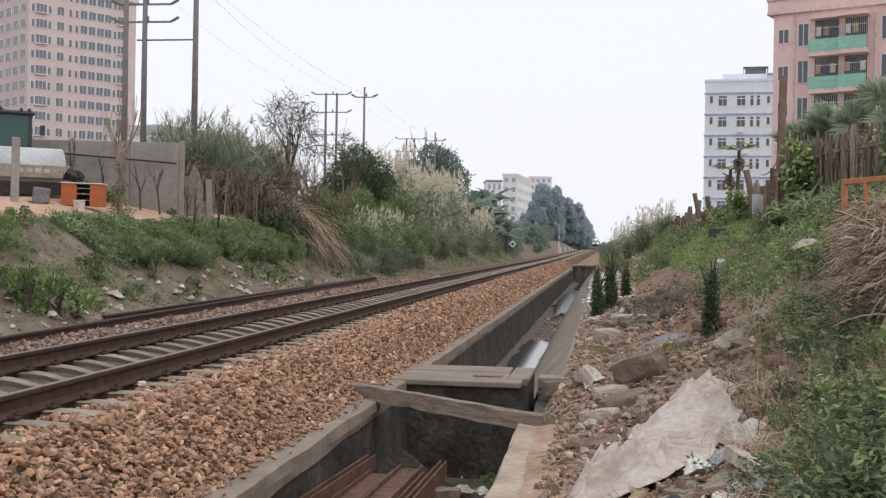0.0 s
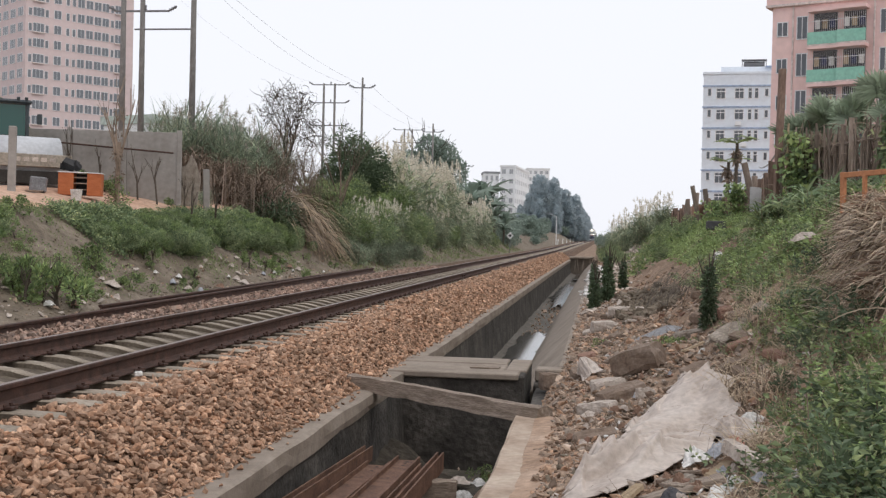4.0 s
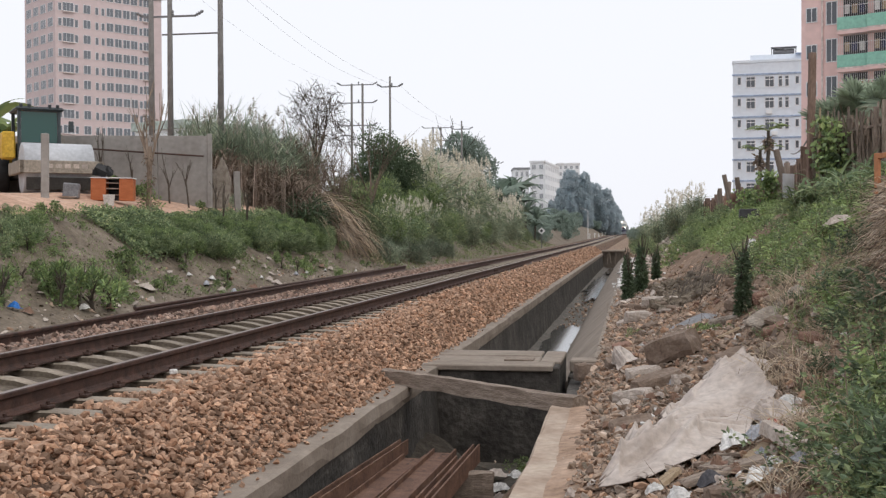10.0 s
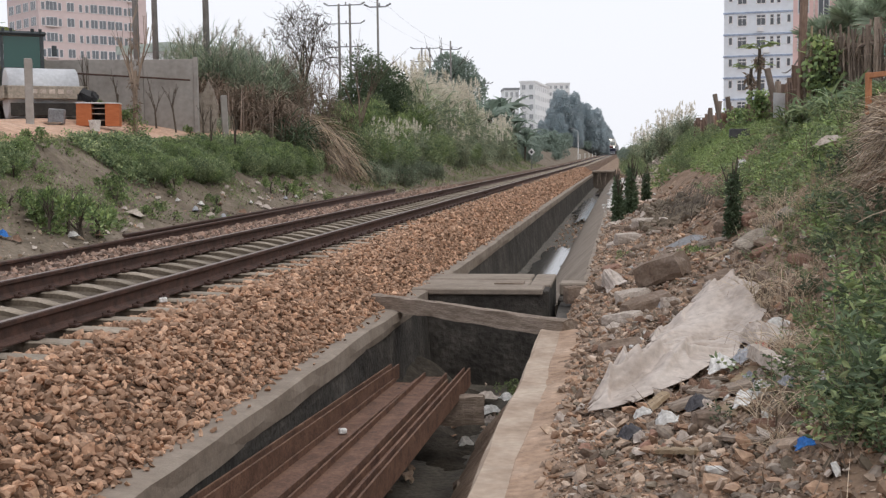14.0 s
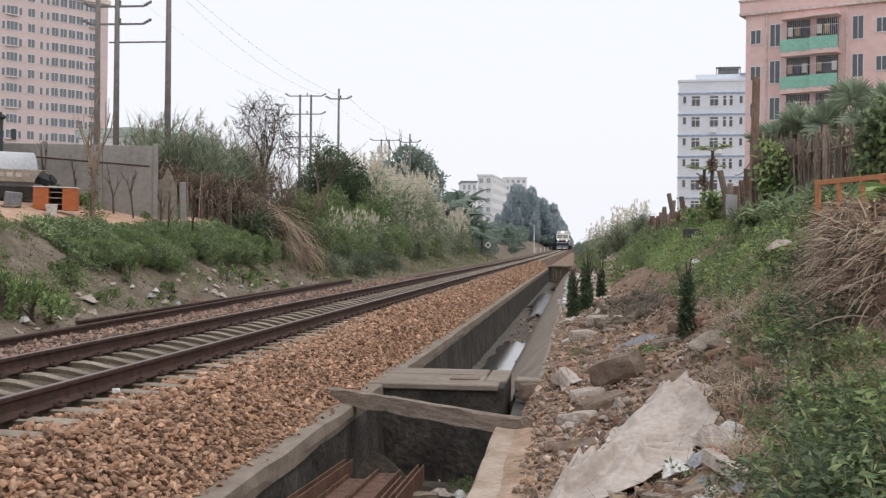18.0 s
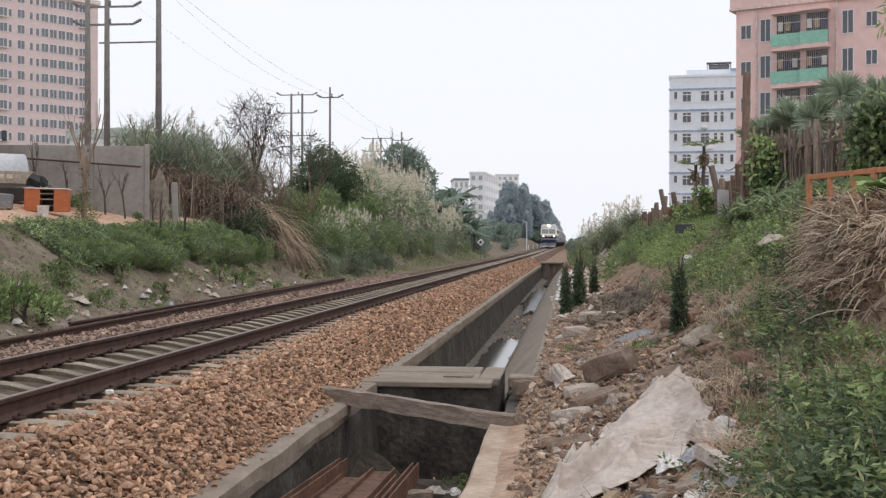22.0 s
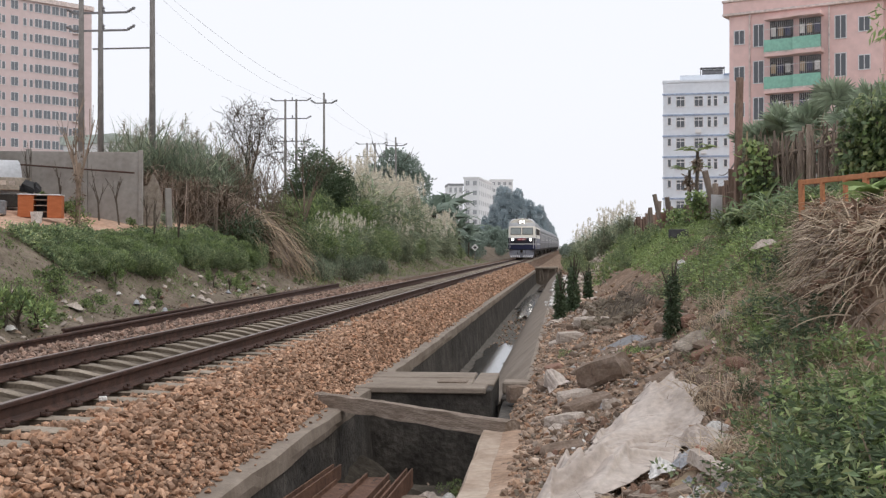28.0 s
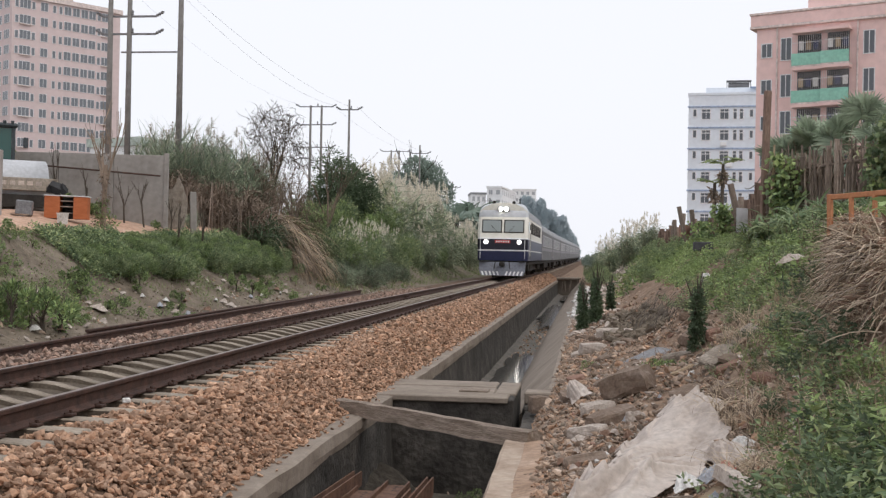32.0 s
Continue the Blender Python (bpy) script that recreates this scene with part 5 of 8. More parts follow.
def twigs(h, spread, n, r0, seed, material=BARK, depth=2):
    """A stem that forks."""
    r = random.Random(seed)
    g = Geo()

    def grow(p, d, L, rad, lev):
        q = p + d * L
        g.rod(p, q, rad, rad * 0.65, 6 if lev == 0 else 4, caps=False)
        if lev >= depth:
            return
        for _ in range(n if lev == 0 else 3):
            t = r.uniform(0.45, 1.0)
            e = (d + Vector((r.uniform(-1, 1), r.uniform(-1, 1), r.uniform(-0.1, 0.7))) * spread).normalized()
            grow(p.lerp(q, t), e, L * r.uniform(0.5, 0.8), rad * 0.5, lev + 1)

    grow(Vector((0, 0, 0)), Vector((r.uniform(-0.1, 0.1), r.uniform(-0.1, 0.1), 1)).normalized(), h, r0, 0)
    return g.mesh("stem", material)


class Kind:
    """A plant built once and set out as often as it is needed."""

    def __init__(self, name, parts, label, category, group):
        self.ob = None
        self.args = (name, parts, label, category, group)

    def put(self, x, y, s=1.0, turn=None, z=None, tilt=0.0):
        name, parts, label, category, group = self.args
        z = ground_at(x, y) - 0.04 if z is None else z
        m = pose(x, y, z, tilt, 0, random.uniform(0, 360) if turn is None else turn)
        if self.ob is None:
            self.ob = thing(name, m, label, category, group)
            for pn, me in parts:
                p = part(pn, me, None, self.ob)
                if pn in ("cane", "foliage", "dead_foliage", "seed_head", "stem", "twig_tangle"):
                    tagged(p, kind="stuff")
            ob = self.ob
        else:
            ob = copy_thing(self.ob, m)
        ob.scale = (s, s, s * random.uniform(0.88, 1.12))
        return ob


def shrub_kind(seed, n, r, h, L, W, material, label, name="shrub", cat="shrub", group="shrubs on the bank", count=9):
    lumps = heap(r, r, h, count, r * 0.42, seed)
    return Kind(name, [("crown", leafy("crown", n, lumps, L, W, material, seed)), ("stem", twigs(h * 0.55, 0.8, 5, 0.03, seed))], label, cat, group)


SHRUBS = [shrub_kind(11, 3000, 0.75, 1.0, 0.08, 0.036, SHRUB_LEAF, "dense green leafy shrub on the earth bank"),
          shrub_kind(12, 3000, 0.85, 0.9, 0.085, 0.036, SHRUB_LEAF, "dense green leafy shrub on the earth bank"),
          shrub_kind(13, 2600, 0.65, 1.1, 0.08, 0.034, LEAF, "darker green leafy shrub on the earth bank")]
WEEDS = [shrub_kind(21, 420, 0.3, 0.5, 0.085, 0.04, LEAF, "low green weed on stony soil", "weed", "weed", "weeds", 5),
         shrub_kind(22, 420, 0.34, 0.4, 0.07, 0.035, LEAF, "low leafy green weed on stony soil", "weed", "weed", "weeds", 5)]
BUSHES = [shrub_kind(31, 4200, 1.5, 2.3, 0.17, 0.06, LEAF, "tall dark green bush beside the line", "bush", "bush", "bushes by the line", 12),
          shrub_kind(32, 4200, 1.5, 2.0, 0.17, 0.06, SHRUB_LEAF, "tall green bush beside the line", "bush", "bush", "bushes by the line", 12)]


def reed_kind(seed, h, n, blades, plumes, bladem, label, brown=0.4, arch=1.5, spread=0.5, bw=0.03, bl=1.3):
    r = np.random.default_rng(seed)
    a = r.uniform(0, 6.28, n)
    rad = spread * np.sqrt(r.uniform(0, 1, n))
    base = np.stack([rad * np.cos(a), rad * np.sin(a), np.zeros(n)], 1)
    lean = np.stack([np.cos(a), np.sin(a), np.zeros(n)], 1) * r.uniform(0.02, 0.2, n)[:, None] + np.array([0, 0, 1.0])
    hh = h * r.uniform(0.6, 1.0, n)
    Vs, Fs = ribbon_arrays(base, lean, hh, 0.022, 0.05, 3, seed, 0.4)
    Vb0 = Vs
    stalks = mesh_np("stalks", Vb0, Fs, BROWN_STALK)
    k = r.integers(0, n, blades)
    t = r.uniform(brown, 1.0, blades)
    P = base[k] + unit(lean[k]) * (hh[k] * t)[:, None]
    b = r.uniform(0, 6.28, blades)
    D = np.stack([np.cos(b), np.sin(b), r.uniform(0.7, 2.6, blades)], 1)
    Vb, Fb = ribbon_arrays(P, D, bl * r.uniform(0.6, 1.15, blades), bw * r.uniform(0.7, 1.2, blades), arch * r.uniform(0.5, 1.3, blades), 4, seed + 1)
    parts = [("cane", stalks), ("foliage", mesh_np("foliage", Vb, Fb, bladem))]
    if brown > 0.25:
        m = blades // 3
        k = r.integers(0, n, m)
        P = base[k] + unit(lean[k]) * (hh[k] * r.uniform(0.15, brown + 0.1, m))[:, None]
        b = r.uniform(0, 6.28, m)
        D = np.stack([np.cos(b), np.sin(b), r.uniform(-0.3, 0.8, m)], 1)
        Vd, Fd = ribbon_arrays(P, D, bl * 0.7 * r.uniform(0.5, 1.1, m), bw * 0.8, 2.4, 3, seed + 2)
        parts.append(("dead_foliage", mesh_np("dead_foliage", Vd, Fd, BROWN_STALK)))
    if plumes:
        k = r.integers(0, n, plumes)
        top = base[k] + unit(lean[k]) * (hh[k] * 1.0)[:, None]
        rise = r.uniform(0.5, 1.3, plumes)
        V1, F1 = ribbon_arrays(top, lean[k], rise + 0.1, 0.012, 0.1, 2, seed + 4, 0.2)
        q = 26
        kk = np.repeat(np.arange(plumes), q)
        u = np.tile(np.linspace(0, 1, q), plumes)
        PP = top[kk] + unit(lean[kk]) * (rise[kk])[:, None] + np.array([0, 0, 1.0]) * (u * 0.42)[:, None]
        DD = np.stack([r.normal(size=len(kk)) * 0.35 + 0.25, r.normal(size=len(kk)) * 0.35, 0.9 - 0.2 * u], 1)
        V2, F2 = ribbon_arrays(PP, DD, 0.28 * (1.15 - u), 0.055, 1.2, 2, seed + 5)
        V, Fc = joined((V1, F1), (V2, F2))
        parts.append(("seed_head", mesh_np("seed_head", V, Fc, TAN_PLUME if bladem is REED else PLUME)))
    return Kind("reed_clump", parts, label, "reeds", "reed clumps")


TALL_REEDS = [reed_kind(41, 3.3, 46, 260, 5, REED, "tall green reeds with brown dead stalks below", 0.62, 0.75, 0.7, 0.04, 1.15),
              reed_kind(42, 2.9, 42, 250, 4, REED, "tall green reeds with brown dead stalks below", 0.55, 0.85, 0.7, 0.04, 1.1)]
SILVER = [reed_kind(51, 3.2, 70, 900, 30, PALE_REED, "arching silver grass with pale feathery plumes", 0.05, 2.0, 0.9, 0.05, 1.6),
          reed_kind(52, 2.8, 60, 800, 24, PALE_REED, "arching silver grass with pale feathery plumes", 0.05, 2.1, 0.9, 0.05, 1.5)]
GREEN_GRASS = [reed_kind(61, 1.4, 40, 420, 0, REED, "tall tufted green grass", 0.02, 1.7, 0.45, 0.03, 1.1)]

TALL_GRASS = [reed_kind(63, 1.1, 30, 190, 0, DARK_LEAF, "dark broad-bladed grass at the edge of the terrace", 0.02, 1.9, 0.4, 0.055, 1.1)]
CANE_GRASS = [reed_kind(64, 3.5, 34, 300, 3, REED, "tall green cane grass over a skirt of dead leaves", 0.5, 0.9, 0.55, 0.045, 1.6),
              reed_kind(65, 3.1, 30, 280, 3, REED, "tall green cane grass over a skirt of dead leaves", 0.48, 1.0, 0.55, 0.05, 1.5)]
DEAD_REEDS = reed_kind(62, 1.7, 40, 190, 0, BROWN_STALK, "brown dead reeds standing before the green ones", 0.1, 2.3, 0.55, 0.03, 0.8)
SILVER_MASS = [reed_kind(53, 3.1, 44, 460, 26, PALE_REED, "big arching clump of silver grass with cream plumes", 0.03, 1.9, 0.8, 0.085, 1.7),
               reed_kind(54, 2.8, 40, 420, 20, PALE_REED, "big arching clump of silver grass with cream plumes", 0.03, 2.1, 0.8, 0.085, 1.6)]
# the left bank, from the near weeds to the far thickets
R = random.Random(5)
for _ in range(230):
    y = R.uniform(25.2, 42.0)
    x = -12.95 + 1.75 * R.random() ** 0.85
    top = 1.60 + 0.024 * (y - 21) - 0.3 * max(0.0, x + 12.6) - ground_at(x, y)
    R.choice(SHRUBS).put(x, y, min(0.7, max(0.16, top / 1.25)) * R.uniform(0.8, 1.05))
for _ in range(26):
    x, y = R.uniform(-12.9, -11.2), R.uniform(13.5, 21.8)
    R.choice(SHRUBS).put(x, y, min(0.7, max(0.24, (1.7 - ground_at(x, y)) / 1.1)) * R.uniform(0.8, 1.1))
for x, y, s in ((-9.65, 18.7, 1.3), (-9.5, 18.9, 1.5), (-9.8, 18.3, 1.2), (-9.4, 19.3, 1.1), (-10.1, 17.0, 1.2), (-10.6, 22.6, 1.0), (-10.4, 21.4, 0.8), (-10.9, 23.6, 1.0)):
    R.choice(WEEDS).put(x, y, s)
for _ in range(40):
    R.choice(WEEDS).put(R.uniform(-11.6, -9.3), R.uniform(17, 44), R.uniform(0.35, 0.8))
for _ in range(46):
    R.choice(WEEDS).put(R.uniform(-12.6, -9.6), R.uniform(13.5, 24), R.uniform(0.25, 0.7))
# cane grass along the back of the terrace, brown and dead at its foot
for _ in range(20):
    R.choice(CANE_GRASS).put(R.uniform(-18.4, -13.7), R.uniform(42.4, 48), R.uniform(0.68, 0.94))
for k in range(9):
    R.choice(CANE_GRASS).put(-15.9 + 0.27 * k + R.uniform(-0.15, 0.15), R.uniform(41.4, 42.4), R.uniform(0.66, 0.86))
for _ in range(12):
    R.choice(TALL_REEDS).put(R.uniform(-18.4, -13.8), R.uniform(42.5, 48), R.uniform(0.8, 1.0))
for k in range(34):
    DEAD_REEDS.put(R.uniform(-15.7, -12.2), R.uniform(40.4, 42.0), R.uniform(0.85, 1.2))
for x, y, s in ((-12.3, 40.4, 0.9), (-12.0, 41.0, 1.0), (-11.8, 41.8, 0.95), (-12.4, 41.5, 1.05), (-11.6, 42.4, 0.8), (-10.9, 43.6, 0.6), (-10.6, 44.4, 0.6)):
    TALL_GRASS[0].put(x, y, s)
# silver grass on the bank's brow, behind and above the green bushes
for k in range(34):
    y = R.uniform(66, 96)
    f = (y - 66) / 30
    x = R.uniform(-14.0, -11.3) - 0.035 * (y - 66)
    SILVER_MASS[k % 2].put(x, y, R.uniform(0.95, 1.25) + 0.1 * f)
for k in range(16):
    y = R.uniform(84, 112)
    SILVER_MASS[k % 2].put(R.uniform(-12.2, -10.6) - 0.01 * (y - 84), y, R.uniform(0.75, 1.0))
for k in range(14):
    y = R.uniform(70, 100)
    SILVER[k % 2].put(R.uniform(-11.6, -10.6), y, R.uniform(0.5, 0.75))
for _ in range(30):
    y = R.uniform(45, 66)
    R.choice(BUSHES).put(R.uniform(-12.4, -10.7) - 0.01 * (y - 45), y, R.uniform(0.5, 0.85))
for k in range(12):
    SILVER[k % 2].put(R.uniform(-11.8, -10.6), R.uniform(47, 66), R.uniform(0.4, 0.6))
for _ in range(14):
    y = R.uniform(54, 68)
    R.choice(BUSHES).put(R.uniform(-14.2, -12.4), y, R.uniform(0.7, 1.0))
for _ in range(26):
    y = R.uniform(66, 110)
    R.choice(BUSHES).put(R.uniform(-17, -13.5), y, R.uniform(0.95, 1.35))
for _ in range(12):
    y = R.uniform(70, 112)
    R.choice(BUSHES).put(R.uniform(-11.6, -10.6), y, R.uniform(0.3, 0.55))
for _ in range(22):
    GREEN_GRASS[0].put(R.uniform(-11.3, -9.7), R.uniform(44, 62), R.uniform(0.4, 0.7))
HEDGE = shrub_kind(33, 1500, 1.6, 2.2, 0.34, 0.15, MID_LEAF, "green bush far down the line, its leaves paled for haze", "bush", "bush", "far bushes", 10)
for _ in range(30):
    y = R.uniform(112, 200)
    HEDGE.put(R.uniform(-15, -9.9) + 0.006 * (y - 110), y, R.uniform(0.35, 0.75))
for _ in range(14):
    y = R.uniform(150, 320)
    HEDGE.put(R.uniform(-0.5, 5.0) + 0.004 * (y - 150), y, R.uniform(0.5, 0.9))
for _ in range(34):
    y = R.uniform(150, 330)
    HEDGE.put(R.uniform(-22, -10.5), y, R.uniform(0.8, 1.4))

# dry grass that hangs over the bank
r1 = np.random.default_rng(3)
n1 = 900
x1 = r1.uniform(-12.2, -10.9, n1)
y1 = r1.normal(43.2, 0.75, n1)
P1 = np.stack([x1, y1, land(x1, y1) + 0.35 + r1.uniform(0.2, 1.25, n1) * smooth(-10.8, -11.8, x1)], 1)
D1 = np.stack([r1.uniform(0.4, 1.4, n1), r1.normal(0, 0.6, n1), r1.uniform(-0.2, 0.7, n1)], 1)
Vd, Fd = ribbon_arrays(P1, D1, r1.uniform(1.2, 2.6, n1), 0.035, r1.uniform(1.6, 3.2, n1), 6, 8)
hang = thing("dry_grass_clump", pose(0, 0, 0), "dead straw-coloured grass hanging over the bank", "dry grass")
k1 = len(Fd) // 2 // 6 * 6
tagged(part("foliage", mesh_np("foliage", Vd, Fd[:k1], STRAW), None, hang), kind="stuff")
tagged(part("dead_foliage", mesh_np("dead_foliage", Vd, Fd[k1:], BROWN_STALK), None, hang), kind="stuff")

# trees
def tree(name, x, y, h, lumps, n, L, W, material, label, seed, trunk=0.12, stem_h=0.5):
    ob = thing(name, pose(x, y, ground_at(x, y) - 0.1), label, "tree")
    part("trunk", twigs(h * stem_h, 0.7, 7, trunk, seed, depth=3), None, ob)
    part("crown", leafy("crown", n, lumps, L, W, material, seed, 0.55), None, ob)
    return ob


tree("tree", -13.5, 61.5, 5.0, [(-0.75, 0, 3.0, 1.15), (0.75, 0.3, 3.2, 1.1), (0, -0.4, 3.75, 1.0), (1.35, 0, 2.5, 0.85), (-1.35, 0, 2.3, 0.9), (0.3, 0, 1.8, 1.2), (-0.5, 0.2, 1.5, 1.1), (0.4, -0.5, 2.7, 1.1)], 17000, 0.13, 0.075, DARK_LEAF, "round dark green tree behind the reeds", 71)
tree("tree", -22.4, 148, 12.5, [(-2.3, 0, 8.0, 2.2), (1.5, 0, 9.0, 2.3), (0, 0, 10.2, 2.0), (2.9, 0, 7.2, 2.0), (-0.5, 0, 6.5, 2.6), (0.6, 0, 7.6, 2.4)], 9000, 0.42, 0.22, MID_LEAF, "leafy tree far behind the poles", 72, 0.25)


def wisps(lumps, n, length, seed, material, width=0.012):
    """Curling fine twigs that fill a crown of lumps."""
    q = np.random.default_rng(seed)
    L0 = np.array(lumps, float)
    k = q.choice(len(L0), n, p=L0[:, 3] ** 2 / (L0[:, 3] ** 2).sum())
    p = L0[k, :3] + unit(q.normal(size=(n, 3))) * (L0[k, 3] * q.uniform(0.2, 1.0, n))[:, None]
    d = unit(q.normal(size=(n, 3)) + np.array([0, 0, 0.4]))
    axis = unit(q.normal(size=(n, 3)))
    rows, segs = [], 6
    side = unit(np.cross(d, q.normal(size=(n, 3))))
    for s in range(segs + 1):
        w = width * (1 - 0.6 * s / segs)
        rows += [p - side * w, p + side * w]
        d = unit(d + np.cross(axis, d) * 0.55 + q.normal(size=(n, 3)) * 0.22)
        p = p + d * length / segs
    V = np.stack(rows, 1).reshape(-1, 3)
    i = np.arange(n)[:, None] * 2 * (segs + 1)
    Fc = np.concatenate([i + np.array([2 * s, 2 * s + 1, 2 * s + 3, 2 * s + 2]) for s in range(segs)], 1).reshape(-1, 4)
    return mesh_np("twig_tangle", V, Fc, material)


BARE_CROWN = [(-0.6, 0, 4.7, 0.75), (0.1, 0.2, 5.0, 0.7), (0.5, 0, 4.5, 0.6), (-0.9, 0, 4.2, 0.5), (0.9, 0, 3.9, 0.5), (0.6, 0, 3.2, 0.6), (1.2, 0, 3.2, 0.45), (-0.2, 0, 3.6, 0.5)]
bare = thing("bare_tree", pose(-13.2, 46.8, ground_at(-13.2, 46.8)), "nearly leafless tree with curling grey-brown twigs", "tree")
part("trunk", twigs(2.5, 0.6, 9, 0.07, 73, BARK, 4), None, bare)
tagged(part("twig_tangle", wisps(BARE_CROWN, 340, 0.9, 74, BARK, 0.017), None, bare), kind="stuff")
part("crown", leafy("crown", 700, BARE_CROWN, 0.08, 0.035, BARK, 174, 0.3), None, bare)
bare2 = thing("bare_tree", pose(-12.0, 51.5, ground_at(-12.0, 51.5)), "thin half-dead tree with few leaves", "tree")
part("trunk", twigs(2.6, 0.55, 7, 0.06, 75, BROWN_STALK, 3), None, bare2)
part("crown", leafy("crown", 900, [(0.2, 0, 4.6, 0.55), (0.8, 0, 4.2, 0.6), (-0.4, 0, 4.3, 0.5), (0.5, 0, 3.5, 0.5), (1.2, 0, 3.7, 0.4)], 0.13, 0.06, DARK_LEAF, 76, 0.2), None, bare2)
# brown thicket of dead stems between the cane grass and the bushes
THICKET = [Kind("dead_shrub", [("stem", twigs(1.7, 0.45, 7, 0.03, 176 + k, BROWN_STALK, 3)), ("twig_tangle", wisps([(0, 0, 1.2, 0.5), (0.2, 0, 1.9, 0.5), (-0.2, 0, 2.4, 0.4)], 130, 0.7, 186 + k, BROWN_STALK, 0.01))], "leafless brown shrub with tangled stems", "shrub", "dead shrubs") for k in range(2)]
for x, y, s in ((-13.9, 45.6, 1.05), (-13.3, 45.2, 1.1), (-12.9, 46.2, 1.0), (-12.6, 45.4, 0.95), (-12.3, 46.6, 1.0), (-13.6, 44.6, 0.95), (-12.0, 45.6, 0.8), (-11.8, 46.8, 0.85), (-12.9, 44.2, 0.9), (-12.4, 43.8, 0.8), (-11.5, 47.6, 0.8), (-12.6, 48.0, 1.1), (-14.3, 46.6, 1.1)):
    THICKET[int(x * 10) % 2].put(x, y, s)
FAR = Kind("eucalyptus_tree", [("crown", leafy("crown", 8000, [(0, 0, 4.5, 4.0), (2.5, 0, 3.5, 3.2), (-2.5, 0, 3.5, 3.2), (0, 0, 8, 4.2), (1.5, 0, 12, 3.8), (-1.5, 0, 14, 3.4), (0.5, 0, 18, 3.0), (0, 0, 21.5, 2.2), (-3, 0, 9, 3.2), (3, 0, 8, 3.2)], 1.0, 0.6, HAZE_LEAF, 81, 0.6)), ("trunk", twigs(9, 0.5, 5, 0.4, 82))], "tall far tree, haze coloured into its pale blue-green leaves", "tree", "far trees")
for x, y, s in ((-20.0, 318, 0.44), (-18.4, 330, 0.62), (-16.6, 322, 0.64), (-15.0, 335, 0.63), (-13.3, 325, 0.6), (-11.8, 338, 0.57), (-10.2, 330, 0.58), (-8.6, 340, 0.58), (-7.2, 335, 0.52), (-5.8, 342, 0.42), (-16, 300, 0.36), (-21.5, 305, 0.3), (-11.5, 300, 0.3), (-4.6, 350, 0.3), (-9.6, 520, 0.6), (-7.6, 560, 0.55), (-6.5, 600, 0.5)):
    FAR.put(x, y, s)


BANANA_LEAF = mat("banana_leaf", [(0.114, 0.164, 0.128), (0.189, 0.246, 0.196), (0.272, 0.329, 0.272)], 0.8, 0.55, 0, island=0.3, translucent=0.3, stain=0)


# bananas
def banana_kind(seed, h, n, L, material=DARK_LEAF):
    r = np.random.default_rng(seed)
    g = Geo().rod((0, 0, 0), (0.05, 0, h), 0.11, 0.07, 8)
    a = np.linspace(0, 6.28, n, endpoint=False) + r.uniform(-0.3, 0.3, n)
    P = np.tile([0.05, 0, h - 0.05], (n, 1)) + r.normal(0, 0.03, (n, 3))
    D = np.stack([np.cos(a), np.sin(a), r.uniform(0.8, 2.2, n)], 1)
    V, Fc = ribbon_arrays(P, D, L * r.uniform(0.7, 1.1, n), 0.5, r.uniform(0.8, 1.9, n), 6, seed, 0.85)
    return Kind("banana_plant", [("stem", g.mesh("stem", BARK)), ("foliage", mesh_np("foliage", V, Fc, material))], "banana plant with broad drooping leaves", "banana plant", "banana plants")


BAN = [banana_kind(91, 2.4, 16, 2.3, BANANA_LEAF), banana_kind(92, 2.0, 9, 2.0, LEAF)]
for x, y, s in ((-14.6, 124, 1.4), (-13.2, 122, 1.3), (-12.2, 126, 1.25), (-11.2, 121, 1.05), (-13.8, 128, 1.45), (-12.6, 119, 1.05), (-10.6, 125, 0.95), (-15.4, 121, 1.3), (-11.8, 118, 0.9), (-13.4, 117, 1.15), (-14.8, 118, 1.25), (-10.9, 129, 1.1), (-12.0, 123, 1.5), (-14.0, 120, 1.55), (-12.8, 129, 1.6), (-11.0, 117, 0.8), (-10.2, 120, 0.75), (-15.0, 127, 1.5)):
    BAN[0].put(x, y, s)
BAN[1].put(-21.6, 36.5, 1.05)
BAN[1].put(-22.9, 37.5, 1.2)


# low cover on the ground
def scree(x, y):
    """Where pale rubble has slid down the far slope."""
    u = x - bend(y)[0] - 1.4 - 0.07 * (y - 66)
    return np.exp(-(u / 0.9) ** 2) * smooth(42, 54, y) * smooth(100, 82, y)


def cover(name, x0, x1, y0, y1, n, h, L, W, material, label, seed, dens, blades=False):
    r = np.random.default_rng(seed)
    x, y = r.uniform(x0, x1, n), r.uniform(y0, y1, n)
    keep = r.uniform(0, 1, n) < dens(x, y)
    x, y = x[keep], y[keep]
    k = len(x)
    z = land(x, y)
    tall = h * (0.45 + 0.55 * np.clip(0.5 + 0.5 * wob(x, y, 2.3, seed), 0, 1.4))
    if blades:
        D = np.stack([r.normal(size=k) * 0.45, r.normal(size=k) * 0.45, np.ones(k)], 1)
        V, Fc = ribbon_arrays(np.stack([x, y, z - 0.01], 1), D, tall * r.uniform(0.6, 1.2, k), W, r.uniform(0.2, 1.3, k), 3, seed)
    else:
        P = np.stack([x, y, z + tall * r.uniform(0, 1, k) ** 0.7], 1)
        D = np.stack([r.normal(size=k), r.normal(size=k), r.uniform(-0.1, 0.9, k)], 1)
        V, Fc = leaf_arrays(P, D, L * r.uniform(0.6, 1.3, k), W * r.uniform(0.7, 1.3, k), seed=seed)
    return tagged(new(name, mesh_np(name, V, Fc, material)), label, "undergrowth", kind="stuff")


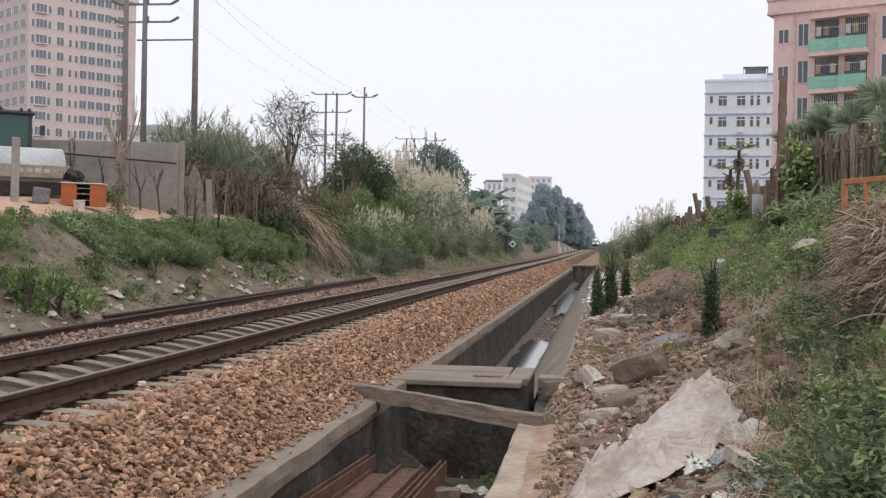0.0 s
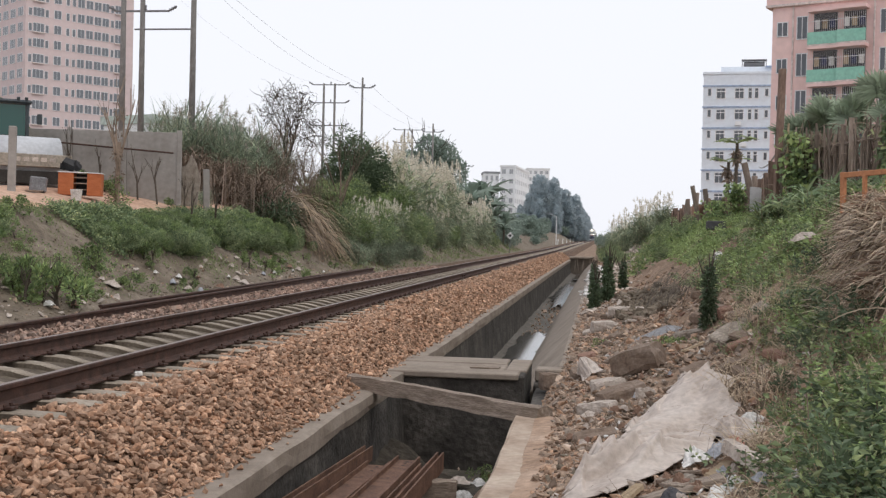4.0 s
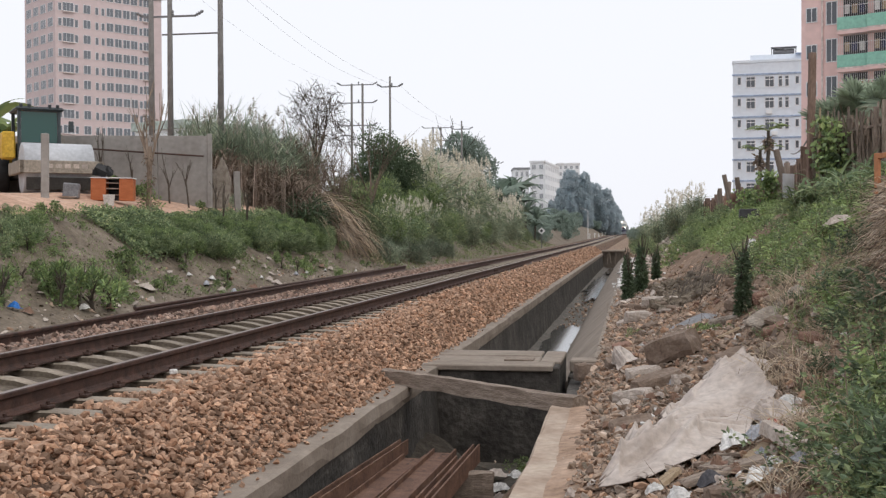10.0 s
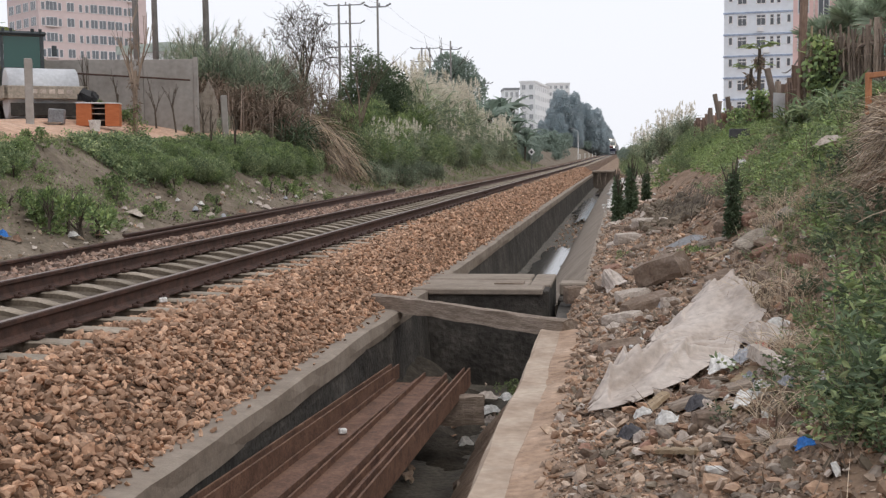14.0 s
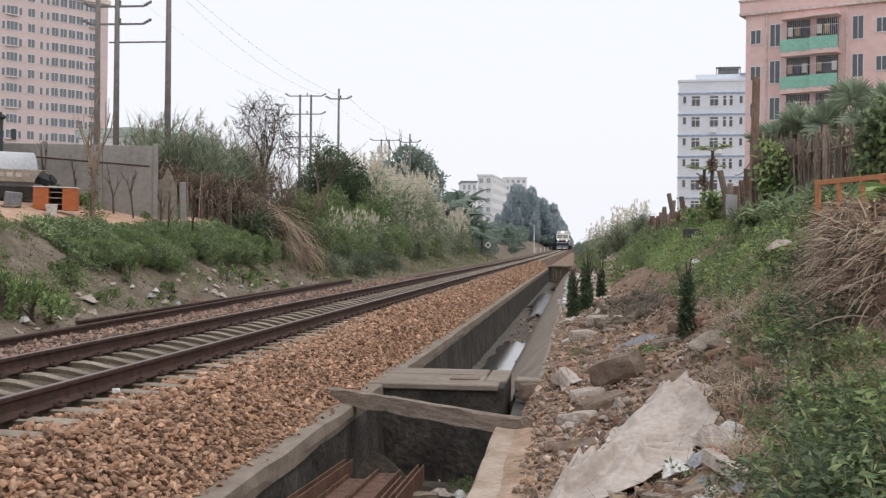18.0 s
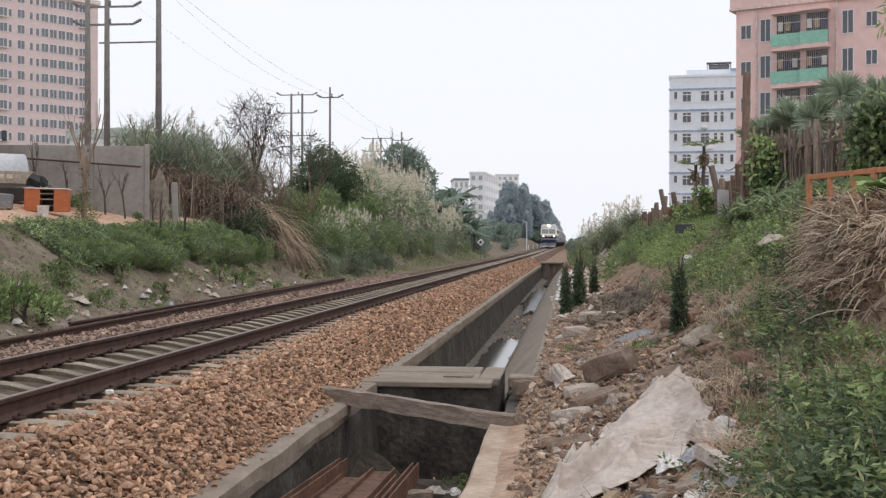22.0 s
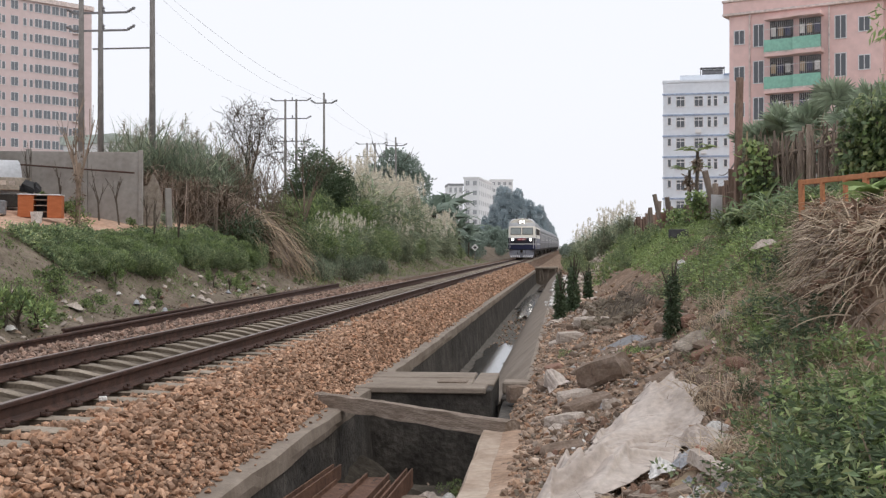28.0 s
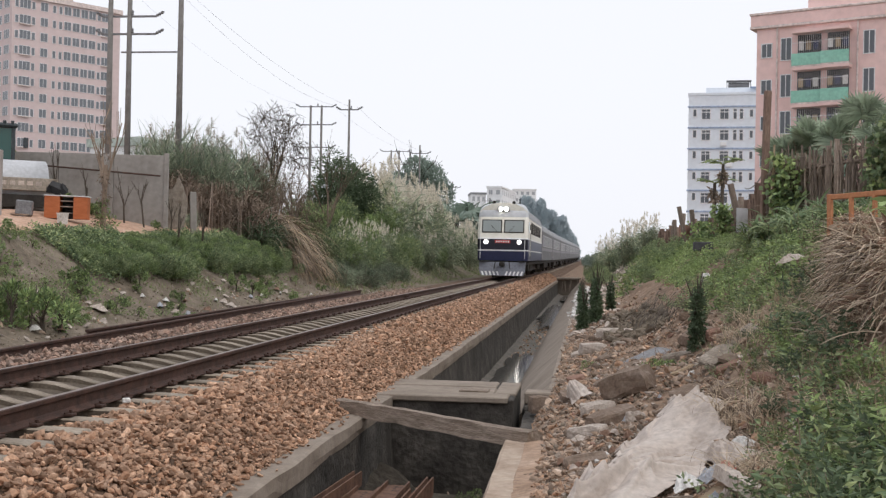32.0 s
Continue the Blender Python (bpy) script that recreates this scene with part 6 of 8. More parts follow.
def patch(s, k, lo=-0.2, hi=0.7):
    return lambda x, y: smooth(lo, hi, wob(x, y, s, k))


def green_zone(x, y):
    """Where creepers cover the upper slope on the right."""
    bare_patch = 1 - np.exp(-((x - 3.1) / 0.55) ** 2 - ((y - 25.0) / 1.6) ** 2)
    return bare_patch * (1 - scree(x, y)) * smooth(1.75, 2.5, x - 0.012 * (y - 20) + 0.8 * smooth(25.5, 31, y)) * smooth(0.6, 0.2, np.abs(x - 4.6) - 1.9) * (0.35 + 0.65 * smooth(-0.6, 0.6, wob(x, y, 0.8, 5)))


cover("creepers", 0.9, 6.5, 15.5, 60, 100000, 0.24, 0.085, 0.05, BRIGHT_LEAF, "bright green creepers over the upper slope", 101, green_zone)
cover("creepers", 1.5, 6.5, 15.5, 50, 26000, 0.3, 0.09, 0.05, LEAF, "green creepers over the upper slope", 102, lambda x, y: green_zone(x, y) * smooth(-0.3, 0.6, wob(x, y, 1.1, 9)))
cover("grass", 1.6, 6.5, 14, 60, 26000, 0.3, 0.2, 0.01, GRASS, "green and yellowish grass on the slope", 103, green_zone, True)
fore = lambda x, y: smooth(0.95, 1.4, x - 0.06 * (y - 7) + 0.18 * wob(x, y, 1.7, 3)) * smooth(16.0, 13.5, y)
cover("dry_stalks", 0.8, 3.0, 4.2, 15, 4200, 0.4, 0.2, 0.006, PALE_STRAW, "dry yellow stalks among the weeds", 106, lambda x, y: smooth(0.8, 1.4, x - 0.05 * (y - 7)) * smooth(-0.4, 0.5, wob(x, y, 2.1, 11)), True)
cover("grass", -13.2, -9.6, 14, 46, 42000, 0.16, 0.1, 0.01, GRASS, "thin grass on the bare bank", 107, lambda x, y: smooth(-0.2, 0.9, wob(x, y, 0.9, 6)) * smooth(-9.4, -10.6, x), True)
cover("bank_creepers", -13.0, -10.9, 24.8, 41.5, 60000, 0.3, 0.085, 0.045, SHRUB_LEAF, "dense green creepers over the bank under the terrace", 119, lambda x, y: smooth(-11.0, -11.5, x + 0.25 * wob(x, y, 1.2, 3)) * smooth(-13.0, -12.7, x))
cover("ground_leaves", -13.0, -9.8, 14, 46, 15000, 0.12, 0.06, 0.035, LEAF, "scattered low green leaves on the bank", 108, lambda x, y: smooth(-0.3, 0.9, wob(x, y, 1.1, 12)) * smooth(-9.6, -11.0, x))
cover("bank_grass", -13.0, -8.6, 42, 130, 15000, 0.34, 0.3, 0.025, GRASS, "rough grass along the foot of the far bank", 117, lambda x, y: smooth(-8.6, -9.6, x - bend(y)[0]) * (0.35 + 0.65 * smooth(-0.5, 0.5, wob(x, y, 0.7, 4))), True)
cover("bank_weeds", -13.0, -9.2, 42, 130, 14000, 0.4, 0.16, 0.07, SHRUB_LEAF, "low weeds along the foot of the far bank", 118, lambda x, y: smooth(-9.2, -10.6, x - bend(y)[0]) * smooth(-0.3, 0.6, wob(x, y, 0.9, 8)))
cover("bank_grass", -0.2, 4.5, 45, 140, 20000, 0.45, 0.3, 0.03, GRASS, "rough green grass on the far slope", 109, lambda x, y: smooth(0.4, 1.4, x - bend(y)[0]) * 0.9 * (1 - scree(x, y)) ** 2, True)
cover("bank_weeds", 0.2, 5.0, 40, 140, 14000, 0.5, 0.2, 0.1, LEAF, "rough weeds on the far slope", 110, lambda x, y: smooth(0.5, 1.6, x - bend(y)[0]) * smooth(-0.4, 0.5, wob(x, y, 0.5, 1)) * (1 - scree(x, y)) ** 2)

# clumps of weeds over the near rubble slope
def weed_kind(seed, n, r, h, L, W, material, label):
    q = np.random.default_rng(seed)
    c = q.normal(size=(n, 2)) * r * 0.42
    stem = q.integers(0, 26, n)
    foot = q.normal(size=(26, 2)) * r * 0.45
    top = foot + q.normal(size=(26, 2)) * r * 0.5
    t = q.uniform(0.15, 1, n)
    hh = h * q.uniform(0.45, 1.0, 26)
    xy = foot[stem] * (1 - t)[:, None] + top[stem] * t[:, None] + c * 0.18
    P = np.stack([xy[:, 0], xy[:, 1], hh[stem] * t], 1)
    D = np.stack([q.normal(size=n), q.normal(size=n), q.uniform(-0.35, 0.75, n)], 1)
    V, Fc = leaf_arrays(P, D, L * q.uniform(0.55, 1.3, n), W * q.uniform(0.7, 1.3, n), seed=seed)
    Pf = np.concatenate([foot, np.zeros((26, 1)) - 0.02], 1)
    Vs, Fs = ribbon_arrays(Pf, np.concatenate([top - foot, hh[:, None]], 1), hh * 1.05, 0.007, 0.1, 2, seed + 1, 0.4)
    k = Kind("weed", [("foliage", mesh_np("foliage", V, Fc, material)), ("cane", mesh_np("cane", Vs, Fs, BROWN_STALK))], label, "weed", "weeds on the rubble slope")
    return k


SLOPE_WEEDS = [weed_kind(141, 620, 0.27, 0.34, 0.055, 0.02, SHRUB_LEAF, "leafy green weed on the rubble slope"),
               weed_kind(142, 480, 0.28, 0.26, 0.07, 0.017, SHRUB_LEAF, "narrow-leaved dusty green weed on the rubble slope"),
               weed_kind(143, 460, 0.24, 0.40, 0.055, 0.02, LEAF, "upright green weed on the rubble slope"),
               weed_kind(144, 560, 0.26, 0.32, 0.06, 0.022, DARK_LEAF, "dark green weed on the rubble slope"),
               weed_kind(147, 420, 0.26, 0.30, 0.06, 0.02, BRIGHT_LEAF, "bright yellow-green weed on the rubble slope")]
BROAD_WEEDS = [weed_kind(145, 520, 0.30, 0.36, 0.06, 0.024, SHRUB_LEAF, "broad-leaved green weed at the foot of the slope"),
               weed_kind(146, 500, 0.30, 0.34, 0.062, 0.024, LEAF, "broad-leaved dark green weed at the foot of the slope")]
EDGE_X, EDGE_Y = (0.9, 1.08, 1.3, 1.48, 1.6, 1.72, 2.0, 2.3), (5.0, 6.6, 8.0, 9.2, 10.8, 12.0, 13.2, 15.5)
for k in range(270):
    y = 5.2 + 10.0 * R.random() ** 1.15
    x0 = float(np.interp(y, EDGE_Y, EDGE_X))
    x = x0 + 0.12 + 0.14 * float(smooth(7.0, 8.2, y)) + (0.5 + 0.085 * y) * R.random() ** 0.85
    g = float(wob(x, y, 1.9, 7))
    if (g < -0.35 and R.random() < 0.85) or x > float(np.maximum(2.22, 2.26 + 0.19 * (y - 11.15))) - 0.05:
        continue
    SLOPE_WEEDS[(0, 4, 1, 2, 0, 3, 4, 3)[int(R.random() * 8)]].put(x, y, R.uniform(0.45, 1.3) * (0.75 if x - x0 < 0.3 else 1.0))
for k in range(16):
    BROAD_WEEDS[k % 2].put(R.uniform(1.42, 2.1), R.uniform(5.2, 7.6), R.uniform(0.75, 1.15))
for k in range(40):
    y = R.uniform(15.5, 26)
    SLOPE_WEEDS[(0, 1, 2)[k % 3]].put(R.uniform(2.0, 3.6), y, R.uniform(0.7, 1.3))
for k in range(18):
    BROAD_WEEDS[k % 2].put(R.uniform(0.98, 1.5), R.uniform(4.9, 6.9), R.uniform(0.55, 0.9))
TUFT = reed_kind(148, 0.22, 14, 70, 0, PALE_STRAW, "tuft of dry yellow grass on the rubble slope", 0.0, 1.5, 0.12, 0.008, 0.4)
TUFT.args = ("dry_grass_tuft", TUFT.args[1], "tuft of dry yellow grass on the rubble slope", "grass tuft", "dry grass tufts")
for k in range(36):
    y = R.uniform(5.4, 15)
    TUFT.put(float(np.interp(y, EDGE_Y, EDGE_X)) + R.uniform(-0.35, 0.8), y, R.uniform(0.5, 1.1))
# stray weeds and dry sticks out on the rubble
for k in range(40):
    y = R.uniform(6.5, 17)
    SLOPE_WEEDS[k % 4].put(float(np.interp(y, EDGE_Y, EDGE_X)) - R.uniform(-0.1, 0.05 if 7 < y < 12.6 else 0.55), y, R.uniform(0.25, 0.6))
dry_stick = Kind("dry_stick", [("stem", twigs(0.5, 0.6, 3, 0.009, 151, STRAW, 2))], "dry pale branching stick among the weeds", "stick", "dry sticks")
for k in range(90):
    y = R.uniform(5.4, 15)
    dry_stick.put(float(np.interp(y, EDGE_Y, EDGE_X)) + R.uniform(-0.1, 0.9), y, R.uniform(0.25, 0.55))
cover("weed_grass", 1.0, 3.8, 4.6, 15, 5200, 0.4, 0.2, 0.008, GRASS, "thin green grass among the weeds", 114, lambda x, y: fore(x, y) * smooth(0.0, 0.7, wob(x, y, 1.6, 21)), True)

# right bank plants
for x, y, s in ((2.6, 72, 0.95), (3.3, 76, 0.9), (2.0, 82, 0.95), (3.8, 70, 0.85), (2.5, 90, 1.1), (1.6, 96, 1.0), (3.2, 84, 1.0), (4.2, 80, 0.9), (1.4, 110, 1.1), (2.2, 105, 1.1)):
    SILVER[1].put(x, y, s * 0.72)
for x, y, s in ((1.0, 66, 0.36), (1.3, 62, 0.3), (0.7, 75, 0.5), (0.8, 90, 0.6), (2.4, 48, 0.36), (2.9, 43, 0.4), (2.3, 40, 0.28)):
    R.choice(BUSHES).put(x, y, s)


def column_kind(seed, h, r, n):
    lumps = [(0, 0, h * (0.1 + 0.85 * k / 6), r * (1.0 - 0.55 * (k / 6) ** 1.6)) for k in range(7)]
    return Kind("vine_covered_stump", [("crown", leafy("crown", n, lumps, 0.1, 0.05, DARK_LEAF, seed, 0.3, -0.2)), ("stem", twigs(h * 0.7, 0.2, 3, 0.05, seed))], "narrow stump overgrown with dark green creeper", "shrub", "overgrown stumps")


COL = column_kind(121, 1.05, 0.14, 900)
for x, y, s in ((-0.12, 29.7, 0.95), (0.22, 30.6, 1.15), (0.75, 36.5, 0.95), (-0.2, 38.5, 0.9), (0.15, 33, 0.5), (1.5, 16.0, 0.78), (0.02, 31.3, 0.5), (0.3, 44, 1.0)):
    COL.put(x, y, s)
for x, y, s in ((0.95, 15.2, 0.55), (0.8, 14.7, 0.5), (1.1, 15.0, 0.45), (0.05, 19.0, 0.3), (-1.2, 12.8, 0.45)):
    WEEDS[1].put(x, y, s, z=(-2.0 if x < -1 else None))
CORN = reed_kind(131, 0.75, 16, 130, 0, SHRUB_LEAF, "leafy green maize-like plants by the fence", 0.05, 1.8, 0.35, 0.06, 0.6)
CORN.args = ("maize_plant", CORN.args[1], "leafy green maize-like plants by the fence", "crop plant", "crop plants")
for _ in range(16):
    CORN.put(R.uniform(3.4, 5.2), R.uniform(20.5, 24.5), R.uniform(0.8, 1.1))


# ---- the yard on the left terrace ----
def g_z(x, y):
    return ground_at(x, y)


yard_wall = tagged(new("wall_yard"), "grey precast concrete yard wall of upright panels", "wall", kind="structure")
WA, WB = Vector((-30.5, 31.4)), Vector((-13.3, 34.45))
wd = (WB - WA).normalized()
wl_len = (WB - WA).length
turn_w = math.atan2(wd.y, wd.x)
pw = 1.72
panel_mesh = Geo().box(0, 0, 1.14, pw - 0.14, 0.07, 2.28, None, 0.012).mesh("panel", WALL_GREY)
post_mesh = Geo().box(0, 0, 1.17, 0.14, 0.14, 2.4, None, 0.015).mesh("post", WALL_GREY)
n_pan = int(wl_len / pw)
for k in range(n_pan + 1):
    p = WB - wd * (k * pw)
    z = 1.98 + 0.012 * k
    part("post", post_mesh, None, yard_wall).matrix_basis = Matrix.Translation((p.x, p.y, z)) @ Matrix.Rotation(turn_w, 4, "Z")
    if k < n_pan:
        c = p - wd * (pw / 2)
        part("panel", panel_mesh, None, yard_wall).matrix_basis = Matrix.Translation((c.x, c.y, z + random.uniform(-0.03, 0.03))) @ Matrix.Rotation(turn_w, 4, "Z") @ Matrix.Rotation(random.uniform(-0.008, 0.008), 4, "Y")
rail_w = part("fence_rail", Geo().rod((-19.2, 33.0, 4.02), (-13.4, 34.2, 3.62), 0.03, n=6), RUST, yard_wall, "thin rusty rail along the wall")

end_slab = Geo().add([(0, 0, 0), (0.95, 0, 0), (1.05, 0, 0.9), (0.8, 0, 1.45), (0.55, 0, 1.75), (0.35, 0, 1.35), (0.05, 0, 1.3), (0, 0.09, 0), (0.95, 0.09, 0), (1.05, 0.09, 0.9), (0.8, 0.09, 1.45), (0.55, 0.09, 1.75), (0.35, 0.09, 1.35), (0.05, 0.09, 1.3)],
                     [tuple(range(7)), tuple(range(13, 6, -1))] + [(i, (i + 1) % 7, 7 + (i + 1) % 7, 7 + i) for i in range(7)])
ob = tagged(part("broken_slab", end_slab, SLAB), "broken brown wall slab leaning at the wall's end", "slab")
ob.matrix_basis = pose(-13.55, 34.75, 2.0, 0, 4, 12) @ Matrix.Diagonal((0.72, 1, 0.95, 1))

for x, y, h in ((-15.28, 27.75, 1.75), (-13.0, 36.2, 1.45), (-18.6, 27.2, 1.7)):
    ob = part("fence_post", Geo().box(0, 0, h / 2, 0.2, 0.2, h, None, 0.02), WALL_GREY)
    ob.matrix_basis = pose(x, y, g_z(x, y) - 0.05, 0, random.uniform(-2, 2), 25)
    tagged(ob, "square pale concrete fence post on the dirt terrace", "post", "fence posts")

# bare saplings and dead vines before the wall
for i, (x, y, h) in enumerate(((-17.0, 33.0, 1.6), (-16.2, 33.0, 2.0), (-15.4, 33.2, 1.4), (-14.9, 33.5, 1.8), (-14.3, 33.6, 1.3), (-16.6, 32.6, 1.1), (-13.7, 33.7, 1.6), (-12.9, 33.9, 1.2), (-12.3, 33.0, 1.3), (-11.9, 34.0, 1.5), (-18.2, 32.4, 1.3))):
    ob = thing("bare_sapling", pose(x, y, g_z(x, y) - 0.05), "bare dark sapling against the yard wall", "sapling", "bare saplings")
    tagged(part("stem", twigs(h * 0.6, 0.4, 3, 0.035, 200 + i, BARK, 2), None, ob), kind="stuff")
for i, (x, y) in enumerate(((-15.25, 33.3), (-15.0, 33.2), (-13.2, 33.6), (-16.0, 33.1))):
    WEEDS[0].put(x, y, R.uniform(0.6, 1.0))
for _ in range(6):
    GREEN_GRASS[0].put(R.uniform(-13.9, -13.2), R.uniform(35.5, 38), R.uniform(0.25, 0.4))
stalk_cane = Kind("dead_cane", [("stalk", Geo().rod((0, 0, 0), (0.12, 0, 2.1), 0.024, 0.014, 6).mesh("stalk", DARK_WOOD))], "pale dead cane standing before the reeds", "cane", "dead canes")
for _ in range(15):
    stalk_cane.put(R.uniform(-14.6, -12.2), R.uniform(38.6, 40.2), R.uniform(0.5, 0.85))

dead = thing("dead_tree", pose(-13.75, 30.8, g_z(-13.75, 30.8) - 0.1), "dead tree trunk wrapped in dry vines before the wall", "tree")
tagged(part("trunk", twigs(1.9, 0.35, 3, 0.09, 261, BROWN_STALK, 3), None, dead), kind="stuff")
part("vine", leafy("vine", 260, [(0, 0, 0.3, 0.28), (0.02, 0, 0.9, 0.2), (0.0, 0, 1.5, 0.18), (0.05, 0, 2.1, 0.16), (0.05, 0, 2.7, 0.2)], 0.12, 0.035, BROWN_STALK, 262, 0.2, -0.8), None, dead, "dry brown vine")
part("foliage", leafy("foliage", 240, [(0.1, 0, 0.25, 0.35), (0, 0, 0.7, 0.22)], 0.1, 0.045, LEAF, 263, 0.2), None, dead)

# desk, bucket, bag, box
ORANGE_WOOD = mat("orange_wood", [(0.36, 0.10, 0.035), (0.48, 0.155, 0.06)], 3, 0.6, 0.1, 30, stretch=(1, 1, 4), stain=0.12)
BLACK = mat("black_plastic", [(0.012, 0.012, 0.013), (0.03, 0.03, 0.032)], 5, 0.5, 0.4, 20)
desk = thing("desk", pose(-14.4, 29.9, g_z(-14.4, 29.9) + 0.03, 0, 1, 16) @ Matrix.Scale(0.86, 4), "discarded orange wooden desk with a white top", "desk")
part("top", Geo().box(0, 0, 0.745, 1.38, 0.62, 0.03, None, 0.005), WHITE_PAINT, desk, "pale worn desktop")
part("cabinet", Geo().box(-0.43, 0, 0.37, 0.48, 0.56, 0.72, None, 0.01), ORANGE_WOOD, desk)
part("cabinet", Geo().box(0.45, 0, 0.37, 0.44, 0.56, 0.72, None, 0.01), ORANGE_WOOD, desk)
part("back", Geo().box(0.02, 0.24, 0.37, 0.44, 0.02, 0.7), DARK_IN, desk)
for z in (0.2, 0.4, 0.58):
    part("shelf", Geo().box(0.02, 0, z, 0.43, 0.5, 0.03), DARK_WOOD, desk)
r2 = np.random.default_rng(4)
bagV, bagF = stones_arrays(np.array([[0, 0, 0.0], [0.18, 0.05, -0.03], [-0.2, 0.02, -0.04]]), np.array([0.5, 0.4, 0.35]), 6, 0.7, 0.15)
bag = tagged(new("tarpaulin", mesh_np("tarpaulin", bagV, bagF, BLACK)), "crumpled black tarpaulin lying on the desk", "tarpaulin")
bag.matrix_basis = pose(-14.72, 29.85, g_z(-14.4, 29.9) + 0.88, 0, 0, 10)
bucket = thing("bucket", pose(-13.75, 28.3, g_z(-13.75, 28.3)), "dirty white plastic bucket on the dirt", "bucket")
part("body", Geo().lathe([(0.12, 0), (0.125, 0.01), (0.155, 0.28), (0.165, 0.3), (0.15, 0.3), (0.118, 0.03)], 18), WHITE_BAG, bucket, smooth=True)
part("handle", Geo().rod((-0.16, 0, 0.28), (0, -0.17, 0.2), 0.005, n=5).rod((0, -0.17, 0.2), (0.16, 0, 0.28), 0.005, n=5), STEEL, bucket)
gb = tagged(part("metal_bin", Geo().box(0, 0, 0.2, 0.42, 0.36, 0.4, None, 0.03), STEEL), "dented grey metal bin beside the desk", "bin")
gb.matrix_basis = pose(-15.15, 28.9, g_z(-15.15, 28.9), 0, 5, 20)
lid = tagged(part("basin", Geo().lathe([(0.1, 0), (0.24, 0.06), (0.26, 0.07), (0.2, 0.05)], 16), WHITE_BAG), "shallow white basin on the dirt", "basin")
lid.matrix_basis = pose(-14.9, 28.2, g_z(-14.9, 28.2))

PALE_RUB = mat("pale_rubble", [(0.35, 0.29, 0.245), (0.51, 0.45, 0.40)], 6, 0.9, 0.3, 50, island=0.25)
# road roller
YELLOW = mat("yellow_paint", [(0.50, 0.30, 0.03), (0.62, 0.40, 0.06)], 2, 0.5, 0.05, 30, stain=0.2)
CAB = mat("cab_paint", [(0.035, 0.045, 0.05), (0.06, 0.07, 0.075)], 2, 0.5, 0.05, 30)
GREEN_GLASS = glass("green_glass", (0.015, 0.07, 0.058), 0.08)
DRUM = mat("drum_steel", [(0.40, 0.41, 0.43), (0.54, 0.55, 0.57)], 1.5, 0.5, 0.1, 20, stain=0.1)
DUSTY = mat("dusty_frame", [(0.24, 0.21, 0.17), (0.34, 0.30, 0.25)], 2, 0.85, 0.2, 20)
roller = thing("road_roller", pose(-16.65, 30.9, g_z(-16.6, 30.6) - 0.03, 0, 0, 38), "dusty road roller with a pale steel drum and green-glazed cab", "road roller")
roller.scale = (0.92, 0.92, 0.92)
drum = part("drum", Geo().lathe([(0.7, -1.05), (0.8, -1.04), (0.8, 1.04), (0.7, 1.05)], 40, Matrix.Translation((0, 0, 0.82)) @ Matrix.Rotation(radians(90), 4, "Y")), DRUM, roller, "pale smooth steel drum", True)
fr = part("drum_frame", Geo().span(-1.25, 1.25, -1.0, -0.86, 0.62, 1.02, 0.02), DUSTY, roller, "dusty front frame bar")
part("side_frame", Geo().span(-1.27, -1.1, -1.0, 1.3, 0.62, 1.02, 0.02), DUSTY, roller)
part("side_frame", Geo().span(1.1, 1.27, -1.0, 1.3, 0.62, 1.02, 0.02), DUSTY, roller)
g = Geo()
for k in range(5):
    g.box(-0.35 + k * 0.26, -1.005, 0.85, 0.17, 0.012, 0.13)
tagged(part("frame_marking", g, PALE_RUB, roller), kind="stuff")
# added near-black plate, paints the shade below the frame bar
part("scraper", Geo().span(-1.05, 1.05, -0.98, -0.9, 0.1, 0.5, 0.02), UNDER, roller)
cab = part("cab", Geo().span(-0.95, 0.4, 1.5, 2.9, 1.1, 1.75, 0.05), CAB, roller, "dark cab body")
part("roof", Geo().span(-1.02, 0.5, 1.38, 3.0, 2.78, 2.92, 0.06), CAB, cab)
for x in (-0.9, 0.35):
    for y in (1.53, 2.87):
        part("pillar", Geo().span(x - 0.05, x + 0.05, y - 0.06, y + 0.06, 1.7, 2.8), CAB, cab)
part("windscreen", Geo().span(-0.84, 0.29, 1.51, 1.53, 1.75, 2.76), GREEN_GLASS, cab, "green-tinted windscreen")
part("side_glass", Geo().span(0.37, 0.39, 1.6, 2.8, 1.75, 2.76), GREEN_GLASS, cab)
part("mirror", Geo().box(0.7, 1.3, 2.3, 0.16, 0.06, 0.34, None, 0.02), CAB, cab)
for x in (-0.85, -0.6, 0.05, 0.3):
    part("work_light", Geo().rod((x, 1.45, 2.88), (x, 1.42, 3.0), 0.055, n=10), CAB, cab)
part("engine_hood", Geo().span(-1.1, 0.9, 3.0, 4.6, 1.0, 1.85, 0.12), YELLOW, roller, "yellow engine hood")
part("side_panel", Geo().span(-1.42, -1.0, 1.6, 2.2, 1.2, 2.1, 0.05), YELLOW, roller)
for x in (-1.3, 0.9):
    w = part("wheel", Geo().lathe([(0.35, -0.28), (0.74, -0.26), (0.78, -0.15), (0.78, 0.15), (0.74, 0.26), (0.35, 0.28)], 28, Matrix.Translation((x, 3.4, 0.78)) @ Matrix.Rotation(radians(90), 4, "Y")), BLACK, roller, "black rear tyre", True)
    part("rim", Geo().lathe([(0.3, -0.2), (0.34, -0.29), (0.34, 0.29), (0.3, 0.2)], 20, Matrix.Translation((x, 3.4, 0.78)) @ Matrix.Rotation(radians(90), 4, "Y")), YELLOW, w)
part("chassis", Geo().span(-0.9, 0.6, 0.9, 4.4, 0.6, 1.25, 0.05), UNDER, roller)


